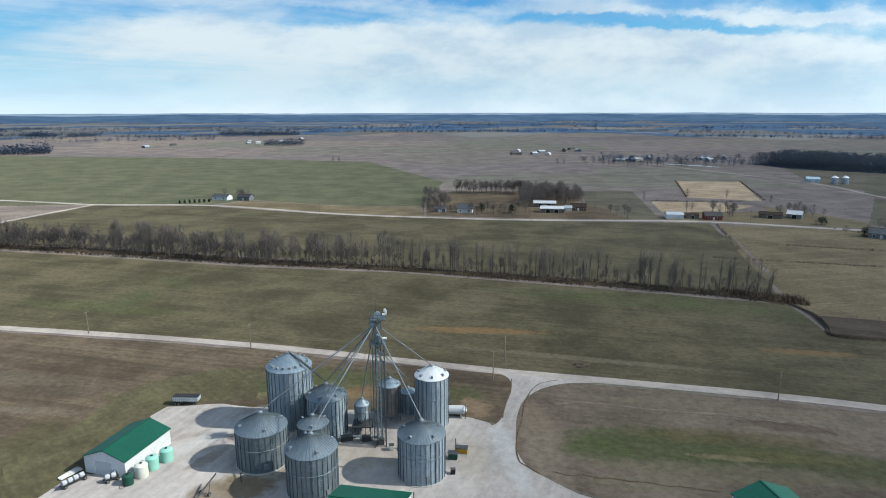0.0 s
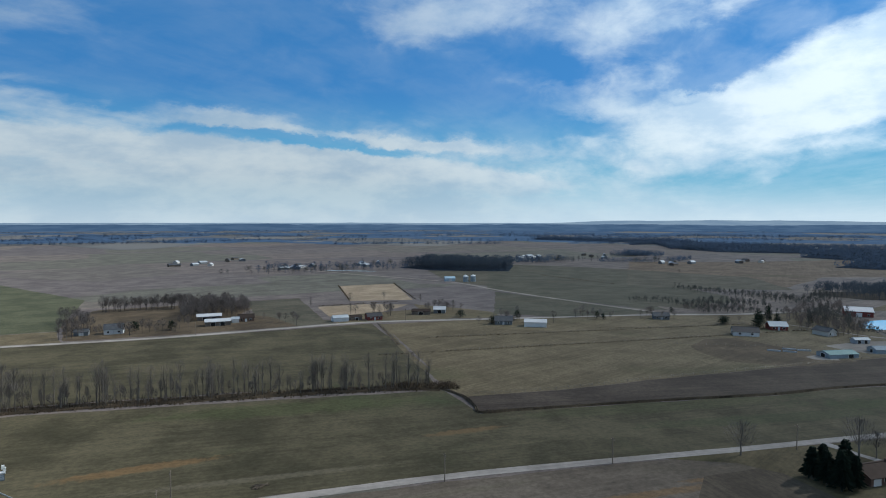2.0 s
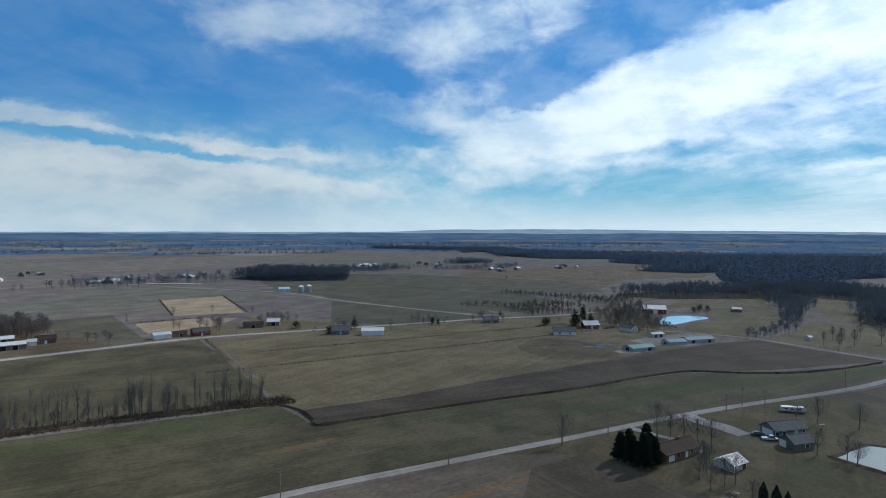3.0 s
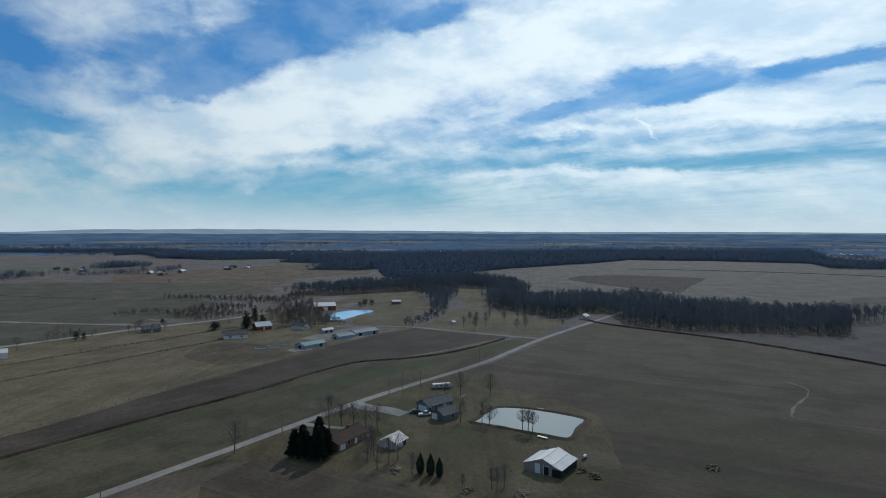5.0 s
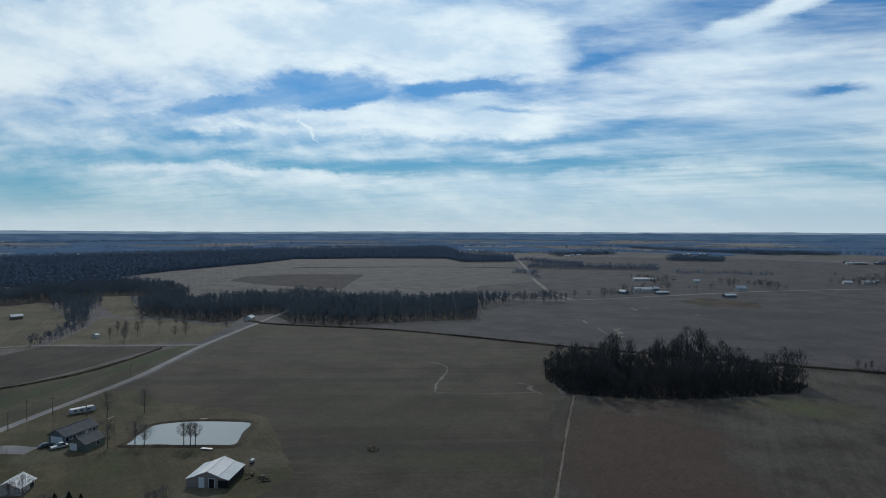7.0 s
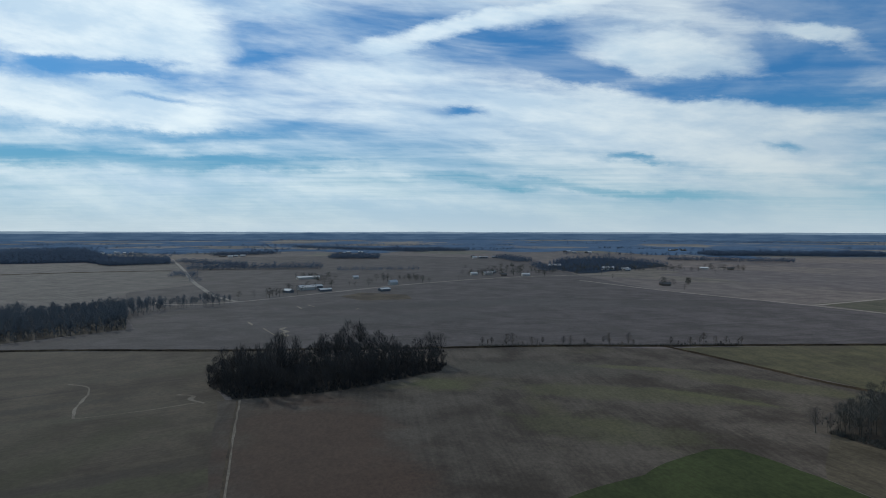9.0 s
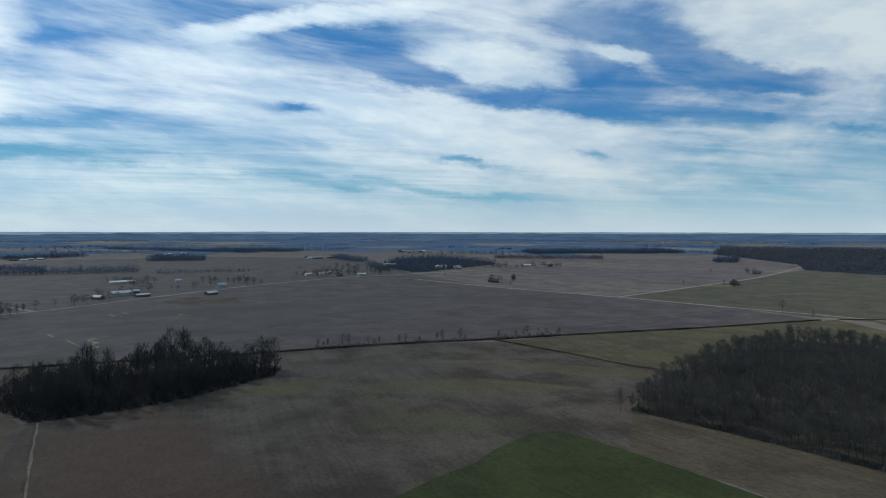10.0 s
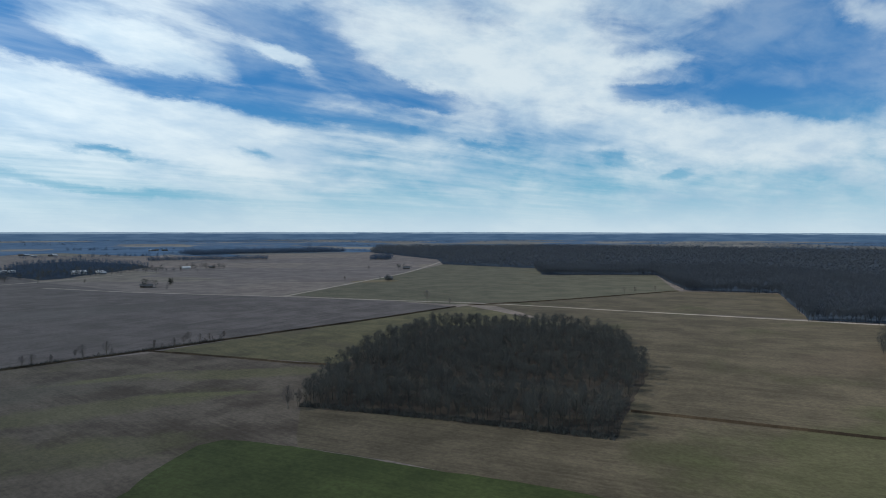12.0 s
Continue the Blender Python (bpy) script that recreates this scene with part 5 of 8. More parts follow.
def forest_mesh(name, kinds, spots, mat):
    """One mesh of many copies of triangle shapes: spots are (kind, x, y, turn, width, height)."""
    spots = np.array(spots)
    places = []
    for k, s in enumerate(kinds):
        v = np.array(s.v)
        p = spots[spots[:, 0] == k]
        c, q = np.cos(p[:, 3])[:, None], np.sin(p[:, 3])[:, None]
        w = np.empty((len(p), len(v), 3))
        w[:, :, 0] = (v[:, 0] * c - v[:, 1] * q) * p[:, 4:5] + p[:, 1:2]
        w[:, :, 1] = (v[:, 0] * q + v[:, 1] * c) * p[:, 4:5] + p[:, 2:3]
        w[:, :, 2] = v[:, 2] * p[:, 5:6] - 0.03
        places.append(w.reshape(-1, 3))
    co = np.concatenate(places)
    count = len(co)
    me = bpy.data.meshes.new(name)
    me.vertices.add(count)
    me.vertices.foreach_set("co", co.ravel())
    me.loops.add(count)
    me.loops.foreach_set("vertex_index", np.arange(count, dtype=np.int32))
    me.polygons.add(count // 3)
    me.polygons.foreach_set("loop_start", np.arange(0, count, 3, dtype=np.int32))
    me.update(calc_edges=True)
    me.materials.append(mat)
    return me


LANES = [((60, -318), (14, -300), (-38, -280), (-84, -260), (-110, -248))]


def off_lane(x, y):
    for line in LANES:
        for (ax, ay), (bx, by) in zip(line, line[1:]):
            f = ((x - ax) * (bx - ax) + (y - ay) * (by - ay)) / ((bx - ax) ** 2 + (by - ay) ** 2)
            if 0 <= f <= 1 and math.dist((x, y), (ax + f * (bx - ax), ay + f * (by - ay))) < 6.5:
                return False
    return True


def woods(name, corners, spacing, low, high, kinds, mat, label, seed, wide=1.15, swell=0.25, lobe=0.02):
    r = random.Random(seed)
    spots = []
    for x, y in scatter(corners, spacing, seed):
        if not off_lane(x, y):
            continue
        h = r.uniform(low, high) / 10 * (1 + swell * noise.noise((x * lobe, y * lobe, 4.0)))
        spots.append((r.randrange(len(kinds)), x, y, r.uniform(0, 6.28), h * wide * r.uniform(0.85, 1.2), h))
    return tagged(new(name, forest_mesh(name, kinds, spots, mat)), label, "woods", kind="stuff")


def brush(name, corners, spacing, low, high, label, seed, mat=None):
    """Low tangled scrub."""
    r = random.Random(seed)
    s = Shape()
    for x, y in scatter(corners, spacing, seed):
        h = r.uniform(low, high)
        for k in range(9):
            a = r.uniform(0, 6.28)
            o = Vector((x + r.uniform(-0.6, 0.6), y + r.uniform(-0.6, 0.6), 0))
            e = o + Vector((math.cos(a) * h * r.uniform(0.2, 0.7), math.sin(a) * h * r.uniform(0.2, 0.7), h * r.uniform(0.5, 1.0)))
            side = Vector((-math.sin(a), math.cos(a), r.uniform(-0.5, 0.5))) * r.uniform(0.05, 0.16)
            s.poly([o - side, o + side, e])
    return tagged(new(name, s.mesh(name, mat or MAT_BRUSH)), label, "brush", kind="stuff")


# tree line along the ditch
LINE = [(-420, 372), (-300, 345), (-240, 330), (-164, 314), (-90, 294), (-22, 281), (53, 259), (128, 232)]


def along_line(points, f):
    lengths = [math.dist(a, b) for a, b in zip(points, points[1:])]
    d = f * sum(lengths)
    for a, b, q in zip(points, points[1:], lengths):
        if d <= q:
            return a[0] + (b[0] - a[0]) * d / q, a[1] + (b[1] - a[1]) * d / q
        d -= q
    return points[-1]


rt = random.Random(5)
count = 360
saplings = []
for k in range(count):
    f = (k + rt.uniform(-0.5, 0.5)) / count
    f += (0.012 if f < 0.66 else 0.004) * math.sin(f * 190.0) + 0.006 * math.sin(f * 71.0)  # the trees stand in clumps
    x, y = along_line(LINE, min(0.999, max(0, f)))
    sparse = x > -20
    if x < -190:
        saplings.append((rt.randrange(4), x + rt.uniform(-1, 1), y + rt.uniform(-4, 7), rt.uniform(0, 6.28), rt.uniform(0.9, 1.3), rt.uniform(0.9, 1.6)))
        continue
    off = rt.uniform(-2, 6) if sparse else rt.uniform(-4, 7)
    tree(x + rt.uniform(-1, 1), y + off, rt.choice((rt.uniform(8, 12), rt.uniform(11, 16), rt.uniform(14, 18))), rt.randrange(6),
         "tall bare tree in the line along the ditch" if sparse else "bare tree in the dense tree line along the ditch", "trees along the ditch", rt.uniform(0.75, 1.1) if sparse else rt.uniform(0.55, 0.85), meshes=SLIM_MESHES if sparse else TREE_MESHES)
tagged(new("tree_line_end", forest_mesh("tree_line_end", WOOD_KINDS, saplings, MAT_GROVE)), "dense bare trees at the far end of the ditch", "woods", kind="stuff")
woods("tree_line_undergrowth", [(-420, 386), (-240, 343), (-90, 305), (-40, 292), (-42, 279), (-90, 287), (-240, 322), (-420, 364)], 4.2, 5, 11, MID_KINDS, MAT_GROVE, "thin bare saplings under the tree line", 8, 1.0)
woods("tree_line_undergrowth", [(-42, 290), (53, 267), (128, 239), (131, 229), (52, 254), (-42, 279)], 4.2, 2.5, 8.5, MID_KINDS, MAT_GROVE, "low bare saplings under the tall trees", 18, 0.8)
brush("tree_line_brush", [(-420, 381), (-240, 338), (-90, 300), (-22, 287), (53, 264), (110, 244), (137, 230), (133, 223), (108, 233), (52, 251.5), (-22, 274), (-90, 286), (-240, 322), (-420, 365)], 1.9, 0.5, 1.9, "dry brown brush in the ditch bottom", 9)
WEEDS = [(127.5, 190), (141, 185.5), (158, 180), (204, 164.5), (246, 149), (280, 141), (309, 130), (324, 110), (338, 95), (349, 87), (371, 76)]
brush("ditch_weeds", WEEDS + [(x + 0.9, y + 1.9) for x, y in reversed(WEEDS)], 0.9, 0.25, 0.8, "dry weeds along the winding ditch", 77)
brush("ditch_corner_brush", [(112, 246), (140, 232), (138, 221), (118, 231)], 1.3, 1.2, 3.4, "tangled brush at the ditch corner", 10)

# woods
woods("farm_grove", [(8, 545), (14, 560), (72, 558), (84, 540), (68, 536), (40, 545)], 4.0, 8, 13, MID_KINDS, MAT_GROVE, "row of bare trees behind the rough farm lot", 21, 1.05)
woods("farm_grove", [(60, 462), (84, 483), (108, 474), (116, 520), (92, 545), (74, 530), (62, 500)], 4.4, 7, 14, MID_KINDS, MAT_GROVE, "ragged grove of bare trees behind the white barns", 20, 1.1)
woods("farm_grove", [(-14, 430), (-16, 520), (-2, 530), (4, 470), (8, 436)], 6.5, 6, 12, WOOD_KINDS, MAT_GROVE, "bare trees round the farm lot", 19, 1.0)
woods("pond_grove", [(436, 253), (451, 246), (461, 218), (434, 199), (413, 195), (394, 201), (412, 213), (407, 229)], 5.5, 4, 9.5, MID_KINDS, MAT_GROVE, "bare garden trees between the farm houses and the pond", 73, 1.0)
woods("pond_grove", [(450, 270), (494, 278), (532, 268), (510, 254), (472, 249), (444, 258)], 5.0, 5, 11, MID_KINDS, MAT_GROVE, "bare trees in front of the red barn", 74, 0.95)
woods("lane_grove", [(455, 346), (480, 334), (496, 311), (479, 299), (460, 320), (440, 333)], 4.5, 4, 9, MID_KINDS, MAT_WOODS, "thicket of bare trees behind the lane", 75, 1.0)
woods("lane_grove", [(427, 341), (442, 318), (471, 298), (452, 287), (425, 306), (406, 323)], 6.5, 2.5, 7, MID_KINDS, MAT_GROVE, "scattered bare bushes beside the lane", 76, 1.1)
woods("roadside_grove", [(25, 432), (58, 428), (60, 442), (28, 446)], 7, 4, 9, WOOD_KINDS, MAT_GROVE, "small bare trees beside the road", 22)
BLOCK = [(52, -251), (47, -330), (24, -404), (-3, -462), (-106, -462), (-130, -403), (-112, -306), (-65, -207), (-10, -230)]
ISLAND = [(272, -128), (244, -125), (231, -144), (222, -170), (219, -200), (218, -226), (226, -238), (250, -236), (275, -205), (292, -165), (288, -135)]
woods("field_wood", ISLAND, 5.0, 8.5, 17, WOOD_KINDS, MAT_ISLAND, "dark island of tall bare trees in the field", 23, 0.82, 0.75, 0.055)
woods("field_wood_understory", ISLAND, 4.2, 4, 9, MID_KINDS, MAT_ISLAND, "bare saplings inside the island of trees", 53, 1.0)
field("floor_1", ISLAND, MAT_WOODFLOOR, 0.05, "dark ground under the field trees", 5, 2)
field("floor_2", BLOCK, MAT_WOODFLOOR, 0.05, "dark ground under the square wood", 6, 2)
ribbon("road_16", [(44, -311), (14, -300), (-38, -280), (-84, -260)], 2.4, MAT_TANSOUTH, 0.08, "pale lane through the wood", 0.3)
brush("field_wood_brush", ISLAND, 1.7, 1.0, 3.2, "dark brush under the field trees", 24, MAT_ISLAND)
woods("square_wood", BLOCK, 5.5, 7.0, 11.4, WOOD_KINDS, MAT_WOODS, "square block of dense bare woodland", 25, 1.15)
woods("square_wood_understory", BLOCK, 6.0, 3.5, 6.5, FAR_KINDS, MAT_WOODS, "bare saplings inside the square wood", 26, 1.1)
brush("square_wood_edge", [(52, -251), (-10, -230), (-65, -207), (-68, -212), (-12, -235), (50, -256)], 1.1, 0.8, 2.4, "dark brush at the wood edge", 27, MAT_WOODS)
ROAD_END = [(532, -6), (484, -17), (466, -50), (467, -94), (468, -127), (470, -160), (521, -178), (582, -197), (590, -144), (594, -94), (608, -75), (640, -45), (640, 0), (625, 40), (628, 92), (630, 125), (600, 112), (560, 103), (542, 80), (523, 58), (505, 42), (513, 27), (539, 20), (546, -3)]
field("floor_3", ROAD_END, MAT_WOODFLOOR, 0.05, "dark ground under the woods", 10, 3)
woods("road_end_woods", ROAD_END, 6.2, 10.5, 15.5, MID_KINDS, MAT_BLUEWOODS, "dark bare woods where the gravel road ends", 27, 0.9)
woods("road_end_scrub", ROAD_END, 4.6, 4, 8, HORIZON_KINDS, MAT_BLUEWOODS, "dark scrub under the bare woods", 66, 0.8)
woods("wood_tail", [(520, -180), (531, -188), (558, -227), (552, -255), (552, -284), (562, -287), (573, -249), (585, -215), (580, -195)], 5.8, 8, 13.5, MID_KINDS, MAT_BLUEWOODS, "row of bare trees at the end of the woods", 28, 0.85)
woods("creek_strip", [(613, 152), (624, 147), (730, 181), (678, 168), (674, 203), (724, 225), (618, 184), (553, 153), (491, 142), (500, 129)], 6.5, 8, 14, MID_KINDS, MAT_BLUEWOODS, "bare trees along the creek", 29, 0.9)
woods("lane_hedge", [(430, 146), (424, 136), (470, 128), (500, 129), (491, 142)], 5.0, 3, 8, MID_KINDS, MAT_BLUEWOODS, "bare bushes beside the lane", 58, 1.1)
CREEK = [(613, 342), (615, 289), (655, 249), (691, 215), (673, 203), (729, 184), (760, 190), (790, 250), (720, 310), (656, 338), (600, 345)]
woods("creek_woods", CREEK, 6.0, 9, 15, MID_KINDS, MAT_BLUEWOODS, "bare creek woods behind the pond", 30, 0.9)
woods("hedge_row", [(532, 435), (531, 377), (526, 318), (522, 291), (600, 300), (615, 330), (553, 315), (551, 391), (544, 445)], 3.8, 2, 8, MID_KINDS, MAT_WOODS, "bare trees along a creek", 31, 0.9)
woods("hedge_row", [(416, 385), (436, 360), (411, 303), (440, 292), (460, 276), (482, 259), (488, 264), (456, 303), (446, 370), (425, 395)], 3.8, 1.8, 6.5, MID_KINDS, MAT_WOODS, "bare trees along the pasture hedge", 32, 1.0)
woods("bins_wood", [(436, 777), (521, 707), (600, 800), (500, 900), (420, 850)], 9, 15, 20, FAR_KINDS, MAT_BLUEWOODS, "bare wood behind the far bins", 32)
woods("bins_wood_scrub", [(436, 777), (521, 707), (600, 800), (500, 900), (420, 850)], 6.5, 5, 11, HORIZON_KINDS, MAT_BLUEWOODS, "scrub in the bare wood behind the far bins", 67, 1.3)
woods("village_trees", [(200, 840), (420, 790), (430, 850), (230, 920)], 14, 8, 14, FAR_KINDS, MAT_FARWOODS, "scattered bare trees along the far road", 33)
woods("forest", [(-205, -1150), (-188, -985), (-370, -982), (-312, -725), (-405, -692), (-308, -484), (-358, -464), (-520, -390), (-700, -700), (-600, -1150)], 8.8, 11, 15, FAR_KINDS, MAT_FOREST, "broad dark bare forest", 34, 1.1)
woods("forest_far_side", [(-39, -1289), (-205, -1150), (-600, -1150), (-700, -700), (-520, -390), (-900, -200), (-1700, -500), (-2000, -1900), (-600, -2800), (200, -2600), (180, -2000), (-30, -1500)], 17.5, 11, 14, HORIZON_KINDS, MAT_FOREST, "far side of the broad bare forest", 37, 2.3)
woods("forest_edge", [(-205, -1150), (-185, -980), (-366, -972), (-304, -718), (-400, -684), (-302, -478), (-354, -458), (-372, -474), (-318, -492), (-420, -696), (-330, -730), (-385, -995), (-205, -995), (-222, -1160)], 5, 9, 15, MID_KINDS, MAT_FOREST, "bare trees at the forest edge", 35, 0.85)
woods("edge_wood", [(-240, -316), (-303, -399), (-330, -370), (-260, -296)], 6, 11, 15, WOOD_KINDS, MAT_WOODS, "corner of bare woodland", 36)
FAR_STRIPS = [(1091, -474, 962, -671, 40, 14), (882, -648, 800, -770, 22, 9), (1290, -930, 1208, -1020, 120, 14), (1345, -415, 1330, -540, 110, 14), (1590, -770, 1640, -980, 60, 14), (925, -395, 985, -430, 40, 8), (830, -376, 910, -400, 14, 6)]
FAR_STRIPS += [(2111, -1366, 1426, -1400, 50, 13), (1670, -1460, 1400, -1560, 110, 13), (640, -1440, 390, -1540, 50, 12), (690, -1800, 300, -2080, 150, 15), (108, -1480, 108, -1590, 50, 14), (1000, -1250, 820, -1120, 40, 12), (730, -1030, 600, -890, 24, 11)]
FAR_STRIPS += [(900, 735, 990, 775, 26, 9), (975, 870, 1042, 920, 70, 11), (1350, -570, 1120, -600, 30, 11), (560, 900, 760, 860, 40, 12), (-800, 1040, -690, 1095, 60, 18), (-384, 1345, -299, 1342, 40, 14)]
FAR_STRIPS += [(-1230, 1850, -1120, 1800, 50, 15), (-1060, 1765, -1010, 1835, 40, 13), (-680, 1915, -440, 1905, 50, 16), (1044, 905, 930, 905, 40, 14), (700, 820, 640, 850, 30, 10), (860, 745, 780, 795, 26, 10), (1640, 1360, 1320, 1010, 120, 15), (1507, 1850, 1657, 1350, 120, 15)]
VILLAGE = [(653, -974), (544, -887), (531, -917), (532, -1038), (522, -1195), (600, -1300), (800, -1438), (831, -1284), (712, -1043)]
field("floor_9", VILLAGE, MAT_SHADEFLOOR, 0.06, "dark blue sheet for the shade under the village trees", 14, 6)
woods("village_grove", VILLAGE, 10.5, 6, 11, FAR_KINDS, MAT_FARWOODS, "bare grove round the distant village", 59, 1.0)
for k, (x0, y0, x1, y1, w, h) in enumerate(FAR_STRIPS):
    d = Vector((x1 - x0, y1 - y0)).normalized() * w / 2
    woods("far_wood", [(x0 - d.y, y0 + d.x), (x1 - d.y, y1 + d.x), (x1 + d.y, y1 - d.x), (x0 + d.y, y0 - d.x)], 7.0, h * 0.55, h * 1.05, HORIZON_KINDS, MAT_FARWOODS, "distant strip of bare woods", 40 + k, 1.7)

PLAIN_WOODS = [(999, 515), (1012, 424), (1060, 402), (887, 328), (870, 296), (832, 210), (786, 161), (841, 148), (954, 177), (1013, 217), (1143, 169), (1367, 26), (1538, -54), (1538, -243), (1484, -424), (1324, -423), (1320, -536), (1575, -645), (1750, -559), (2415, -690), (2288, 44), (1931, 506), (1777, 744), (1755, 877), (1220, 698), (1197, 574)]
NORTH_WOODS = [(1393, 1294), (1494, 1287), (1293, 1015), (1261, 894), (1356, 776), (1298, 649), (1755, 877), (1647, 1529)]
field("floor_4", PLAIN_WOODS, MAT_SHADEFLOOR, 0.45, "dark blue sheet for the shade under the distant woods", 40, 8)
GAP = [(722, 206), (737, 183), (732, 140), (693, 121), (640, 104), (634, 90), (700, 80), (790, 110), (850, 135), (860, 175), (842, 200), (813, 232), (760, 215)]
field("floor_10", GAP, MAT_WOODFLOOR, 0.09, "dark ground under the joining woods", 10, 4)
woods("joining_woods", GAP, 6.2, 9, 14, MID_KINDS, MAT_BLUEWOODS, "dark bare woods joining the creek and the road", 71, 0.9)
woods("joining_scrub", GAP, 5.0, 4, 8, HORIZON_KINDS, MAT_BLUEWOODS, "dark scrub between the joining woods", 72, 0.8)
field("floor_5", NORTH_WOODS, MAT_SHADEFLOOR, 0.45, "dark blue sheet for the shade under the distant northern woods", 40, 8)
field("floor_6", CREEK, MAT_WOODFLOOR, 0.06, "dark ground under the creek woods", 10, 3)
field("floor_7", [(-210, -1150), (-188, -985), (-370, -982), (-312, -725), (-405, -692), (-308, -484), (-520, -390), (-900, -200), (-1700, -500), (-2000, -1900), (-600, -2800), (200, -2600), (180, -2000), (-30, -1500), (-39, -1289)], MAT_SHADEFLOOR, 0.5, "dark blue sheet for the shade in the broad forest", 30, 4)
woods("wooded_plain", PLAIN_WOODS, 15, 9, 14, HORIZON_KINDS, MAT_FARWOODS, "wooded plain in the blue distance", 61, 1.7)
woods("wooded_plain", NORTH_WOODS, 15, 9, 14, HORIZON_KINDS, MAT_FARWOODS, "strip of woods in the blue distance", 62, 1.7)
woods("brushy_field", [(915, 55), (987, 37), (1023, -36), (989, -146), (909, -124), (752, -83), (797, -28), (850, 16)], 6, 1.2, 2.4, HORIZON_KINDS, MAT_WOODS, "reddish brush between pale stubble", 63, 1.8)
ditch("trim_19", [(1192, -42), (1169, -235), (1126, -370), (1081, -444)], 7.0, "dark drain across the pale stubble")

# lone trees at the corner of the square wood
tree(55.1, -248.1, 9.0, 2, "lone bare tree at the corner of the square wood", "trees at the wood corner", 1.0)
tree(51.1, -251.1, 6.5, 1, "small bare tree at the corner of the square wood", "trees at the wood corner", 0.9)

# hedge along the drainage ditch
rt = random.Random(15)
for k in range(34):
    x, y = along_line([(245, -288), (212, -325), (166, -369), (130, -407)], rt.random())
    tree(x + rt.uniform(-2, 2), y + rt.uniform(-2, 2), rt.choice((3.5, 5, 6.5, 9)), rt.randrange(6), "small bare tree beside the drainage ditch", "trees beside the drainage ditch", 1.2)

HEDGE = [(246, -287), (212, -324), (166, -368), (131, -406)]
brush("ditch_hedge", HEDGE + [(x + 2.5, y - 2.5) for x, y in reversed(HEDGE)], 1.3, 0.8, 2.6, "dark brush along the drainage ditch", 68, MAT_WOODS)

# woods towards the horizon, in broken strips
rt = random.Random(77)
spots = []
for band in range(120):
    a = radians(rt.uniform(-48, 232))
    d = 1600 * (4700 / 1600) ** rt.random() ** 0.6
    if -420 < d * math.sin(a) < 420 and d < 1250:
        continue
    length, depth, tilt = rt.uniform(150, 700) * d / 1500, rt.uniform(14, 40) * d / 1800, rt.uniform(-0.15, 0.15)
    cx, cy = d * math.sin(a), d * math.cos(a)
    step = 7.5 + max(0, d - 1500) / 130
    ta = (math.cos(a + tilt), -math.sin(a + tilt))
    for k in range(int(length * depth / step / step)):
        u, v = rt.uniform(-0.5, 0.5) * length, rt.uniform(-0.5, 0.5) * depth
        h = rt.uniform(0.8, 1.2) * min(1.0, 2400 / d + 0.2)
        spots.append((rt.randrange(4), cx + ta[0] * u - ta[1] * v, cy + ta[1] * u + ta[0] * v, rt.uniform(0, 6.28), h * (1.0 + step / 12), h))
tagged(new("horizon_woods", forest_mesh("horizon_woods", HORIZON_KINDS, spots, MAT_FARWOODS)), "broken strips of distant woods, hazed blue-grey", "woods", kind="stuff")


def ridge(name, radius, height, rough, mat, label, seed, hills=()):
    s = Shape()
    steps = 720
    for k in range(steps + 1):
        a = radians(-60 + 310 * k / steps)
        z = height + rough * noise.noise((k * 0.05, seed, 0)) + rough * 0.5 * noise.noise((k * 0.35, seed, 2))
        for centre, half, rise in hills:
            z += rise * math.exp(-(((math.degrees(a) - centre) / half) ** 2))
        s.v += [(radius * math.sin(a), radius * math.cos(a), 0), (radius * math.sin(a), radius * math.cos(a), z)]
        if k:
            i = 2 * k
            s.f.append((i - 2, i, i + 1, i - 1))
    return setting(name, s, mat, label)


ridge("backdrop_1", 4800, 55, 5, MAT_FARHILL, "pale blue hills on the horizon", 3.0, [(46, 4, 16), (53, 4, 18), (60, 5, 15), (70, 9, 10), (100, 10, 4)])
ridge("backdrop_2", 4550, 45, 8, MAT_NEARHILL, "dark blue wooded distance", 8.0)


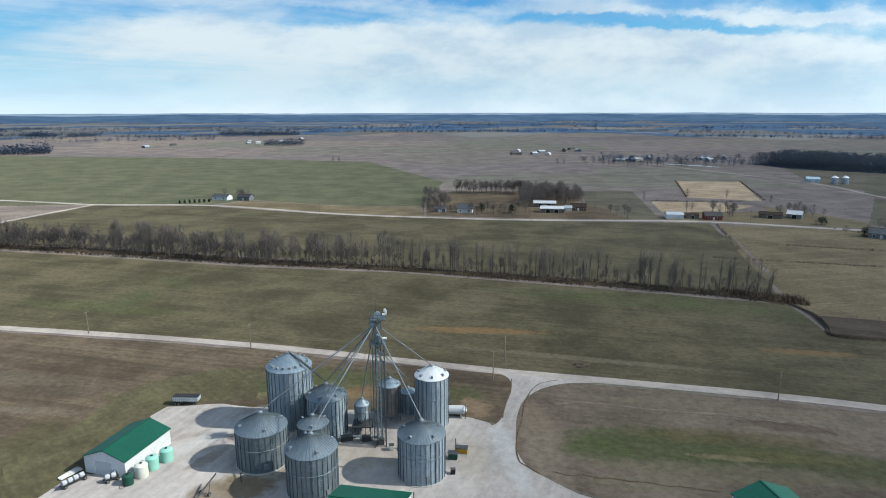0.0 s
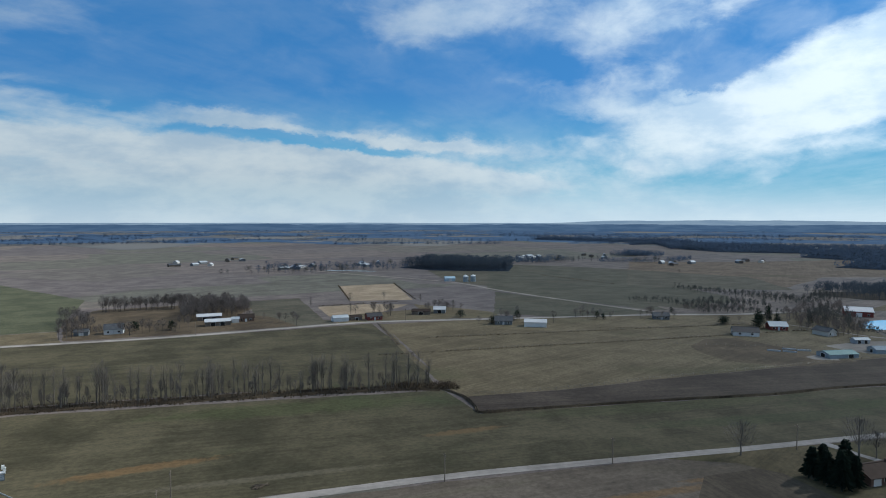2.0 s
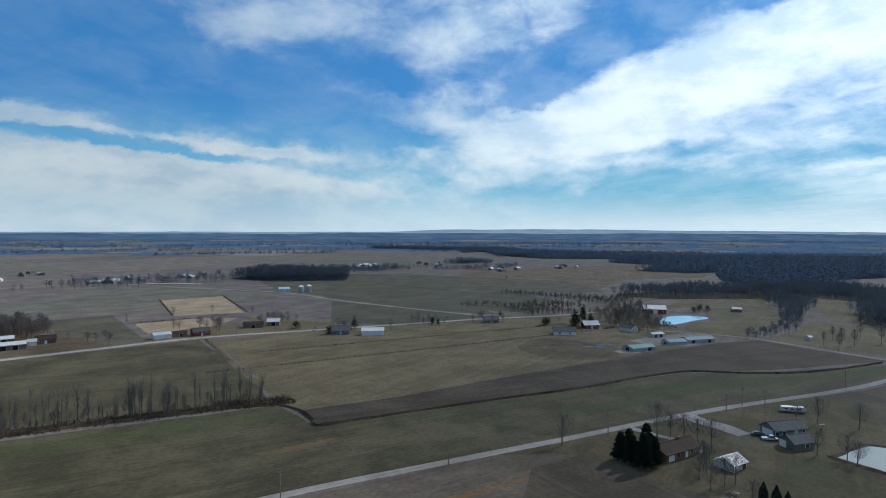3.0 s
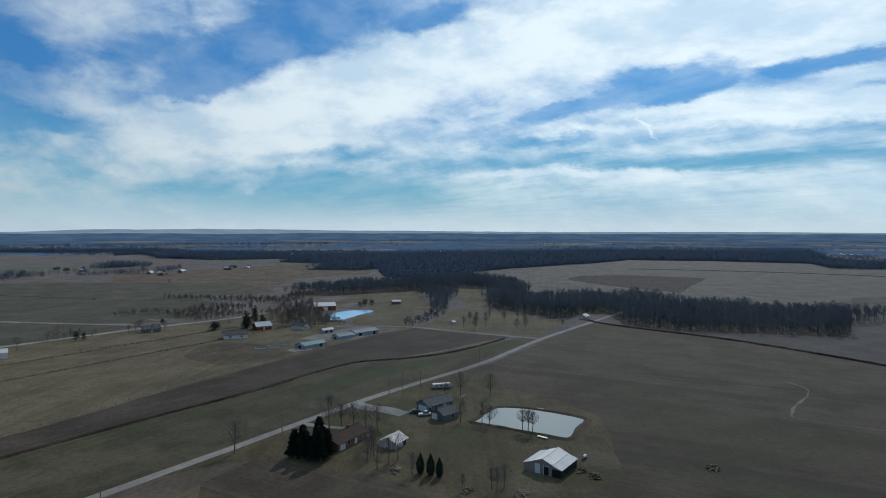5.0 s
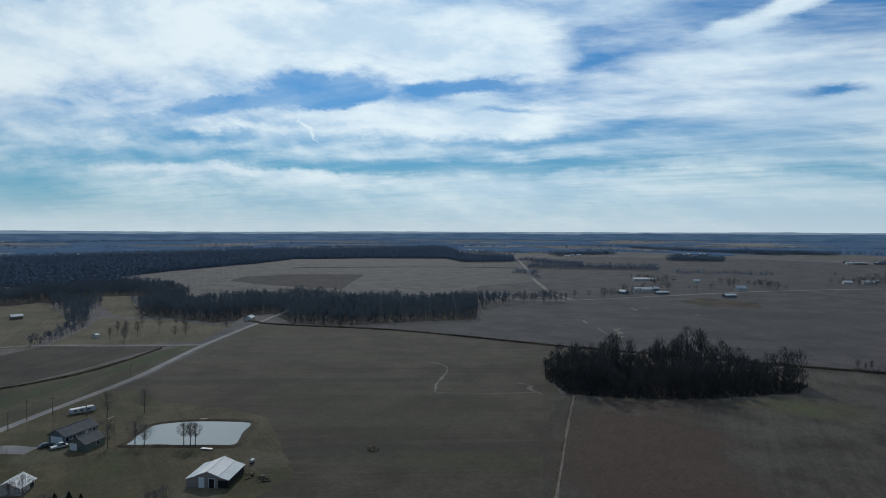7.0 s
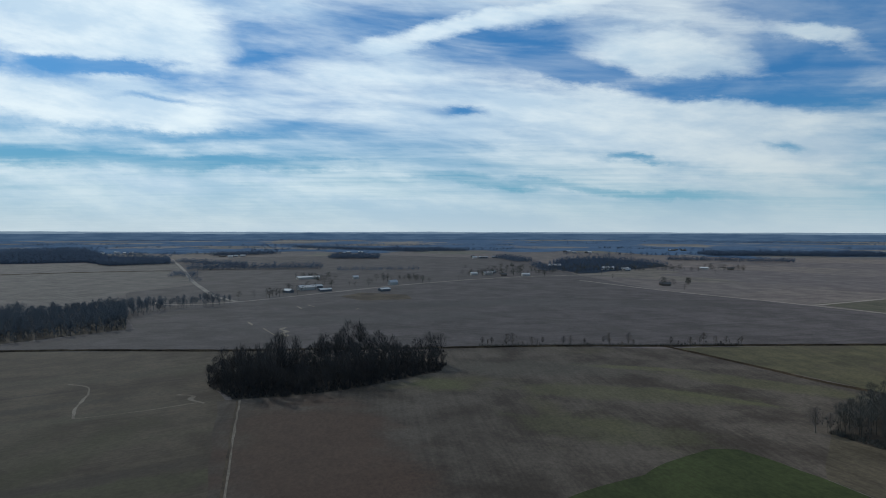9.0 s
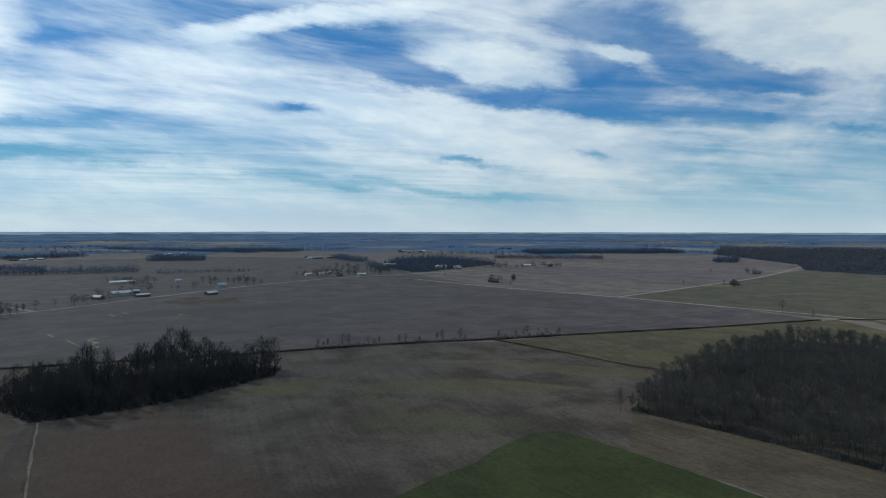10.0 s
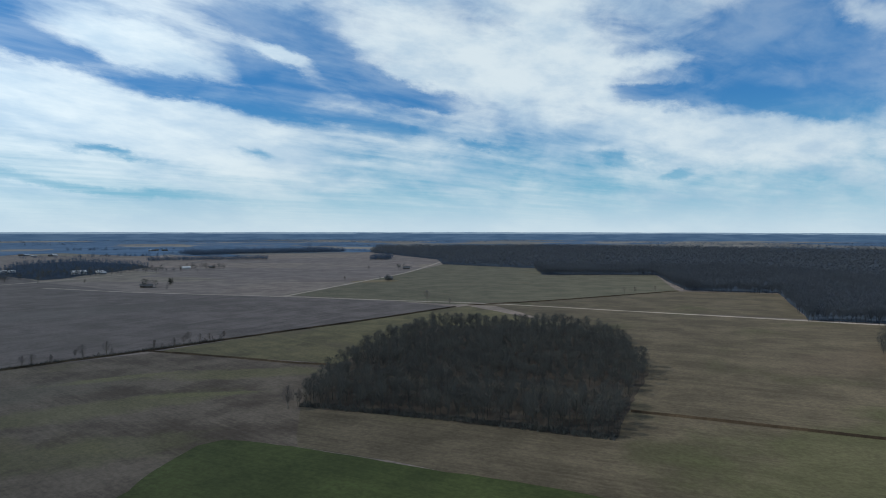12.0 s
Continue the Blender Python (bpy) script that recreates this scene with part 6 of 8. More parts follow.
# ---- buildings ----
def gable(name, label, category, x, y, angle, length, width, eave, ridge, wall_mat, roof_mat, over=0.4, doors=(), windows=(), group="", roof_label="", chimney=False, posts=False):
    """A gabled building; its ridge runs along its own x axis. doors and windows: (side, offset, width, height, sill, material, label), side in +x -x +y -y."""
    b = thing(name, label, category, pose(x, y, 0.0, 0, 0, angle), group)
    hx, hy = length / 2, width / 2
    w = Shape()
    w.v = [(sx * hx, sy * hy, z) for z in (0, eave) for sx, sy in ((-1, -1), (1, -1), (1, 1), (-1, 1))] + [(-hx, 0, ridge), (hx, 0, ridge)]
    w.f = [(0, 1, 5, 4), (2, 3, 7, 6), (1, 2, 6, 9, 5), (3, 0, 4, 8, 7), (0, 3, 2, 1), (4, 5, 9, 8), (6, 7, 8, 9)]
    part("wall", w, wall_mat, b)
    slope = (ridge - eave) / hy
    t = 0.16
    r = Shape()
    lx = hx + over
    for side in (-1, 1):
        ey, ez = side * (hy + over), eave - slope * over + 0.06
        i = len(r.v)
        r.v += [(-lx, ey, ez), (lx, ey, ez), (lx, 0, ridge + 0.06), (-lx, 0, ridge + 0.06), (-lx, ey, ez + t), (lx, ey, ez + t), (lx, 0, ridge + 0.06 + t), (-lx, 0, ridge + 0.06 + t)]
        r.f += [(i + 4, i + 5, i + 6, i + 7), (i, i + 3, i + 2, i + 1), (i, i + 1, i + 5, i + 4), (i + 1, i + 2, i + 6, i + 5), (i, i + 4, i + 7, i + 3)]
    roof = part("roof", r, roof_mat, b, roof_label)
    part("ridge_cap", Shape().box(-lx, lx, -0.18, 0.18, ridge + 0.12, ridge + 0.28), roof_mat, roof)
    if chimney:
        part("chimney", Shape().box(hx * 0.3, hx * 0.3 + 0.8, -0.4, 0.4, ridge - 0.6, ridge + 0.9), MAT_BRICK, roof, "brick chimney")
    for kind, holes in (("door", doors), ("window", windows)):
        for side, off, wide, high, sill, mat, text in holes:
            m = {"+x": pose(hx, off, sill, 0, 0, 90), "-x": pose(-hx, off, sill, 0, 0, -90), "+y": pose(off, hy, sill, 0, 0, 180), "-y": pose(off, -hy, sill)}[side]
            d = part(kind, Shape().box(-wide / 2, wide / 2, -0.07, 0.05, 0.02, high), mat, b, text, m)
            frame_shape = Shape()
            for x0, x1, z0, z1 in ((-wide / 2 - 0.12, -wide / 2, 0, high + 0.12), (wide / 2, wide / 2 + 0.12, 0, high + 0.12), (-wide / 2, wide / 2, high, high + 0.12)):
                frame_shape.box(x0, x1, -0.1, 0.05, z0, z1)
            part(kind + "_frame", frame_shape, MAT_TRIM, d)
    return b


DOOR = lambda side, off, w=1.0, h=2.05, mat=MAT_DOOR, text="": (side, off, w, h, 0.0, mat, text)
PANE = lambda side, off, w=1.3, h=1.1, sill=0.95: (side, off, w, h, sill, MAT_GLASS, "")

# farm yard sheds
gable("machine_shed", "white metal shed with a dark green roof", "shed", -66.8, 118.6, 76, 13.6, 9.8, 3.6, 5.4, MAT_WHITE, MAT_GREENROOF, 0.25,
      [DOOR("-x", 0.3, 3.9, 3.1, MAT_DOOR, "large pale overhead door")], roof_label="dark green metal roof")
gable("machine_shed", "white metal shed with green roof beside the bins", "shed", -13.6, 95.4, -10.3, 13.2, 12.0, 3.8, 5.6, MAT_WHITE, MAT_GREENROOF, 0.25, [DOOR("+x", 0, 3.6, 3.2)], roof_label="green metal roof")
gable("machine_shed", "white metal shed with green roof at the yard edge", "shed", 59.2, 93.3, -81, 15.0, 11.0, 3.7, 5.7, MAT_WHITE, MAT_GREENROOF, 0.25, [DOOR("-x", 0, 3.4, 3.0)], roof_label="green metal roof")

# houses by the pond
gable("ranch_house", "low brown ranch house with brown shingle roof", "house", 191.3, 85.2, -14, 16, 8.4, 2.5, 4.4, MAT_BRICK, MAT_SHINGLE, 0.6,
      [DOOR("-y", 1.5, 1.0, 2.0, MAT_TRIM), DOOR("-y", -5.6, 2.4, 2.05, MAT_TRIM)], [PANE("-y", -2.5), PANE("-y", 4.0), PANE("-y", 6.3), PANE("-x", 0)], chimney=True)
gable("shed", "small shed with a bright white metal roof", "shed", 193.2, 68.0, -12, 6.8, 6.4, 2.0, 3.6, MAT_WHITE, MAT_WHITEROOF, 0.5, [DOOR("+x", 0, 3.6, 1.8, MAT_SHADE, "near-black panel for the shade of the open side"), DOOR("-y", 2.0, 2.0, 1.8, MAT_SHADE, "near-black panel for the shade of an open bay")])
gable("ranch_house", "long grey ranch house with grey shingle roof", "house", 238.5, 66.0, -31, 13.5, 7.0, 2.6, 4.6, MAT_GREYSIDING, MAT_GREYSHINGLE, 0.5,
      [DOOR("-y", 2.0), DOOR("-x", 0, 4.6, 2.2, MAT_TRIM, "white garage door")], [PANE("-y", -3.0), PANE("-y", 5.2), PANE("-y", -6.0)])
gable("garage", "sage green garage with dark shingle roof", "garage", 226.6, 58.8, -31, 8.0, 6.8, 2.4, 4.3, MAT_GREENSIDING, MAT_GREYSHINGLE, 0.4, [DOOR("-x", 1.5, 2.6, 2.2, MAT_TRIM)], [PANE("-y", 1.0)])

barn = gable("pole_barn", "pale metal pole barn with white and grey roof", "barn", 186.6, 15.4, -20, 11.4, 6.2, 3.3, 4.5, MAT_TANSIDING, MAT_WHITEROOF, 0.2, [("-x", -1.3, 1.6, 2.6, 0.0, MAT_SHADE, "near-black panel for the shade of an open doorway"), ("-x", 1.6, 1.4, 2.8, 0.0, MAT_TRIM, "white door panel")], roof_label="bright white metal roof")
for side, wall in ((-1, MAT_SHADE), (1, MAT_TANSIDING)):
    lean = Shape()
    y0, y1 = side * 3.16, side * 6.0
    lo, hi = min(y0, y1), max(y0, y1)
    lean.box(-5.7, 5.7, lo, hi, 0, 2.25)
    bay = part("lean_to", lean, wall, barn, "lean-to coloured near-black for its open, shaded side" if side < 0 else "pale closed lean-to")
    top = Shape()
    top.v = [(-5.95, side * 3.0, 3.28), (5.95, side * 3.0, 3.28), (5.95, side * 6.3, 2.3), (-5.95, side * 6.3, 2.3), (-5.95, side * 3.0, 3.42), (5.95, side * 3.0, 3.42), (5.95, side * 6.3, 2.44), (-5.95, side * 6.3, 2.44)]
    top.f = [(0, 1, 2, 3), (7, 6, 5, 4), (0, 4, 5, 1), (1, 5, 6, 2), (2, 6, 7, 3), (3, 7, 4, 0)]
    part("lean_to_roof", top, MAT_TINROOF, bay, "grey tin roof")
    fill = Shape()
    for sx in (-5.68, 5.6):
        fill.v += [(sx, side * 3.16, 2.25), (sx, side * 6.0, 2.25), (sx, side * 3.16, 3.2), (sx + 0.08, side * 3.16, 2.25), (sx + 0.08, side * 6.0, 2.25), (sx + 0.08, side * 3.16, 3.2)]
        i = len(fill.v) - 6
        fill.f += [(i, i + 1, i + 2), (i + 5, i + 4, i + 3), (i + 1, i + 4, i + 5, i + 2)]
    part("gable_panel", fill, MAT_TANSIDING, bay)

# pond farm
gable("barn", "white barn with a dark blue-grey roof", "barn", 360, 238, -48, 15, 9.5, 2.6, 5.0, MAT_WHITE, MAT_DARKROOF, 0.4, [DOOR("-x", 0, 2.4, 2.2, MAT_SHADE)], [PANE("-y", 3.5), PANE("-y", -3.5), PANE("-x", 2.6), PANE("-x", -2.6)])
gable("farm_house", "red farm house with a pale metal roof", "house", 397, 240, -40, 11, 9, 2.8, 5.2, MAT_REDWOOD, MAT_TINROOF, 0.5, [DOOR("-y", 0)], [PANE("-y", 3), PANE("-y", -3)])
gable("barn", "white building with a dark roof among bare trees", "barn", 404, 213, 80, 11, 7.5, 2.9, 5.0, MAT_SIDING, MAT_GREYSHINGLE, 0.4, [DOOR("-x", 0, 1.2)], [PANE("-y", 3), PANE("-x", 2.0)])
gable("shed", "small pale double shed on the gravel", "shed", 395, 188, -28, 9, 4.5, 2.2, 3.2, MAT_TINROOF, MAT_TINROOF, 0.3, [DOOR("-y", 2, 1.8, 2.0, MAT_SHADE), DOOR("-y", -2, 1.8, 2.0, MAT_SHADE)])
gable("livestock_shed", "livestock shed with a blue-green tin roof", "shed", 345, 175, -22, 17, 9.5, 2.0, 3.3, MAT_BLUESIDING, MAT_TEALROOF, 0.3, [DOOR("-y", 4, 3, 2.1, MAT_SHADE), DOOR("-x", 0, 3, 2.1, MAT_SHADE)])
gable("livestock_shed", "long blue-grey livestock shed with tin roof", "shed", 396, 161, -30, 20, 8.5, 2.2, 3.6, MAT_BLUESIDING, MAT_BLUETIN, 0.3, [DOOR("-y", -6, 3, 2.0, MAT_SHADE), DOOR("-y", 6, 2.4, 2.0, MAT_SHADE)])
gable("shed", "blue-grey shed beside the long livestock shed", "shed", 378, 168, -30, 13, 8, 2.0, 3.4, MAT_BLUESIDING, MAT_BLUETIN, 0.3, [DOOR("-x", 0, 2, 1.9, MAT_SHADE)])
gable("barn", "red barn with a broad white metal roof", "barn", 508, 244, -56, 18, 14, 4.0, 6.6, MAT_REDWOOD, MAT_WHITEROOF, 0.5, [DOOR("-y", 0, 3.5, 3, MAT_TRIM)], [PANE("-y", 6), PANE("-y", -6)])
gable("shed", "small white shed behind the pond", "shed", 566, 196, -60, 8, 6, 2.6, 4.0, MAT_OLDWOOD, MAT_WHITEROOF, 0.3)
gable("shed", "small pale shed at the lane", "shed", 455, 112, -20, 3.6, 3, 1.9, 2.7, MAT_SIDING, MAT_TINROOF, 0.3)
gable("farm_house", "white farm house where the road meets the woods", "house", 512, 16, -20, 8, 5.5, 2.3, 3.8, MAT_SIDING, MAT_TINROOF, 0.4, [DOOR("-x", 0)], [PANE("-y", 3)])

# farms along the far road
gable("farm_house", "grey farm house with a grey roof", "house", 366, 309, -40, 11, 8, 2.6, 4.6, MAT_GREYSIDING, MAT_GREYSHINGLE, 0.5, [DOOR("-y", 0)], [PANE("-y", 3), PANE("-y", -3)])
gable("pole_barn", "pale blue-white pole barn", "barn", 266, 330, -40, 15, 8.5, 3.2, 4.8, MAT_WHITE, MAT_WHITEROOF, 0.3, [DOOR("-x", 0, 3, 2.8)])
gable("farm_house", "grey farm house under bare trees", "house", 253, 349, -38, 12, 9, 2.8, 5.4, MAT_GREYSIDING, MAT_GREYSHINGLE, 0.5, [DOOR("-y", 0)], [PANE("-y", 3.5), PANE("-y", -3.5)])
gable("shed", "pale green-white shed with tin roof", "shed", 158, 417, -6, 11, 7, 2.8, 4.2, MAT_WHITE, MAT_TINROOF, 0.3, [DOOR("-y", 2, 2.5, 2.3, MAT_DOOR)])
gable("shed", "low brown shed beside the pale shed", "shed", 170, 417, -6, 8, 6, 2.3, 3.4, MAT_OLDWOOD, MAT_SHINGLE, 0.3, [DOOR("-y", 0, 2, 2, MAT_SHADE)])
gable("farm_house", "dark red farm house by the road", "house", 182, 412, -8, 11, 8, 2.7, 4.8, MAT_REDWOOD, MAT_DARKROOF, 0.4, [DOOR("-y", 0)], [PANE("-y", 3), PANE("-y", -3)])
gable("shed", "long low weathered shed", "shed", 224, 417, -30, 14, 7, 2.6, 4.0, MAT_OLDWOOD, MAT_SHINGLE, 0.4, [DOOR("-y", 0, 3, 2.2, MAT_SHADE)])
gable("barn", "white-roofed barn among bare trees", "barn", 240, 416, -35, 9, 7, 3.0, 5.0, MAT_GREYSIDING, MAT_WHITEROOF, 0.4, [DOOR("-y", 0, 3, 2.6, MAT_SHADE)])
for bx, by in ((78, 470), (79, 443)):
    gable("pole_barn", "long barn with a white metal roof and brown walls", "barn", bx, by, -9, 16.5, 8, 3.0, 4.4, MAT_OLDWOOD, MAT_WHITEROOF, 0.4, [DOOR("-y", 3, 3, 2.6, MAT_SHADE), DOOR("-y", -3, 3, 2.6, MAT_SHADE)], group="long white-roofed barns")
gable("farm_house", "brown farm house beside the long barns", "house", 100, 452, -12, 11, 8, 2.7, 4.8, MAT_BRICK, MAT_SHINGLE, 0.4, [DOOR("-y", 0, 1.2, 2.1, MAT_TRIM)], [PANE("-y", 3), PANE("-y", -3)])
gable("garage", "small white garage by the brown house", "garage", 92, 449, -12, 5, 5, 2.5, 3.8, MAT_WHITE, MAT_TINROOF, 0.3, [DOOR("-y", 0, 2.6, 2.1, MAT_TRIM)])
gable("farm_house", "white farm house under roadside trees", "house", 16, 444, -8, 11, 8, 3.2, 6.0, MAT_WHITE, MAT_GREYSHINGLE, 0.4, [DOOR("-y", 0)], [PANE("-y", 3), PANE("-y", -3)])
gable("garage", "grey garage under roadside trees", "garage", -2, 446, -8, 8, 6, 2.5, 4.0, MAT_GREYSIDING, MAT_GREYSHINGLE, 0.3, [DOOR("-y", 0, 2.6, 2.1, MAT_TRIM)])
gable("farm_house", "white ranch house behind a hedge", "house", -184, 511, -15, 14, 8, 2.7, 4.6, MAT_WHITE, MAT_GREYSHINGLE, 0.4, [DOOR("-y", 0)], [PANE("-y", 4), PANE("-y", -4)])
gable("farm_house", "grey house with bare trees behind", "house", -164, 509, -15, 11, 8, 2.7, 4.8, MAT_GREYSIDING, MAT_DARKROOF, 0.4, [DOOR("-y", 0)], [PANE("-y", 3)])
gable("shed", "pale blue metal shed beside the far bins", "shed", 377, 630, -20, 12, 9, 3.6, 5.4, MAT_BLUEROOF, MAT_BLUEROOF, 0.3, [DOOR("-y", 0, 3, 3)])

# distant farms: x, y, turn, length, width, eave, ridge, roof
FAR_ROOFS = [MAT_WHITEROOF, MAT_TINROOF, MAT_GREYSHINGLE]
FAR_FARMS = [(616, -385, 10, 14, 8, 3, 5, 1), (628, -418, 80, 26, 12, 4, 6.5, 0), (640, -440, 80, 16, 9, 3, 5, 1), (600, -424, 80, 18, 8, 2.6, 4, 1), (768, -513, 75, 40, 12, 3, 5, 0), (552, -474, 85, 16, 9, 3, 4.6, 1),
             (609, -538, 80, 14, 9, 4, 7, 0), (724, -566, 70, 10, 7, 3, 5, 0)]
FAR_FARMS += [(648, -745, 60, 14, 9, 3, 5, 0), (640, -770, 60, 18, 10, 3.4, 5.4, 0), (655, -800, 60, 12, 8, 3, 5, 1), (577, -787, 50, 15, 9, 3, 5, 0), (600, -760, 50, 12, 8, 3, 5, 2)]
FAR_FARMS += [(559, -1012, 40, 26, 14, 4, 7, 0), (540, -1040, 40, 14, 9, 3, 5, 0), (693, -1041, 40, 30, 10, 3, 5, 0), (520, -1010, 40, 12, 8, 3, 5, 1), (344, -775, 20, 13, 8, 3, 5.5, 2), (352, -780, 20, 9, 8, 3, 5, 2), (52, -891, 0, 14, 10, 3, 6, 2),
              (34, -1140, 0, 16, 10, 3, 6, 2), (440, -1150, 20, 18, 9, 3, 5, 0), (400, -1170, 20, 14, 9, 3, 5, 2)]
for fx, fy, turn, length, width, eave, ridge, roof in FAR_FARMS:
    gable("farm_building", ("white-roofed", "tin-roofed", "dark-roofed")[roof] + " farm building beside the distant road", "barn", fx, fy, turn, length * 0.8, width * 0.8, eave * 0.85, ridge * 0.85, (MAT_SIDING, MAT_GREYSIDING, MAT_OLDWOOD)[roof], FAR_ROOFS[roof], 0.4, [DOOR("-y", 0, 2, 2.2, MAT_SHADE)], group="distant farm buildings")
rt = random.Random(31)
for azimuth, distance, count in ((8, 1080, 6), (12, 1150, 4), (17, 960, 6), (24, 1000, 4), (38, 1180, 7), (44, 1260, 4), (51, 1090, 6), (57, 1200, 5), (-16, 1500, 6), (-12, 1600, 4), (-24, 1400, 3), (63, 1800, 5), (75, 2000, 4), (108, 2100, 5), (118, 1700, 4), (128, 1900, 6), (140, 1600, 5), (148, 2000, 6), (156, 2300, 6)):
    for k in range(count):
        a, d = radians(azimuth + rt.uniform(-1.6, 1.6)), distance + rt.uniform(-45, 45)
        roof = rt.choice((0, 1, 1, 2, 2))
        gable("farm_building", ("small white-roofed", "small tin-roofed", "small dark-roofed")[roof] + " building on the horizon side", "barn", d * math.sin(a), d * math.cos(a), rt.uniform(0, 90), rt.uniform(8, 15), rt.uniform(6, 9), rt.uniform(2.5, 3.5), rt.uniform(4.2, 5.6),
              (MAT_SIDING, MAT_GREYSIDING, MAT_OLDWOOD)[roof], FAR_ROOFS[roof], 0.4, group="distant farm buildings")


# ---- grain bins and the elevator ----
def grain_bin(label, x, y, radius, eave, rise, floor=0.0, wall=None, roof=None, ribs=34, stays=30, vents=9, ladder_at=-60, name="grain_bin"):
    b = thing(name, label, "grain bin", pose(x, y, 0.06), "grain bins")
    wall, roof = wall or MAT_GALV, roof or MAT_GALVROOF
    rings = max(2, int((eave - floor) / 1.12))
    profile = []
    for k in range(rings):
        z0, z1 = floor + (eave - floor) * k / rings, floor + (eave - floor) * (k + 1) / rings
        profile += [(radius, z0), (radius, z1 - 0.09), (radius + 0.035, z1 - 0.08), (radius + 0.035, z1 - 0.01)]
    part("bin_wall", Shape().lathe(profile + [(radius, eave)], 56), wall, b, smooth=False)
    cap = 0.42 if radius > 2.0 else 0.3
    top = part("bin_roof", Shape().lathe([(radius + 0.14, eave - 0.06), (radius + 0.14, eave + 0.02), (cap, eave + rise), (cap * 0.6, eave + rise + 0.05)], 48), roof, b)
    slope = Vector((radius + 0.14 - cap, 0, -rise)).length
    rib = Shape().box(0, slope, -0.035, 0.035, -0.02, 0.07).mesh("roof_rib", MAT_TOWER if roof is MAT_OLDROOF else roof)
    tilt = math.degrees(math.atan2(rise, radius + 0.14 - cap))
    for k in range(ribs):
        part("roof_rib", rib, None, top, m=pose(0, 0, 0, 0, 0, 360 * k / ribs) @ pose(cap, 0, eave + rise, 0, tilt, 0))
    stay = Shape().box(radius, radius + 0.11, -0.04, 0.04, floor, eave - 0.08).mesh("stiffener", MAT_TOWER)
    for k in range(stays):
        part("stiffener", stay, None, b, m=pose(0, 0, 0, 0, 0, 360 * (k + 0.5) / stays))
    part("roof_cap", Shape().lathe([(cap + 0.08, eave + rise - 0.12), (cap + 0.08, eave + rise + 0.22), (cap * 0.5, eave + rise + 0.42), (0.12, eave + rise + 0.45)], 16), MAT_STEEL, top)
    vent = Shape().box(-0.3, 0.3, -0.25, 0.25, -0.1, 0.42).tube((-0.05, 0, 0.42), (0.3, 0, 0.3), 0.2, 0.22, 8).mesh("roof_vent", MAT_STEEL)
    for k in range(vents):
        f = 0.22
        part("roof_vent", vent, None, top, m=pose(0, 0, 0, 0, 0, 360 * (k + 0.3) / vents) @ pose(radius - (radius - cap) * f, 0, eave + rise * f, 0, 0, 0))
    hoop = Shape()
    for k in range(40):
        a, c = math.tau * k / 40, math.tau * (k + 1) / 40
        hoop.tube(((radius + 0.17) * math.cos(a), (radius + 0.17) * math.sin(a), eave * 0.62 + floor * 0.3), ((radius + 0.17) * math.cos(c), (radius + 0.17) * math.sin(c), eave * 0.62 + floor * 0.3), 0.05, None, 5, False)
    part("wind_ring", hoop, MAT_STEEL, b)
    steps = Shape()
    for side in (-0.24, 0.24):
        steps.box(radius + 0.2, radius + 0.26, side - 0.03, side + 0.03, floor + 0.4, eave + 0.5)
    for k in range(int((eave - floor) / 0.4)):
        steps.box(radius + 0.21, radius + 0.25, -0.24, 0.24, floor + 0.6 + 0.4 * k, floor + 0.64 + 0.4 * k)
    part("ladder", steps, MAT_STEEL, b, m=pose(0, 0, 0, 0, 0, ladder_at))
    hatch = part("access_door", Shape().box(radius + 0.02, radius + 0.16, -0.45, 0.45, floor + 0.9, floor + 2.1), MAT_STEEL, b, m=pose(0, 0, 0, 0, 0, ladder_at - 22))
    if floor < 0.3:
        part("footing", Shape().lathe([(radius + 0.35, -0.06), (radius + 0.35, 0.12), (radius, 0.13)], 48), MAT_CONCRETE, b)
    return b


grain_bin("grey galvanised grain bin on the yard front", -4.4, 112.5, 4.75, 9.1, 2.6, roof=MAT_OLDROOF, ribs=44, vents=5, ladder_at=-50)
grain_bin("grey galvanised grain bin behind the green roof", -25.4, 107.2, 4.9, 9.1, 2.7, wall=MAT_OLDWALL, roof=MAT_OLDROOF, ribs=44, vents=4, ladder_at=-20)
grain_bin("dull weathered grain bin with a close-ribbed roof", -38.0, 117.3, 5.25, 8.1, 2.9, wall=MAT_OLDWALL, roof=MAT_OLDROOF, ribs=46, vents=4, ladder_at=-45)
grain_bin("tallest galvanised grain bin with many roof vents", -36.0, 134.4, 5.15, 14.2, 2.9, vents=18, ladder_at=-75)
grain_bin("grey galvanised grain bin beside the tall bin", -26.7, 129.8, 4.55, 9.0, 2.6, roof=MAT_OLDROOF, ribs=42, vents=6, ladder_at=-100)
grain_bin("small grey grain bin between larger bins", -27.9, 120.3, 3.25, 7.0, 1.8, wall=MAT_OLDWALL, roof=MAT_OLDROOF, ribs=30, stays=18, vents=3, ladder_at=-30)
grain_bin("tall grain bin with a bright white roof", -2.75, 133.4, 3.88, 12.2, 2.1, wall=MAT_GALV, roof=MAT_BRIGHT, ribs=26, stays=22, vents=7, ladder_at=-120)
hop = grain_bin("narrow dark grain bin on legs behind the elevator", -12.6, 134.2, 2.45, 9.5, 1.4, floor=2.4, wall=MAT_BROWNBIN, ribs=18, stays=16, vents=0, ladder_at=-150)
part("hopper", Shape().lathe([(0.3, 0.7), (2.43, 2.4)], 32), MAT_GALVROOF, hop)
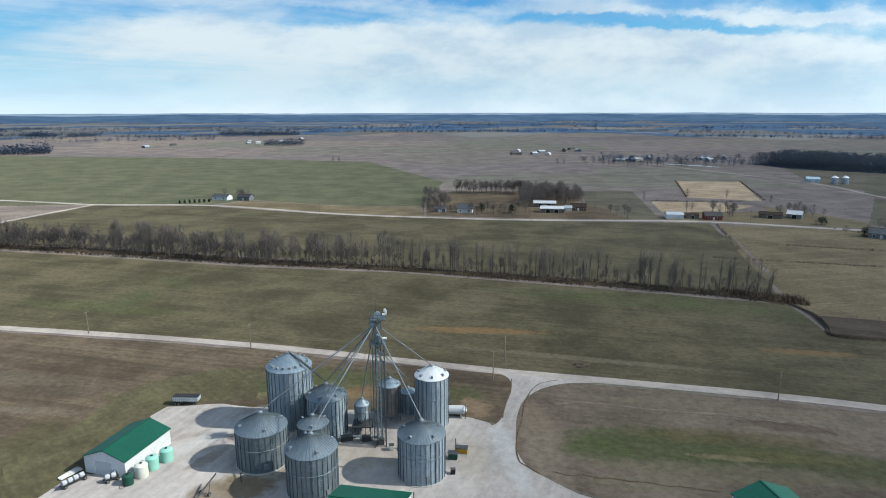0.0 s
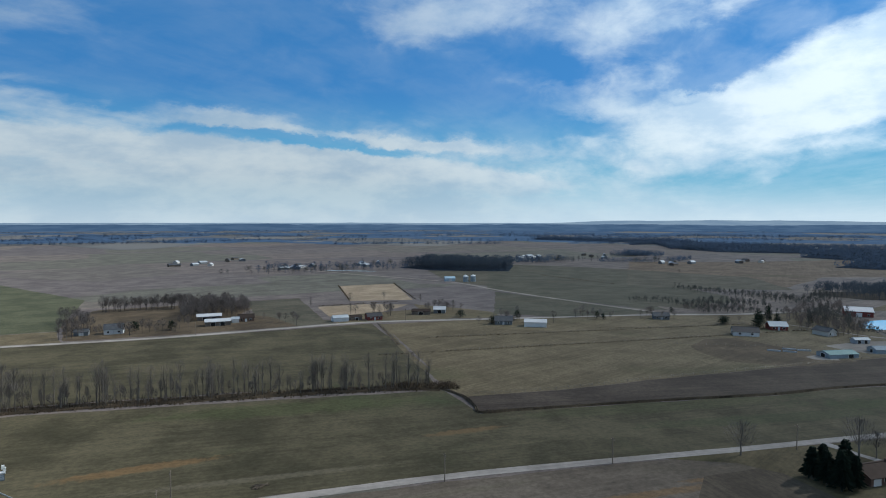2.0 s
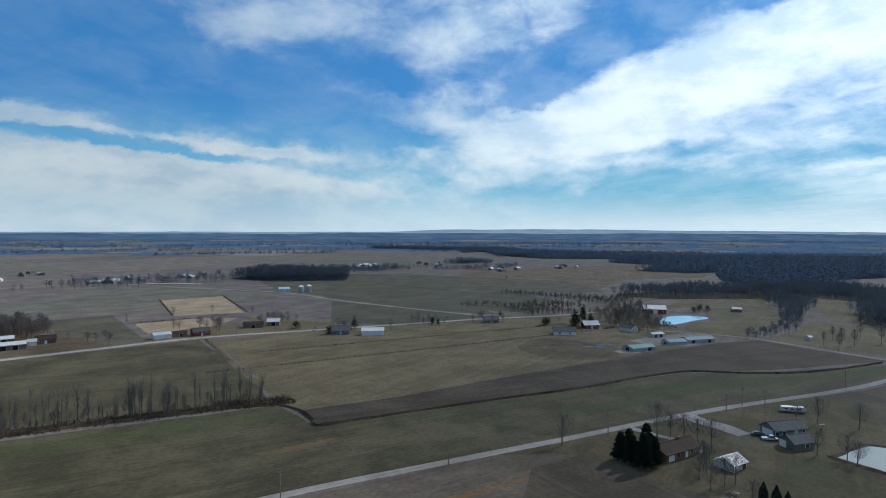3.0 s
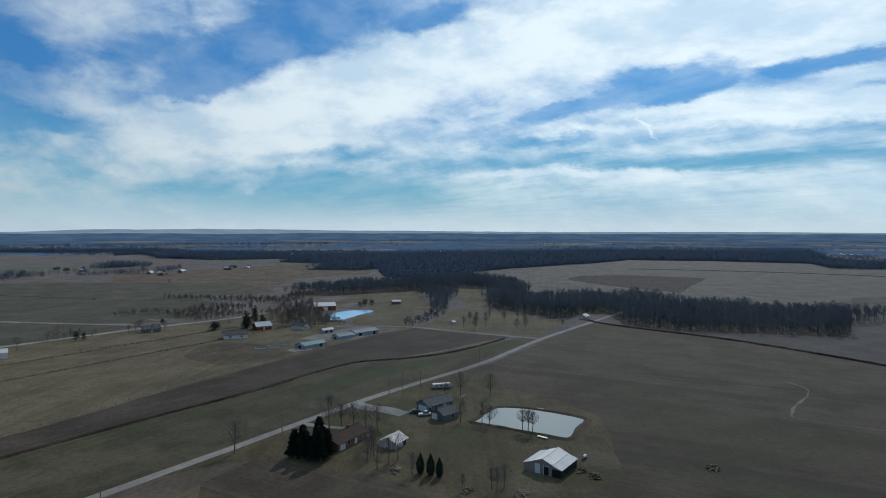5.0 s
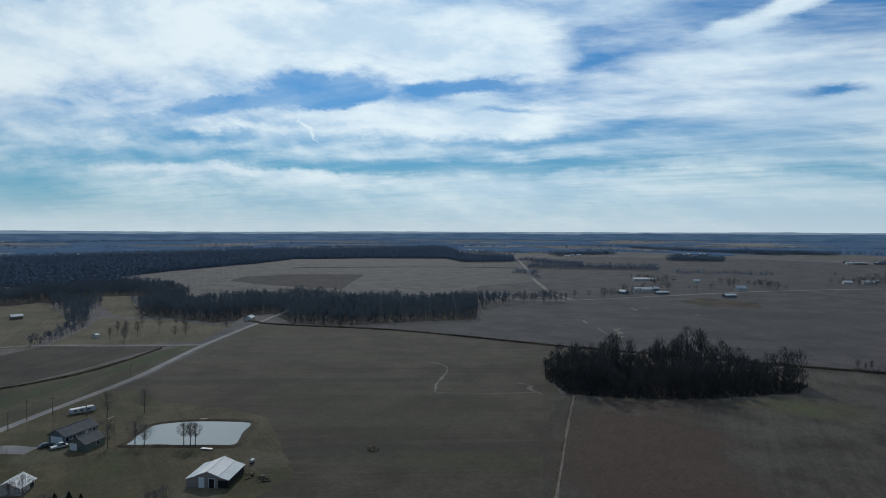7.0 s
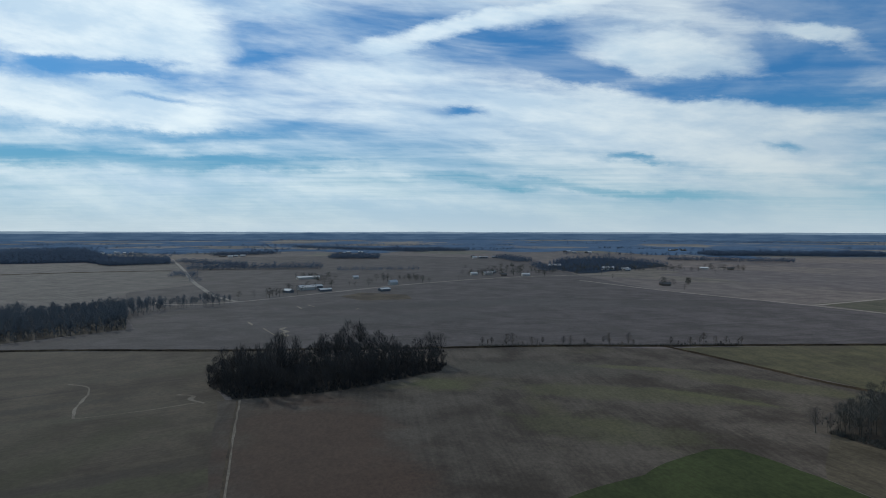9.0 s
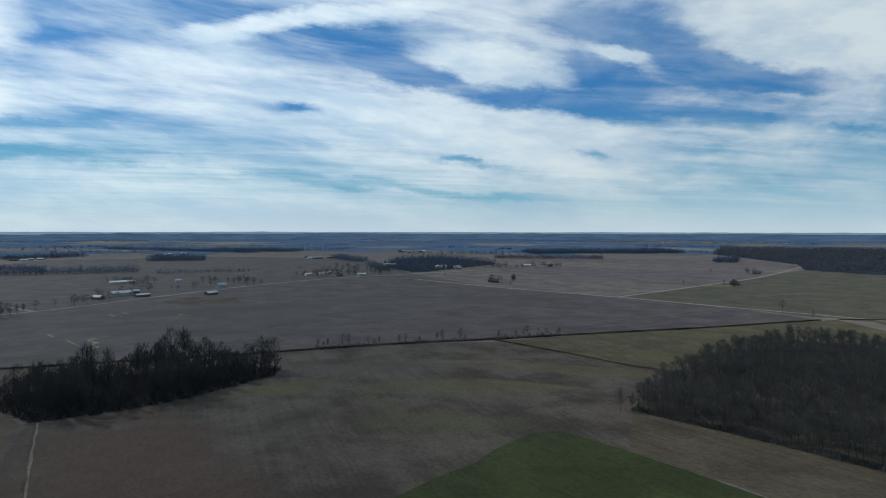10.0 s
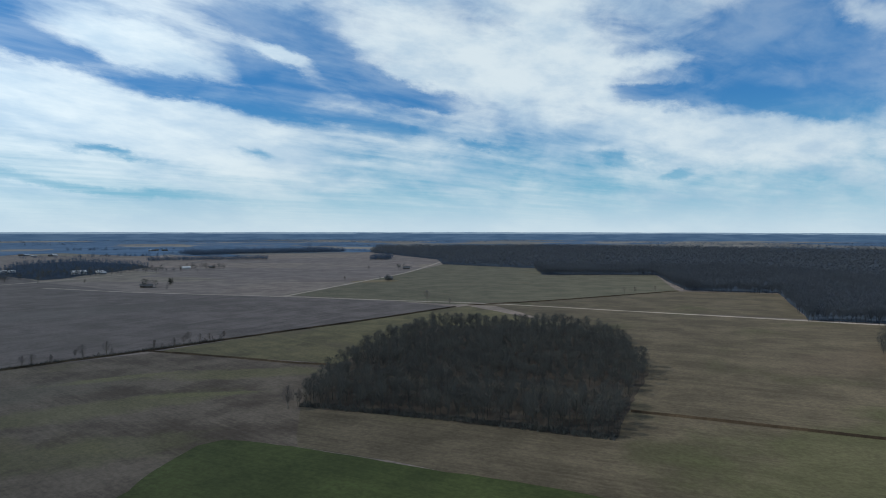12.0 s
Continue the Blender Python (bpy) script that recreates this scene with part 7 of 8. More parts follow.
for k in range(8):
    a = math.tau * k / 8
    part("leg", Shape().tube((2.4 * math.cos(a), 2.4 * math.sin(a), -0.05), (2.4 * math.cos(a), 2.4 * math.sin(a), 2.6), 0.09, None, 6), MAT_STEEL, hop)
hop = grain_bin("small hopper bin on a steel stand", -18.6, 129.3, 1.6, 6.9, 1.3, floor=3.6, ribs=14, stays=10, vents=0, ladder_at=-80, name="hopper_bin")
part("hopper", Shape().lathe([(0.25, 2.2), (1.58, 3.6)], 28), MAT_GALVROOF, hop)
for k in range(6):
    a = math.tau * k / 6
    part("leg", Shape().tube((1.65 * math.cos(a), 1.65 * math.sin(a), -0.05), (1.65 * math.cos(a), 1.65 * math.sin(a), 4.2), 0.08, None, 6), MAT_DARKSTEEL, hop)
part("platform", Shape().box(-2.2, 2.2, -2.0, 2.0, 1.9, 2.08), MAT_DARKSTEEL, hop)
for px, py in ((-2.1, -1.9), (2.1, -1.9), (2.1, 1.9), (-2.1, 1.9)):
    part("post", Shape().box(px - 0.08, px + 0.08, py - 0.08, py + 0.08, -0.05, 1.9), MAT_DARKSTEEL, hop)
grain_bin("small blue-grey bin half hidden behind the elevator", -8.6, 138.5, 1.9, 5.6, 0.9, ribs=14, stays=12, vents=0, ladder_at=-150)
grain_bin("small far grain bin with a pale roof", 389, 613, 3.2, 6.4, 1.8, roof=MAT_BRIGHT, ribs=14, stays=12, vents=0)
grain_bin("small far grain bin with a pale roof", 399.5, 613, 3.2, 6.4, 1.8, roof=MAT_BRIGHT, ribs=14, stays=12, vents=0)

tower = thing("grain_elevator", "tall lattice grain elevator with spouts to the bins", "grain elevator", pose(-13.9, 123.6, 0.06, 0, 0, 8))
TALL, HALF = 23.6, 1.25
for px, py in ((-HALF, -HALF), (HALF, -HALF), (HALF, HALF), (-HALF, HALF)):
    part("post", Shape().box(px - 0.09, px + 0.09, py - 0.09, py + 0.09, -0.06, TALL), MAT_TOWER, tower)
bays = 10
for k in range(bays):
    z0, z1 = TALL * k / bays, TALL * (k + 1) / bays
    for (ax, ay), (bx, by) in (((-HALF, -HALF), (HALF, -HALF)), ((HALF, -HALF), (HALF, HALF)), ((HALF, HALF), (-HALF, HALF)), ((-HALF, HALF), (-HALF, -HALF))):
        part("brace", Shape().tube((ax, ay, z0), (bx, by, z1), 0.055, None, 5), MAT_TOWER, tower)
        part("brace", Shape().tube((bx, by, z0), (ax, ay, z1), 0.055, None, 5), MAT_TOWER, tower)
        part("girt", Shape().tube((ax, ay, z1), (bx, by, z1), 0.06, None, 5), MAT_TOWER, tower)
for off, high in ((-0.42, 30.2), (0.32, 30.2)):
    part("leg_casing", Shape().box(off - 0.14, off + 0.14, -0.22, 0.22, 0.3, high - 0.6), MAT_GALVROOF, tower)
for off, high in ((-0.5, 24.6), (0.4, 24.6)):
    part("leg_casing", Shape().box(off - 0.18, off + 0.18, 0.5, 0.95, 0.3, high - 0.5), MAT_DARKSTEEL, tower)
part("boot", Shape().box(-0.9, 0.8, -0.5, 0.5, 0, 1.4), MAT_DARKSTEEL, tower)
for z, yy, size in ((30.0, 0.0, 0.72), (24.4, 0.7, 0.95)):
    head = Shape()
    for k in range(8):
        a, c = math.pi * k / 8, math.pi * (k + 1) / 8
        head.poly([(-size * math.cos(a), yy - 0.38, z + size * math.sin(a)), (-size * math.cos(c), yy - 0.38, z + size * math.sin(c)), (-size * math.cos(c), yy + 0.38, z + size * math.sin(c)), (-size * math.cos(a), yy + 0.38, z + size * math.sin(a))])
    for q in (-0.38, 0.38):
        head.poly([(-size * math.cos(math.pi * k / 8), yy + q, z + size * math.sin(math.pi * k / 8)) for k in range(9)])
    head.box(-size, size, yy - 0.38, yy + 0.38, z - 0.7, z)
    part("head", head, MAT_GALVROOF, tower)
    deck = part("platform", Shape().box(-1.6, 1.7, yy - 1.3, yy + 1.3, z - 0.85, z - 0.72), MAT_TOWER, tower)
    for h in (0.5, 1.05):
        for a, c in (((-1.6, -1.3), (1.7, -1.3)), ((1.7, -1.3), (1.7, 1.3)), ((1.7, 1.3), (-1.6, 1.3)), ((-1.6, 1.3), (-1.6, -1.3))):
            part("handrail", Shape().tube((a[0], yy + a[1], z - 0.72 + h), (c[0], yy + c[1], z - 0.72 + h), 0.035, None, 5), MAT_TOWER, deck)
    for px, py in ((-1.6, -1.3), (0, -1.3), (1.7, -1.3), (1.7, 1.3), (0, 1.3), (-1.6, 1.3)):
        part("rail_post", Shape().tube((px, yy + py, z - 0.72), (px, yy + py, z + 0.35), 0.04, None, 5), MAT_TOWER, deck)
    part("motor", Shape().tube((1.0, yy - 0.1, z + 0.1), (1.9, yy - 0.1, z + 0.1), 0.26, None, 10), MAT_TRIM, tower)
part("distributor", Shape().lathe([(0.25, 27.3), (0.75, 28.0), (0.75, 28.5), (0.2, 28.9)], 16), MAT_GALVROOF, tower, m=pose(-1.0, 0, 0))
for px, py in ((-0.75, -0.45), (0.7, -0.45), (0.7, 0.45), (-0.75, 0.45)):
    part("mast_post", Shape().box(px - 0.06, px + 0.06, py - 0.06, py + 0.06, TALL, 29.2), MAT_TOWER, tower)
for k in range(3):
    for ya in (-0.45, 0.45):
        part("brace", Shape().tube((-0.75, ya, TALL + 1.8 * k), (0.7, ya, TALL + 1.8 * (k + 1)), 0.045, None, 5), MAT_TOWER, tower)
        part("brace", Shape().tube((0.7, ya, TALL + 1.8 * k), (-0.75, ya, TALL + 1.8 * (k + 1)), 0.045, None, 5), MAT_TOWER, tower)
part("antenna", Shape().tube((-0.3, 0, 30.5), (-0.3, 0, 34.4), 0.075, 0.035, 6), MAT_TOWER, tower)
for dx, dz in ((1.55, 31.0), (1.75, 30.6)):
    part("floodlight", Shape().box(dx - 0.2, dx + 0.25, -0.25, 0.2, dz - 0.3, dz + 0.3), MAT_TRIM, tower)
cage = Shape()
for q in (-0.25, 0.25):
    cage.tube((-1.75, q, 0.2), (-1.75, q, 29.2), 0.035, None, 5)
for k in range(58):
    cage.tube((-1.75, -0.25, 0.6 + 0.49 * k), (-1.75, 0.25, 0.6 + 0.49 * k), 0.022, None, 4)
part("ladder", cage, MAT_TOWER, tower)
hoops = Shape()
for k in range(24):
    for j in range(5):
        a, c = math.pi * (0.5 + j / 5), math.pi * (0.5 + (j + 1) / 5)
        hoops.tube((-1.75 + 0.45 * math.cos(a), 0.4 * math.sin(a), 3 + 1.1 * k), (-1.75 + 0.45 * math.cos(c), 0.4 * math.sin(c), 3 + 1.1 * k), 0.025, None, 4, False)
part("ladder_cage", hoops, MAT_TOWER, tower)
turned = tower.matrix_basis.inverted()
SPOUTS = [(-4.4, 112.5, 12.1, 28.2), (-25.4, 107.2, 12.2, 28.1), (-38.0, 117.3, 11.4, 28.1), (-27.9, 120.3, 9.2, 27.9), (-26.7, 129.8, 12.0, 28.0), (-2.75, 133.4, 14.6, 28.3), (-18.6, 129.3, 8.4, 27.8), (-12.6, 134.2, 11.2, 23.4), (-8.6, 138.5, 8.8, 23.3)]
for tx, ty, tz, sz in SPOUTS:
    a, b = turned @ Vector((-14.6, 123.5, sz)), turned @ Vector((tx, ty, tz))
    pipe = part("spout", Shape().tube(a, b, 0.115, None, 8), MAT_STEEL, tower)
    long = (b - a).length
    if long > 15:
        mid = a.lerp(b, 0.55)
        side = (b - a).cross((0, 0, 1)).normalized()
        truss = Shape().tube(mid - side * 1.5, mid + side * 1.5, 0.05, None, 5).tube(mid, mid + Vector((0, 0, -1.1)), 0.05, None, 5)
        for q in (-1.5, 1.5):
            truss.tube(mid + side * q, a.lerp(b, 0.08), 0.022, None, 4).tube(mid + side * q, a.lerp(b, 0.95), 0.022, None, 4)
        part("truss", truss, MAT_TOWER, pipe)
part("cross_spout", Shape().tube(turned @ Vector((-26.7, 129.8, 12.3)), turned @ Vector((-36.0, 134.4, 17.6)), 0.17, None, 8), MAT_DARKSTEEL, tower, "dark inclined conveyor to the tall bin")
part("catwalk", Shape().tube(turned @ Vector((-34.2, 133.2, 17.3)), turned @ Vector((-26.9, 129.4, 12.8)), 0.08, None, 5), MAT_TOWER, tower)


# ---- yard clutter ----
def poly_tank(label, x, y, radius, high, mat):
    t = thing("storage_tank", label, "tank", pose(x, y, 0.06), "storage tanks beside the shed")
    part("tank_body", Shape().lathe([(radius, 0), (radius, high * 0.33), (radius * 1.015, high * 0.34), (radius, high * 0.36), (radius, high * 0.66), (radius * 1.015, high * 0.67), (radius, high * 0.69), (radius, high * 0.88), (radius * 0.75, high * 0.97), (radius * 0.25, high)], 28), mat, t, smooth=False)
    part("lid", Shape().lathe([(0.28, high - 0.03), (0.28, high + 0.1), (0.1, high + 0.13)], 14), MAT_RUBBER, t)
    part("valve", Shape().tube((0, -radius - 0.25, 0.25), (0, -radius + 0.05, 0.25), 0.06, None, 8), MAT_RUBBER, t)
    return t


poly_tank("cream plastic storage tank beside the white shed", -60.9, 111.6, 1.25, 2.9, MAT_CREAMPOLY)
poly_tank("pale green plastic storage tank beside the shed", -60.0, 114.4, 1.25, 2.9, MAT_TEAL)
poly_tank("pale green plastic storage tank next to the cream one", -58.4, 117.4, 1.3, 2.8, MAT_TEAL)
poly_tank("small dark green plastic tank on the gravel", -62.4, 109.0, 1.05, 2.1, MAT_DARKGREEN)
hose = Shape()
for k in range(10):
    a, c = k * 0.5, (k + 1) * 0.5
    hose.tube((-63.6 + 0.35 * a, 108.0 - 0.9 * math.sin(a * 0.9), 0.12), (-63.6 + 0.35 * c, 108.0 - 0.9 * math.sin(c * 0.9), 0.12), 0.05, None, 5)
tagged(new("hose", hose.mesh("hose", MAT_RUBBER)), "black rubber hose lying on the gravel", "hose")


def wheel(parent, x, y, radius, width=0.25):
    w = part("wheel", Shape().tube((x, y - width / 2, radius), (x, y + width / 2, radius), radius, None, 16), MAT_RUBBER, parent)
    part("rim", Shape().tube((x, y - width / 2 - 0.01, radius), (x, y + width / 2 + 0.01, radius), radius * 0.55, None, 12), MAT_STEEL, w)


trailer = thing("grain_trailer", "silver grain trailer with a black tarp", "trailer", pose(-64.6, 143.2, 0.06, 0, 0, -1) @ Matrix.Diagonal((0.82, 0.85, 0.74, 1)))
box = Shape()
box.v = [(x, y, z) for x, y, z in ((-3.9, -1.2, 2.9), (3.9, -1.2, 2.9), (3.9, 1.2, 2.9), (-3.9, 1.2, 2.9), (-3.9, -1.2, 1.5), (3.9, -1.2, 1.5), (3.9, 1.2, 1.5), (-3.9, 1.2, 1.5))]
box.f = [(0, 1, 2, 3), (7, 6, 5, 4), (0, 4, 5, 1), (1, 5, 6, 2), (2, 6, 7, 3), (3, 7, 4, 0)]
part("box", box, MAT_TINROOF, trailer)
for cx in (-1.9, 1.9):
    h = Shape()
    h.v = [(cx - 1.7, -1.15, 1.5), (cx + 1.7, -1.15, 1.5), (cx + 1.7, 1.15, 1.5), (cx - 1.7, 1.15, 1.5), (cx - 0.4, -0.4, 0.6), (cx + 0.4, -0.4, 0.6), (cx + 0.4, 0.4, 0.6), (cx - 0.4, 0.4, 0.6)]
    h.f = [(4, 5, 1, 0), (5, 6, 2, 1), (6, 7, 3, 2), (7, 4, 0, 3), (7, 6, 5, 4)]
    part("hopper", h, MAT_STEEL, trailer)
part("tarp", Shape().box(-3.95, 3.95, -1.15, 1.15, 2.9, 3.08), MAT_RUBBER, trailer, "black tarp")
for k in range(14):
    part("side_rib", Shape().box(-3.7 + 0.57 * k, -3.62 + 0.57 * k, -1.28, -1.2, 1.5, 2.9), MAT_TRIM, trailer)
for wx in (-3.2, -2.1, 2.6):
    for wy in (-0.95, 0.95):
        wheel(trailer, wx, wy, 0.5)

gas = thing("propane_tank", "long white propane tank on saddles", "tank", pose(2.0, 136.4, 0.06, 0, 0, -3))
prof = [(0.15, -3.6), (0.7, -3.4), (1.0, -2.9), (1.05, -2.4), (1.05, 2.4), (1.0, 2.9), (0.7, 3.4), (0.15, 3.6)]
part("tank_body", Shape().lathe(prof, 24), MAT_WHITEROOF, gas, m=pose(0, 0, 1.75, 0, 90, 0))
for sx in (-2.2, 2.2):
    part("saddle", Shape().box(sx - 0.2, sx + 0.2, -0.9, 0.9, 0, 0.95), MAT_CONCRETE, gas)
part("end_frame", Shape().box(3.2, 3.35, -1.1, -0.95, 0, 3.0).box(3.2, 3.35, 0.95, 1.1, 0, 3.0).box(3.2, 3.35, -1.1, 1.1, 2.9, 3.0), MAT_DARKSTEEL, gas)


def skip(label, x, y, turn, length, width, high, mat, name="dumpster"):
    b = thing(name, label, "container", pose(x, y, 0.06, 0, 0, turn))
    part("body", Shape().box(-length / 2, length / 2, -width / 2, width / 2, 0.12, high), mat, b)
    part("rim", Shape().box(-length / 2 - 0.06, length / 2 + 0.06, -width / 2 - 0.06, width / 2 + 0.06, high - 0.1, high + 0.02), MAT_DARKSTEEL, b)
    for k in range(4):
        part("rib", Shape().box(-length / 2 + length * (k + 0.5) / 4 - 0.05, -length / 2 + length * (k + 0.5) / 4 + 0.05, -width / 2 - 0.06, -width / 2, 0.12, high - 0.1), mat, b)
    for sx in (-length / 2 + 0.2, length / 2 - 0.2):
        part("skid", Shape().box(sx - 0.1, sx + 0.1, -width / 2, width / 2, 0, 0.12), MAT_DARKSTEEL, b)
    return b


skip("yellow steel container beside the grain bin", 3.9, 120.3, -8, 2.6, 1.5, 1.3, MAT_YELLOW)
skip("green steel container beside the grain bin", 2.0, 118.0, -8, 1.9, 1.4, 1.3, MAT_DARKGREEN)
skip("black utility box on the gravel", 1.9, 112.3, 5, 0.9, 0.8, 1.1, MAT_RUBBER, "utility_box")
skip("white control cabinet at the elevator foot", -11.3, 121.4, 10, 1.0, 0.9, 1.3, MAT_TRIM, "control_cabinet")
for label, bx, by, high in (("black steel post near the bins", -40.2, 109.5, 2.0), ("black steel post beside the green roof", -5.6, 102.8, 2.2), ("thin steel post in the yard", 2.6, 120.0, 3.4)):
    bollard = thing("post", label, "post", pose(bx, by, 0.06))
    part("pipe", Shape().tube((0, 0, 0), (0, 0, high), 0.11, None, 10), MAT_DARKSTEEL, bollard)
    part("cap", Shape().tube((0, 0, high), (0, 0, high + 0.06), 0.14, 0.08, 10), MAT_DARKSTEEL, bollard)


def nurse_tank(label, x, y, turn, count):
    t = thing("nurse_tank_trailer", label, "tank trailer", pose(x, y, 0.06, 0, 0, turn))
    part("frame", Shape().box(-0.5, count * 1.15, -0.5, 0.5, 0.5, 0.62).box(-1.6, -0.5, -0.05, 0.05, 0.5, 0.6), MAT_DARKSTEEL, t)
    for k in range(count):
        part("tank", Shape().lathe([(0.15, -0.5), (0.48, -0.4), (0.52, 0.0), (0.48, 0.4), (0.15, 0.5)], 16), MAT_WHITEROOF, t, m=pose(0.3 + 1.12 * k, 0, 1.12, 0, 90, 0))
    for wx in (0.2, count * 1.0):
        for wy in (-0.6, 0.6):
            wheel(t, wx, wy, 0.34, 0.2)
    return t


nurse_tank("row of white nurse tanks on a trailer", -74.3, 107.3, 58, 4)
nurse_tank("white nurse tanks beside the shed door", -67.0, 109.4, 40, 2)
nurse_tank("white nurse tank by the shed door", -66.3, 111.2, 80, 1)
boom = thing("folded_boom", "white folded sprayer boom lying by the shed", "farm implement", pose(-75.8, 112.2, 0.06, 0, 0, 62))
for k in range(3):
    part("boom_arm", Shape().box(-2.2, 2.2, -0.6 + 0.5 * k, -0.45 + 0.5 * k, 0.1, 0.32).tube((-2.1, -0.5 + 0.5 * k, 0.35), (2.1, -0.5 + 0.5 * k, 0.6), 0.05, None, 6), MAT_TRIM, boom)
auger = thing("portable_auger", "dark portable auger on wheels in the yard", "farm implement", pose(-45.8, 105.2, 0.06, 0, 0, 70))
part("tube", Shape().tube((-3.0, 0, 0.5), (3.4, 0, 2.6), 0.16, None, 10), MAT_DARKSTEEL, auger)
part("undercarriage", Shape().tube((0, -0.9, 0.4), (1.6, 0, 2.0), 0.06, None, 6).tube((0, 0.9, 0.4), (1.6, 0, 2.0), 0.06, None, 6).tube((0, -0.9, 0.4), (0, 0.9, 0.4), 0.06, None, 6), MAT_DARKSTEEL, auger)
for wy in (-1.0, 1.0):
    wheel(auger, 0, wy, 0.4, 0.2)
part("hopper", Shape().lathe([(0.2, 0.2), (0.6, 0.7)], 12), MAT_DARKSTEEL, auger, m=pose(-3.0, 0, 0))
chute = thing("unloading_auger", "pale unloading tube leaning from the bin", "farm implement", pose(-7.6, 121.0, 0.06, 0, 0, -42))
part("tube", Shape().tube((-2.2, 0, 2.2), (2.2, 0, 0.5), 0.18, None, 10), MAT_TRIM, chute)
part("stand", Shape().tube((-1.6, -0.4, 0), (-1.6, 0, 1.9), 0.05, None, 6).tube((-1.6, 0.4, 0), (-1.6, 0, 1.9), 0.05, None, 6), MAT_DARKSTEEL, chute)
for label, mx, my, mw in (("low grey dryer machinery between the bins", -21.6, 125.2, 2.6), ("low machinery beside the elevator foot", -17.2, 125.0, 2.0)):
    mach = thing("bin_machinery", label, "machinery", pose(mx, my, 0.06, 0, 0, 12))
    part("housing", Shape().box(-mw / 2, mw / 2, -0.7, 0.7, 0.2, 1.2), MAT_DARKSTEEL, mach)
    part("fan", Shape().tube((-mw / 2 - 0.5, 0, 0.8), (-mw / 2, 0, 0.8), 0.6, 0.5, 14), MAT_STEEL, mach)
    part("duct", Shape().tube((mw / 2, 0, 0.7), (mw / 2 + 1.4, 0, 0.9), 0.28, None, 10), MAT_STEEL, mach)
    part("base", Shape().box(-mw / 2 - 0.5, mw / 2 + 0.3, -0.8, 0.8, 0, 0.2), MAT_CONCRETE, mach)
slab = setting("pavement_1", Shape().box(25.2, 42, 98, 103.6, 0.04, 0.14), MAT_CONCRETE, "pale concrete apron at the yard edge")


def utility_pole(label, x, y, high, turn, arm=True):
    p = thing("utility_pole", label, "utility pole", pose(x, y, 0, 0, 0, turn), "utility poles along the road")
    part("pole", Shape().tube((0, 0, -0.05), (0, 0, high), 0.17, 0.11, 8), MAT_POLE, p)
    if arm:
        bar = part("crossarm", Shape().box(-1.1, 1.1, -0.06, 0.06, high - 0.7, high - 0.55), MAT_POLE, p)
        for k in (-1.0, -0.4, 0.4, 1.0):
            part("insulator", Shape().tube((k, 0, high - 0.55), (k, 0, high - 0.35), 0.05, 0.03, 6), MAT_DARKSTEEL, bar)
    return p


for px, py, high in ((13.6, 157.3, 8.5), (18.0, 169.5, 8.0), (-117.6, 193.5, 8), (-60, 181, 8), (84.8, 144.2, 8), (134.2, 130.0, 8), (192.8, 109.0, 8), (251.6, 90.4, 7.5), (264, 88.6, 8), (268, 81.2, 7.5), (-175, 203.5, 8), (330, 66, 8)):
    utility_pole("weathered wooden utility pole beside the gravel road", px, py, high, 75)
for px, py in ((-260, 500), (-90, 445), (60, 412), (200, 396), (330, 347), (600, -470), (585, -640), (586, -340)):
    utility_pole("weathered wooden utility pole beside the far road", px, py, 8.5, 75)


# ---- conifers and garden trees ----
def spruce_shape(seed, whorls=26, boughs=11, spread=0.26, bare=0.08, power=0.85, ragged=0.6):
    """Needle crown of a 10 m conifer: drooping boughs in uneven whorls."""
    r = random.Random(seed)
    s = Shape()
    for w in range(whorls):
        f = bare + (1 - bare) * w / whorls
        reach = 10 * spread * (1 - f) ** power + 0.15
        for b in range(boughs):
            a = math.tau * (b + r.random()) / boughs
            q = reach * r.uniform(ragged, 1.15)
            z = 10 * f + r.uniform(-0.2, 0.2)
            d, t = Vector((math.cos(a), math.sin(a), 0)), Vector((-math.sin(a), math.cos(a), 0))
            width = 0.11 * q + 0.1
            tip = d * q + Vector((0, 0, z - 0.22 * q + r.uniform(-0.1, 0.25)))
            mid = d * q * 0.55 + Vector((0, 0, z - 0.02 * q))
            s.poly([d * 0.05 + Vector((0, 0, z)), mid - t * width, tip]).poly([d * 0.05 + Vector((0, 0, z)), tip, mid + t * width])
            s.poly([mid - t * width * 0.6, mid + Vector((0, 0, -0.5 - 0.1 * q)), tip])
    return s


def column_shape(seed):
    """A clipped-looking narrow evergreen of 10 m with upright sprays."""
    r = random.Random(seed)
    s = Shape()
    for k in range(620):
        f = r.random()
        rad = 2.3 * math.sin(math.pi * min(1, 0.16 + f * 0.84)) ** 0.8 * r.uniform(0.75, 1.0)
        a = r.uniform(0, math.tau)
        o = Vector((rad * math.cos(a), rad * math.sin(a), 0.3 + 8.6 * f))
        t = Vector((-math.sin(a), math.cos(a), 0)) * r.uniform(0.2, 0.4)
        s.poly([o - t, o + t, Vector((o.x * 0.75, o.y * 0.75, o.z + r.uniform(0.8, 1.6)))])
    return s


PINES = [(Shape().tube((0, 0, 0), (0, 0, 9.6), 0.24, 0.03, 7).mesh("trunk", MAT_BARK), spruce_shape(k, 17, 26, 0.42, 0.2, 0.5, 0.25).mesh("crown", MAT_NEEDLE)) for k in (21, 22, 23)]
COLUMNS = [(Shape().tube((0, 0, 0), (0, 0, 6), 0.2, 0.05, 6).mesh("trunk", MAT_BARK), column_shape(k).mesh("crown", MAT_NEEDLE)) for k in (5, 6)]


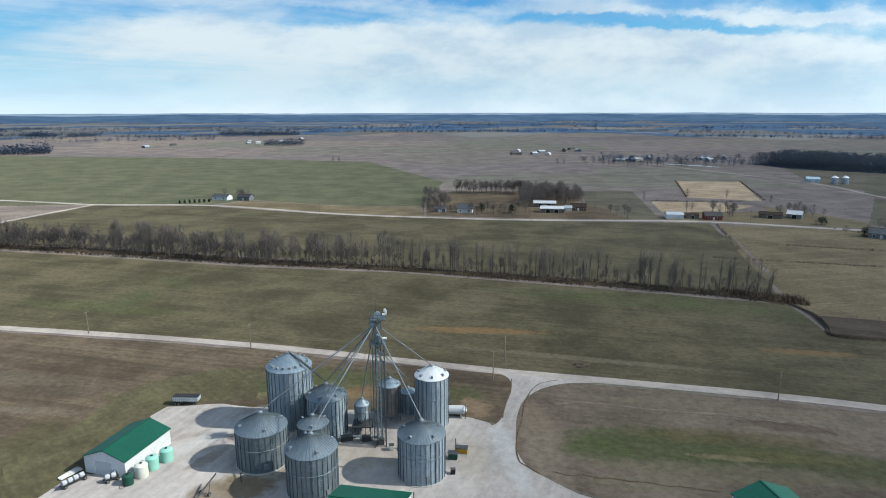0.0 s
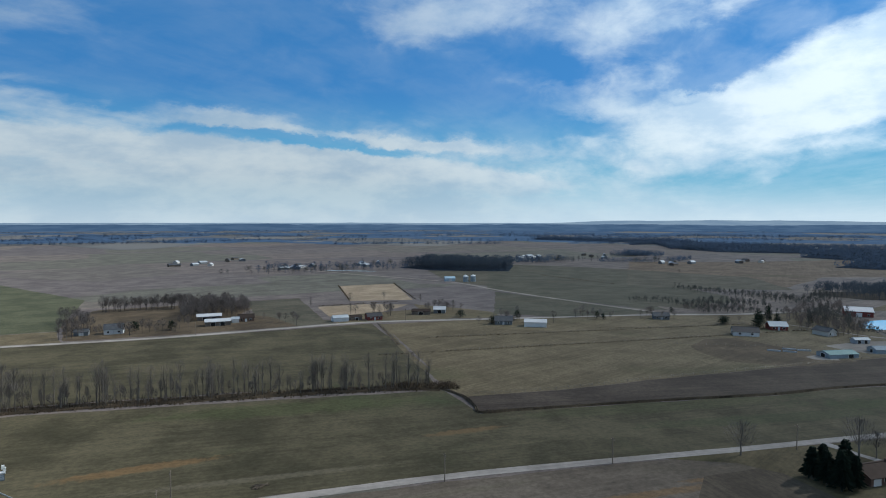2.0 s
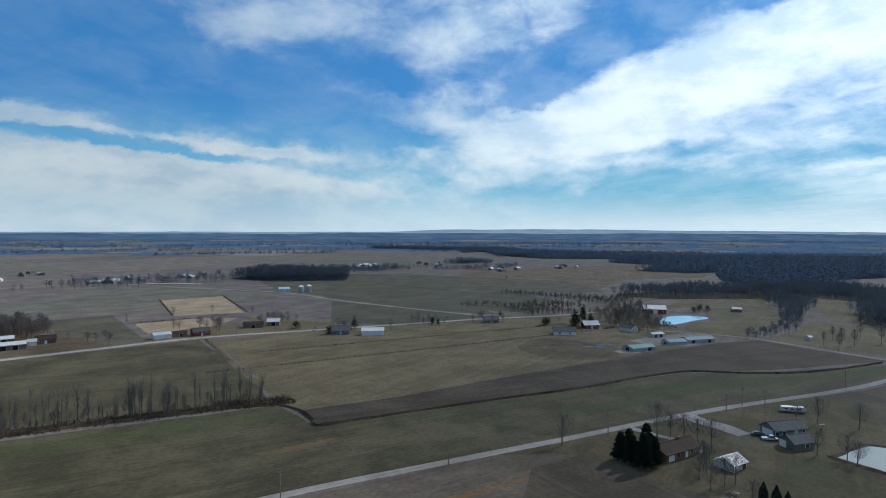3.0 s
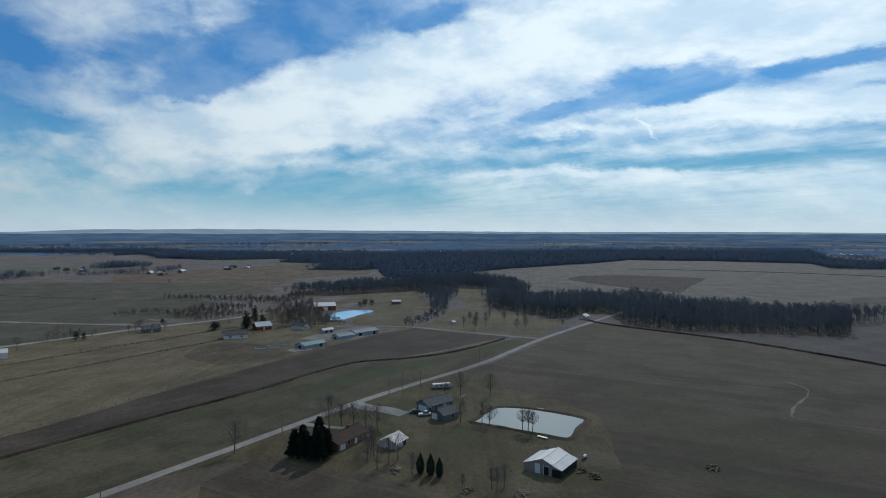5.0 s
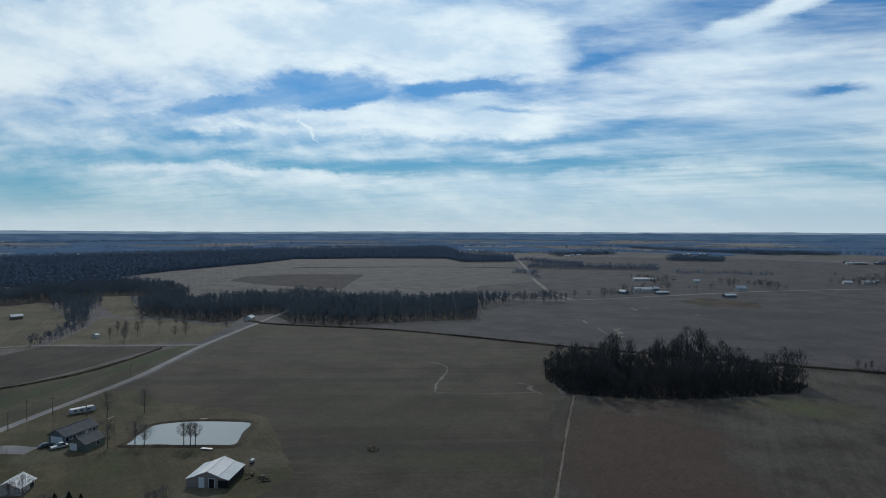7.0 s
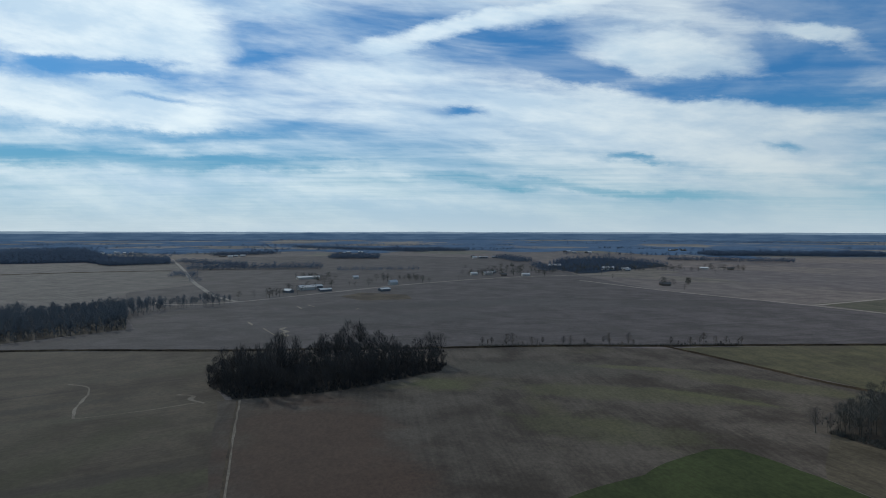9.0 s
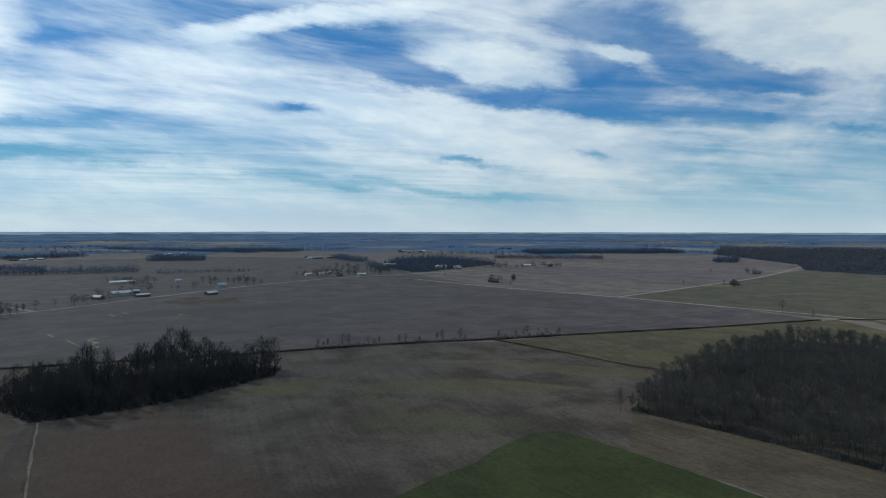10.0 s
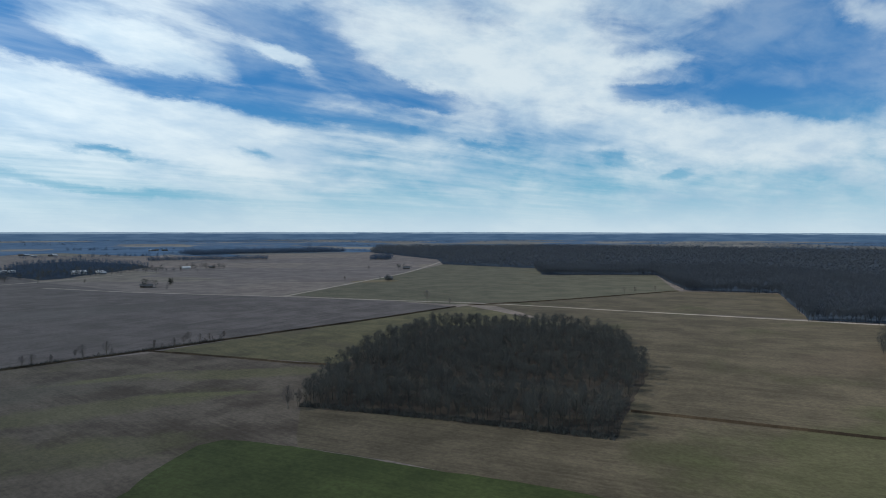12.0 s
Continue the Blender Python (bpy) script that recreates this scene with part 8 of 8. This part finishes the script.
def clumped_shape(seed):
    """A broad irregular evergreen of 10 m: several tufted clumps of sprays round the stem."""
    r = random.Random(seed)
    s = Shape()
    for c in range(9):
        a, z = c * 2.4, 2.2 + 0.75 * c
        out = 1.5 * (1 - c / 12)
        centre, size = Vector((out * math.cos(a), out * math.sin(a), z)), r.uniform(1.1, 1.9)
        for k in range(90):
            d = Vector((r.gauss(0, 1), r.gauss(0, 1), r.gauss(0, 0.8))).normalized()
            o = centre + d * size * r.uniform(0.5, 1.0)
            side = d.cross((r.uniform(-1, 1), r.uniform(-1, 1), 1)).normalized() * r.uniform(0.1, 0.24)
            s.poly([o - side, o + side, o + (d + Vector((0, 0, 0.6))).normalized() * r.uniform(0.4, 0.9)])
    return s


ROUNDS = [(Shape().tube((0, 0, 0), (0, 0, 6), 0.3, 0.08, 6).mesh("trunk", MAT_BARK), clumped_shape(k).mesh("crown", MAT_NEEDLE)) for k in (9, 12)]


def conifer(label, x, y, high, wide, kinds, k, group="", name="spruce_tree"):
    if kinds is ROUNDS:
        wide *= 1.8
    t = thing(name, label, "tree", Matrix.LocRotScale((x, y, -0.05), Euler((0, 0, k * 1.7)), (wide / 10, wide / 10, high / 10)), group)
    a, b = kinds[k % len(kinds)]
    part("trunk", a, None, t)
    part("crown", b, None, t)


for k, (x, y, h, w) in enumerate(((174.4, 94.2, 9.6, 8.6), (173.6, 89.8, 10, 8.6), (173.0, 85.6, 11.6, 9.2), (180.3, 88.6, 12.4, 9), (178.6, 93.5, 9.8, 8.2), (177.6, 84.6, 9.6, 7.6))):
    conifer("dark green spruce in the clump beside the brown house", x, y, h, w, PINES, k, "spruces beside the house")
for k, (x, y, h) in enumerate(((172.7, 52.3, 6.2), (171.9, 48.9, 6.6), (171.4, 46.1, 5.9))):
    conifer("narrow dark evergreen on the lawn", x, y, h, h * 0.98, COLUMNS, k, "three narrow evergreens", "cypress_tree")
conifer("dark rounded evergreen beside the distant house", 331, -812, 10, 9, ROUNDS, 1, "", "evergreen_tree")
for k in range(7):
    conifer("small dark evergreen in a hedge row", -210 + 3.4 * k, 488 + 1.4 * k, 3.2, 4.5, COLUMNS, k, "evergreen hedge", "evergreen_shrub")
for k, (x, y, h, w) in enumerate(((243, 390, 5.5, 8), (384, 270, 6.2, 9), (49, 437, 7, 6), (28, 446, 7, 7))):
    conifer("dense rounded dark evergreen", x, y, h, w, ROUNDS, k, "", "evergreen_tree")
for k, (x, y, h, w) in enumerate(((273, 360, 7, 6), (392, 249, 12, 9), (399, 254, 10, 8), (386, 246, 8, 7), (410, 247, 7, 6), (418, 267, 5, 4), (245, 352, 6, 6), (432, 268, 7, 6), (388, 272, 5.5, 7), (396, 324, 4.8, 4.2), (415, 257, 14.5, 5.5), (417, 252, 8.3, 4.6), (434, 238, 8, 3.2), (323, 330, 6.8, 4.6), (325, 326, 5.5, 4), (543, 219, 7, 7), (548, 214, 6, 6), (538, 222, 5, 6))):
    conifer("dark spruce beside the farm house", x, y, h, w, ROUNDS, k, "spruces at the farms")

HOUSE_TREES = [(200, 94.4, 13, 0), (206.3, 92.6, 8.5, 1), (206.9, 88.2, 9, 2), (206.8, 83.4, 8.5, 0), (208, 79.2, 9, 2), (173.2, 115, 10.5, 2), (177, 70.8, 6.5, 0), (171.9, 65.5, 7, 2), (177.8, 64, 8, 1), (180.8, 62.1, 8.5, 0), (170.5, 54.1, 6.7, 2), (186, 73, 8, 0), (183, 71, 8.5, 2), (189, 75, 7.5, 4)]
for x, y, h, k in HOUSE_TREES:
    tree(x, y, h * 1.08, k, "bare garden tree beside the brown house", "garden trees", 1.45)
POND_TREES = [(224.8, 44, 8, 0), (222.9, 40.9, 7.5, 4), (219, 28.1, 8, 1), (216.5, 25.7, 8.5, 3), (217.5, 24.3, 8, 1), (259.6, 60.4, 10, 2), (262.9, 48, 9.5, 2), (222.8, 51.8, 7.5, 0), (258, 67, 6, 2), (166.4, 29.8, 6.5, 1), (166.1, 28.2, 7, 0), (169.6, 26.7, 6.5, 4), (163.8, 37.5, 5, 3)]
for x, y, h, k in POND_TREES:
    tree(x, y, h * 1.05, k, "bare tree near the pond", "trees round the pond", 1.35)
FARM_TREES = [(-10, 438, 10, 0), (-4, 441, 11, 1), (8, 439, 8, 2), (39, 433, 6, 4), (104, 458, 7, 2), (112, 450, 6, 4), (177, 444, 9, 2), (203, 511, 9, 2), (196, 417, 10, 4), (200, 421, 11, 2), (192, 424, 9, 0), (236, 511, 8, 2), (258, 482, 7, 4), (246, 422, 11, 2), (252, 416, 10, 4), (234, 424, 9, 0), (170, 520, 6, 4), (164, 500, 5, 4)]
FARM_TREES += [(247, 353, 7, 2), (259, 345, 6, 0), (276, 364, 10, 3), (322, 333, 9, 1), (326, 330, 8.5, 0), (334, 328, 5, 4), (346, 337, 5, 4), (372, 302, 8, 0), (360, 303, 7, 2), (-173, 518, 8, 4), (-165, 520, 8, 2), (-153, 867, 11, 2), (-146, 871, 10, 0)]
for x, y, h, k in FARM_TREES:
    tree(x, y, h, k, "bare tree beside a farmstead", "farmstead trees")
GROVE = [(408, 226), (440, 246), (477, 258), (500, 262), (470, 232), (446, 214), (430, 196), (420, 205)]
woods("pond_farm_grove", GROVE, 7.5, 7, 12.5, MID_KINDS, MAT_WOODS, "thin bare trees between the farm and the blue pond", 44, 0.8)
brush("pond_farm_brush", [(438, 214), (450, 222), (470, 226), (462, 208), (440, 194)], 2.4, 0.8, 2.2, "dark brush under the bare trees", 46, MAT_WOODS)
for x, y, h, k in ((422, 88, 12, 1), (448, 92, 12, 3), (452, 86, 11, 1), (439, 61, 9, 2), (445, 55, 10, 2), (462, 30, 7, 1), (476, 60, 12, 0), (482, 66, 10, 3), (470, 75, 11, 1), (462, 100, 10, 3), (440, 100, 9, 3), (490, 90, 10, 0)):
    tree(x, y, h, k, "tall bare tree in the rough pasture", "rough pasture trees")
for x, y, h, k in ((55.2, -249, 10, 2), (52, -255, 7, 0), (49, -262, 7, 1), (-2, -604, 14, 0), (-24, -588, 7, 4), (110, -850, 9, 1), (-226, -691, 9, 2), (-240, -697, 8, 4), (-268, -709, 8, 4), (150, -372, 8, 4), (100, -1100, 9, 0), (304, -735, 8, 4), (448, -825, 8, 4)):
    tree(x, y, h, k, "lone bare tree at a field edge", "field edge trees")
rt = random.Random(45)
spots = []
CLUMPS = [(625, -405, 24, 16, 10), (650, -470, 30, 25, 8), (760, -520, 40, 14, 22), (660, -560, 20, 14, 8), (632, -592, 22, 8, 16), (585, -340, 5, 35, 10), (640, -765, 26, 30, 26), (590, -800, 20, 40, 16), (640, -900, 70, 60, 60)]
CLUMPS += [(560, -1000, 60, 50, 60), (470, -1060, 50, 30, 30), (344, -782, 8, 6, 5), (52, -866, 10, 7, 8), (39, -1145, 14, 8, 8), (400, -1150, 40, 30, 20), (300, 830, 60, 30, 30), (230, 860, 40, 30, 16), (430, 900, 60, 40, 20), (720, 820, 50, 30, 24), (840, 750, 40, 20, 16), (700, 560, 4, 4, 1)]
for cx, cy, sx, sy, count in CLUMPS:
    for k in range(count):
        h = rt.uniform(0.6, 1.25)
        spots.append((rt.randrange(3), cx + rt.gauss(0, sx * 0.7), cy + rt.gauss(0, sy * 0.7), rt.uniform(0, 6.28), h * rt.uniform(1.2, 1.9), h))
near_spots = []
for cx, cy, sx, sy, count in ((120, 430, 10, 12, 5), (196, 436, 14, 12, 8), (246, 428, 10, 8, 9), (260, 360, 10, 8, 6), (365, 318, 10, 8, 5), (20, 436, 14, 8, 7), (-172, 520, 16, 5, 6), (300, 340, 30, 8, 5), (410, 255, 14, 10, 8)):
    for k in range(count):
        h = rt.uniform(0.5, 0.95)
        near_spots.append((rt.randrange(4), cx + rt.gauss(0, sx * 0.7), cy + rt.gauss(0, sy * 0.7), rt.uniform(0, 6.28), h * rt.uniform(1.2, 1.8), h))
tagged(new("farmstead_trees", forest_mesh("farmstead_trees", WOOD_KINDS, near_spots, MAT_GROVE)), "rounded bare trees round the roadside farms", "trees", kind="stuff")
tagged(new("farm_trees", forest_mesh("farm_trees", FAR_KINDS, spots, MAT_WOODS)), "scattered bare trees round the distant farmsteads", "trees", kind="stuff")
brush("fence_row_brush", [(158, 318), (178, 392), (176, 393), (155, 318)], 1.6, 0.4, 1.2, "dry weeds along the fence row", 71, MAT_TWIG)
for k, line in enumerate(([(135, 300), (300, 255), (420, 225)], [(180, 330), (340, 280), (400, 262)], [(240, 378), (300, 300), (330, 285)], [(520, 505), (523, 640)], [(170, 498), (240, 492)], [(242, 643), (206, 520)], [(306, 637), (262, 500)])):
    thin = [(x, y + 0.7) for x, y in line] + [(x + 0.6, y - 0.7) for x, y in reversed(line)]
    brush("fence_line_weeds", thin, 1.3, 0.4, 1.3 if k < 3 else 2.4, "dark weeds along a fence line", 80 + k)

# ---- things round the houses ----
def car(label, x, y, turn, paint, long=4.6, tall=1.5, cab=(-0.28, 0.3)):
    c = thing("parked_car", label, "car", pose(x, y, 0.1, 0, 0, turn), "parked cars")
    h, w = long / 2, 0.9
    body = Shape()
    side = [(-h, 0.35), (-h + 0.05, 0.85), (-h + 0.9, 0.95), (h - 1.0, 0.92), (h - 0.1, 0.75), (h, 0.35)]
    body.v = [(px, -w, pz) for px, pz in side] + [(px, w, pz) for px, pz in side]
    m = len(side)
    body.f = [tuple(range(m)), tuple(range(2 * m - 1, m - 1, -1))] + [(k, k + m, (k + 1) % m + m, (k + 1) % m) for k in range(m)]
    part("body", body, paint, c)
    a, b = cab[0] * long, cab[1] * long
    top = Shape()
    ring = [(a - 0.45, 0.93), (a + 0.15, tall), (b - 0.55, tall), (b + 0.25, 0.93)]
    top.v = [(px, -w * (0.95 if pz < 1 else 0.78), pz) for px, pz in ring] + [(px, w * (0.95 if pz < 1 else 0.78), pz) for px, pz in ring]
    top.f = [(0, 1, 2, 3), (7, 6, 5, 4), (0, 4, 5, 1), (1, 5, 6, 2), (2, 6, 7, 3)]
    cabin = part("cabin", top, MAT_GLASS, c, "dark glass cabin")
    part("car_roof", Shape().box(a + 0.15, b - 0.55, -w * 0.78, w * 0.78, tall - 0.02, tall + 0.03), paint, cabin)
    for wx in (-h + 0.85, h - 0.85):
        for wy in (-w + 0.05, w - 0.05):
            wheel(c, wx, wy, 0.32, 0.22)
    for wy in (-0.6, 0.6):
        part("headlight", Shape().box(h - 0.08, h + 0.01, wy - 0.18, wy + 0.18, 0.55, 0.7), MAT_TRIM, c)
    return c


car("dark parked car on the gravel drive", 229.5, 71.5, -70, MAT_DARKCAR)
car("white parked pickup on the gravel drive", 227.5, 67.0, -60, MAT_CAR, 5.4, 1.75, (-0.08, 0.26))
car("dark parked car beside the garage", 231.0, 64.0, -40, MAT_DARKCAR)

camper = thing("camper_trailer", "long white camper trailer on the grass", "camper", pose(269.5, 71.3, 0.0, 0, 0, -61) @ Matrix.Diagonal((1.05, 1.0, 0.8, 1.0)))
prof = [(-4.2, 0.6), (-4.3, 1.6), (-4.1, 2.7), (3.6, 2.85), (4.3, 2.0), (4.1, 0.6)]
shell = Shape()
shell.v = [(px, -1.2, pz) for px, pz in prof] + [(px, 1.2, pz) for px, pz in prof]
shell.f = [tuple(range(6)), tuple(range(11, 5, -1))] + [(k, k + 6, (k + 1) % 6 + 6, (k + 1) % 6) for k in range(6)]
part("shell", shell, MAT_WHITEROOF, camper)
for wx in (-2.6, -0.6, 1.8):
    part("window", Shape().box(wx - 0.5, wx + 0.5, -1.23, -1.19, 1.5, 2.1), MAT_GLASS, camper)
part("door", Shape().box(2.7, 3.4, -1.24, -1.19, 0.65, 2.4), MAT_DOOR, camper)
part("stripe", Shape().box(-4.2, 4.1, -1.225, -1.195, 1.0, 1.15), MAT_GREYSIDING, camper)
for wx in (-0.6, 0.5):
    for wy in (-1.0, 1.0):
        wheel(camper, wx, wy, 0.36)
part("hitch", Shape().box(4.1, 5.4, -0.06, 0.06, 0.5, 0.62), MAT_DARKSTEEL, camper)
part("jack", Shape().tube((5.1, 0, 0), (5.1, 0, 0.6), 0.05, None, 6), MAT_DARKSTEEL, camper)

gazebo = thing("garden_swing", "dark wooden garden swing frame", "garden swing", pose(250.5, 57.0, 0, 0, 0, -20))
for px in (-1.4, 1.4):
    for py in (-0.9, 0.9):
        part("post", Shape().tube((px, py, 0), (px, py * 0.3, 2.4), 0.07, None, 6), MAT_OLDWOOD, gazebo)
part("beam", Shape().box(-1.6, 1.6, -0.4, 0.4, 2.35, 2.5), MAT_OLDWOOD, gazebo)
part("bench", Shape().box(-1.0, 1.0, -0.3, 0.3, 0.5, 0.6).box(-1.0, 1.0, 0.25, 0.32, 0.6, 1.1), MAT_OLDWOOD, gazebo)
dock = thing("pond_dock", "pale wooden dock at the pond bank", "dock", pose(213.2, 20.4, 0, 0, 0, 62))
part("deck", Shape().box(-2.0, 2.0, -0.6, 0.6, 0.35, 0.46), MAT_SIDING, dock)
for px in (-1.8, 1.8):
    for py in (-0.9, 0.9):
        part("leg", Shape().box(px - 0.08, px + 0.08, py * 0.55 - 0.08, py * 0.55 + 0.08, 0, 0.35), MAT_OLDWOOD, dock)
raft = thing("pond_float", "small dark float at the pond edge", "float", pose(247.5, 24.5, 0.12, 0, 0, 85))
part("deck", Shape().box(-1.4, 1.4, -0.7, 0.7, 0.1, 0.3), MAT_OLDWOOD, raft)
part("pontoon", Shape().tube((-1.3, -0.4, 0.1), (1.3, -0.4, 0.1), 0.16, None, 8).tube((-1.3, 0.4, 0.1), (1.3, 0.4, 0.1), 0.16, None, 8), MAT_RUBBER, raft)
fuel = thing("fuel_tank", "small white fuel tank on a stand", "tank", pose(196.6, 5.8, 0, 0, 0, -25))
part("tank_body", Shape().lathe([(0.1, -1.0), (0.5, -0.9), (0.5, 0.9), (0.1, 1.0)], 16), MAT_WHITEROOF, fuel, m=pose(0, 0, 1.0, 0, 90, 0))
for px in (-0.6, 0.6):
    part("stand", Shape().box(px - 0.08, px + 0.08, -0.45, 0.45, 0, 0.6), MAT_DARKSTEEL, fuel)


def heap(label, name, x, y, long, wide, high, seed, mat):
    """A pile of logs and branches."""
    r = random.Random(seed)
    h = thing(name, label, "pile", pose(x, y, 0))
    for k in range(26):
        q = r.random()
        cx, cy = r.uniform(-long / 2, long / 2), r.uniform(-wide / 2, wide / 2)
        z = max(0.15, high * (1 - (abs(cx) / (long / 2)) ** 2) * (1 - abs(cy) / (wide / 2)) * r.uniform(0.5, 1))
        a = r.uniform(0, math.pi)
        l = r.uniform(0.5, 1.3)
        part("log", Shape().tube((cx - l * math.cos(a), cy - l * math.sin(a), z), (cx + l * math.cos(a), cy + l * math.sin(a), z + r.uniform(-0.1, 0.3)), r.uniform(0.07, 0.17), None, 7), mat, h)
    return h


heap("heap of grey logs near the pole barn", "log_pile", 164.5, 21.0, 6, 3, 1.6, 1, MAT_OLDWOOD)
heap("dark scrap heap beside the pole barn", "scrap_pile", 183.0, 2.5, 5, 2.5, 1.0, 2, MAT_LEAF)
heap("dark brush heap beside the pole barn", "scrap_pile", 186.5, 6.0, 4, 2, 0.9, 3, MAT_LEAF)
heap("small dark brush heap in the field", "brush_pile", 199, -32, 5, 2.5, 1.0, 4, MAT_LEAF)
heap("grey scrap wood under the garden trees", "scrap_pile", 172, 60, 6, 2.2, 0.8, 5, MAT_OLDWOOD)
heap("dark flower bed of cut branches on the lawn", "scrap_pile", 164, 36, 5, 1.6, 0.5, 6, MAT_LEAF)
heap("driftwood heap at the ditch corner", "brush_pile", 40, 166.5, 4, 1.4, 0.7, 7, MAT_LEAF)
for k, (x, y) in enumerate(((329, 200), (334, 194), (340, 198), (344, 192))):
    bunk = thing("feed_bunk", "long low concrete feed bunk in the lot", "feed bunk", pose(x, y, 0, 0, 0, -60 + 4 * k), "feed bunks")
    part("trough", Shape().box(-3.4, 3.4, -0.7, -0.5, 0, 0.7).box(-3.4, 3.4, 0.5, 0.7, 0, 0.7).box(-3.4, 3.4, -0.5, 0.5, 0, 0.2), MAT_TINROOF, bunk)
    for px in (-3.2, 0, 3.2):
        part("rail_post", Shape().box(px - 0.06, px + 0.06, 0.7, 0.82, 0, 1.4), MAT_OLDWOOD, bunk)
    part("rail", Shape().box(-3.4, 3.4, 0.72, 0.8, 1.2, 1.32), MAT_OLDWOOD, bunk)


def fence(label, points, gap=6.0, high=1.2):
    f = thing("pasture_fence", label, "fence", pose(0, 0, 0))
    post = Shape().box(-0.07, 0.07, -0.07, 0.07, -0.05, high).mesh("post", MAT_POLE)
    for (ax, ay), (bx, by) in zip(points, points[1:]):
        count = int(math.dist((ax, ay), (bx, by)) / gap)
        for k in range(count):
            part("post", post, None, f, m=pose(ax + (bx - ax) * k / count, ay + (by - ay) * k / count, 0))
        for z in (0.45, 0.8, 1.1):
            part("wire", Shape().tube((ax, ay, z), (bx, by, z), 0.015, None, 3), MAT_DARKSTEEL, f)
    return f


fence("wire fence on wooden posts along the pasture", [(134, 213), (173, 200.5), (233, 190), (299, 176), (356, 164)])
fence("wire fence across the tan pasture", [(135, 300), (300, 255), (420, 225)], 7)
fence("wire fence across the upper pasture", [(180, 330), (340, 280), (400, 262)], 7)
fence("wire fence round the trampled feed lot", [(290, 246), (332, 213), (350, 205)], 5)
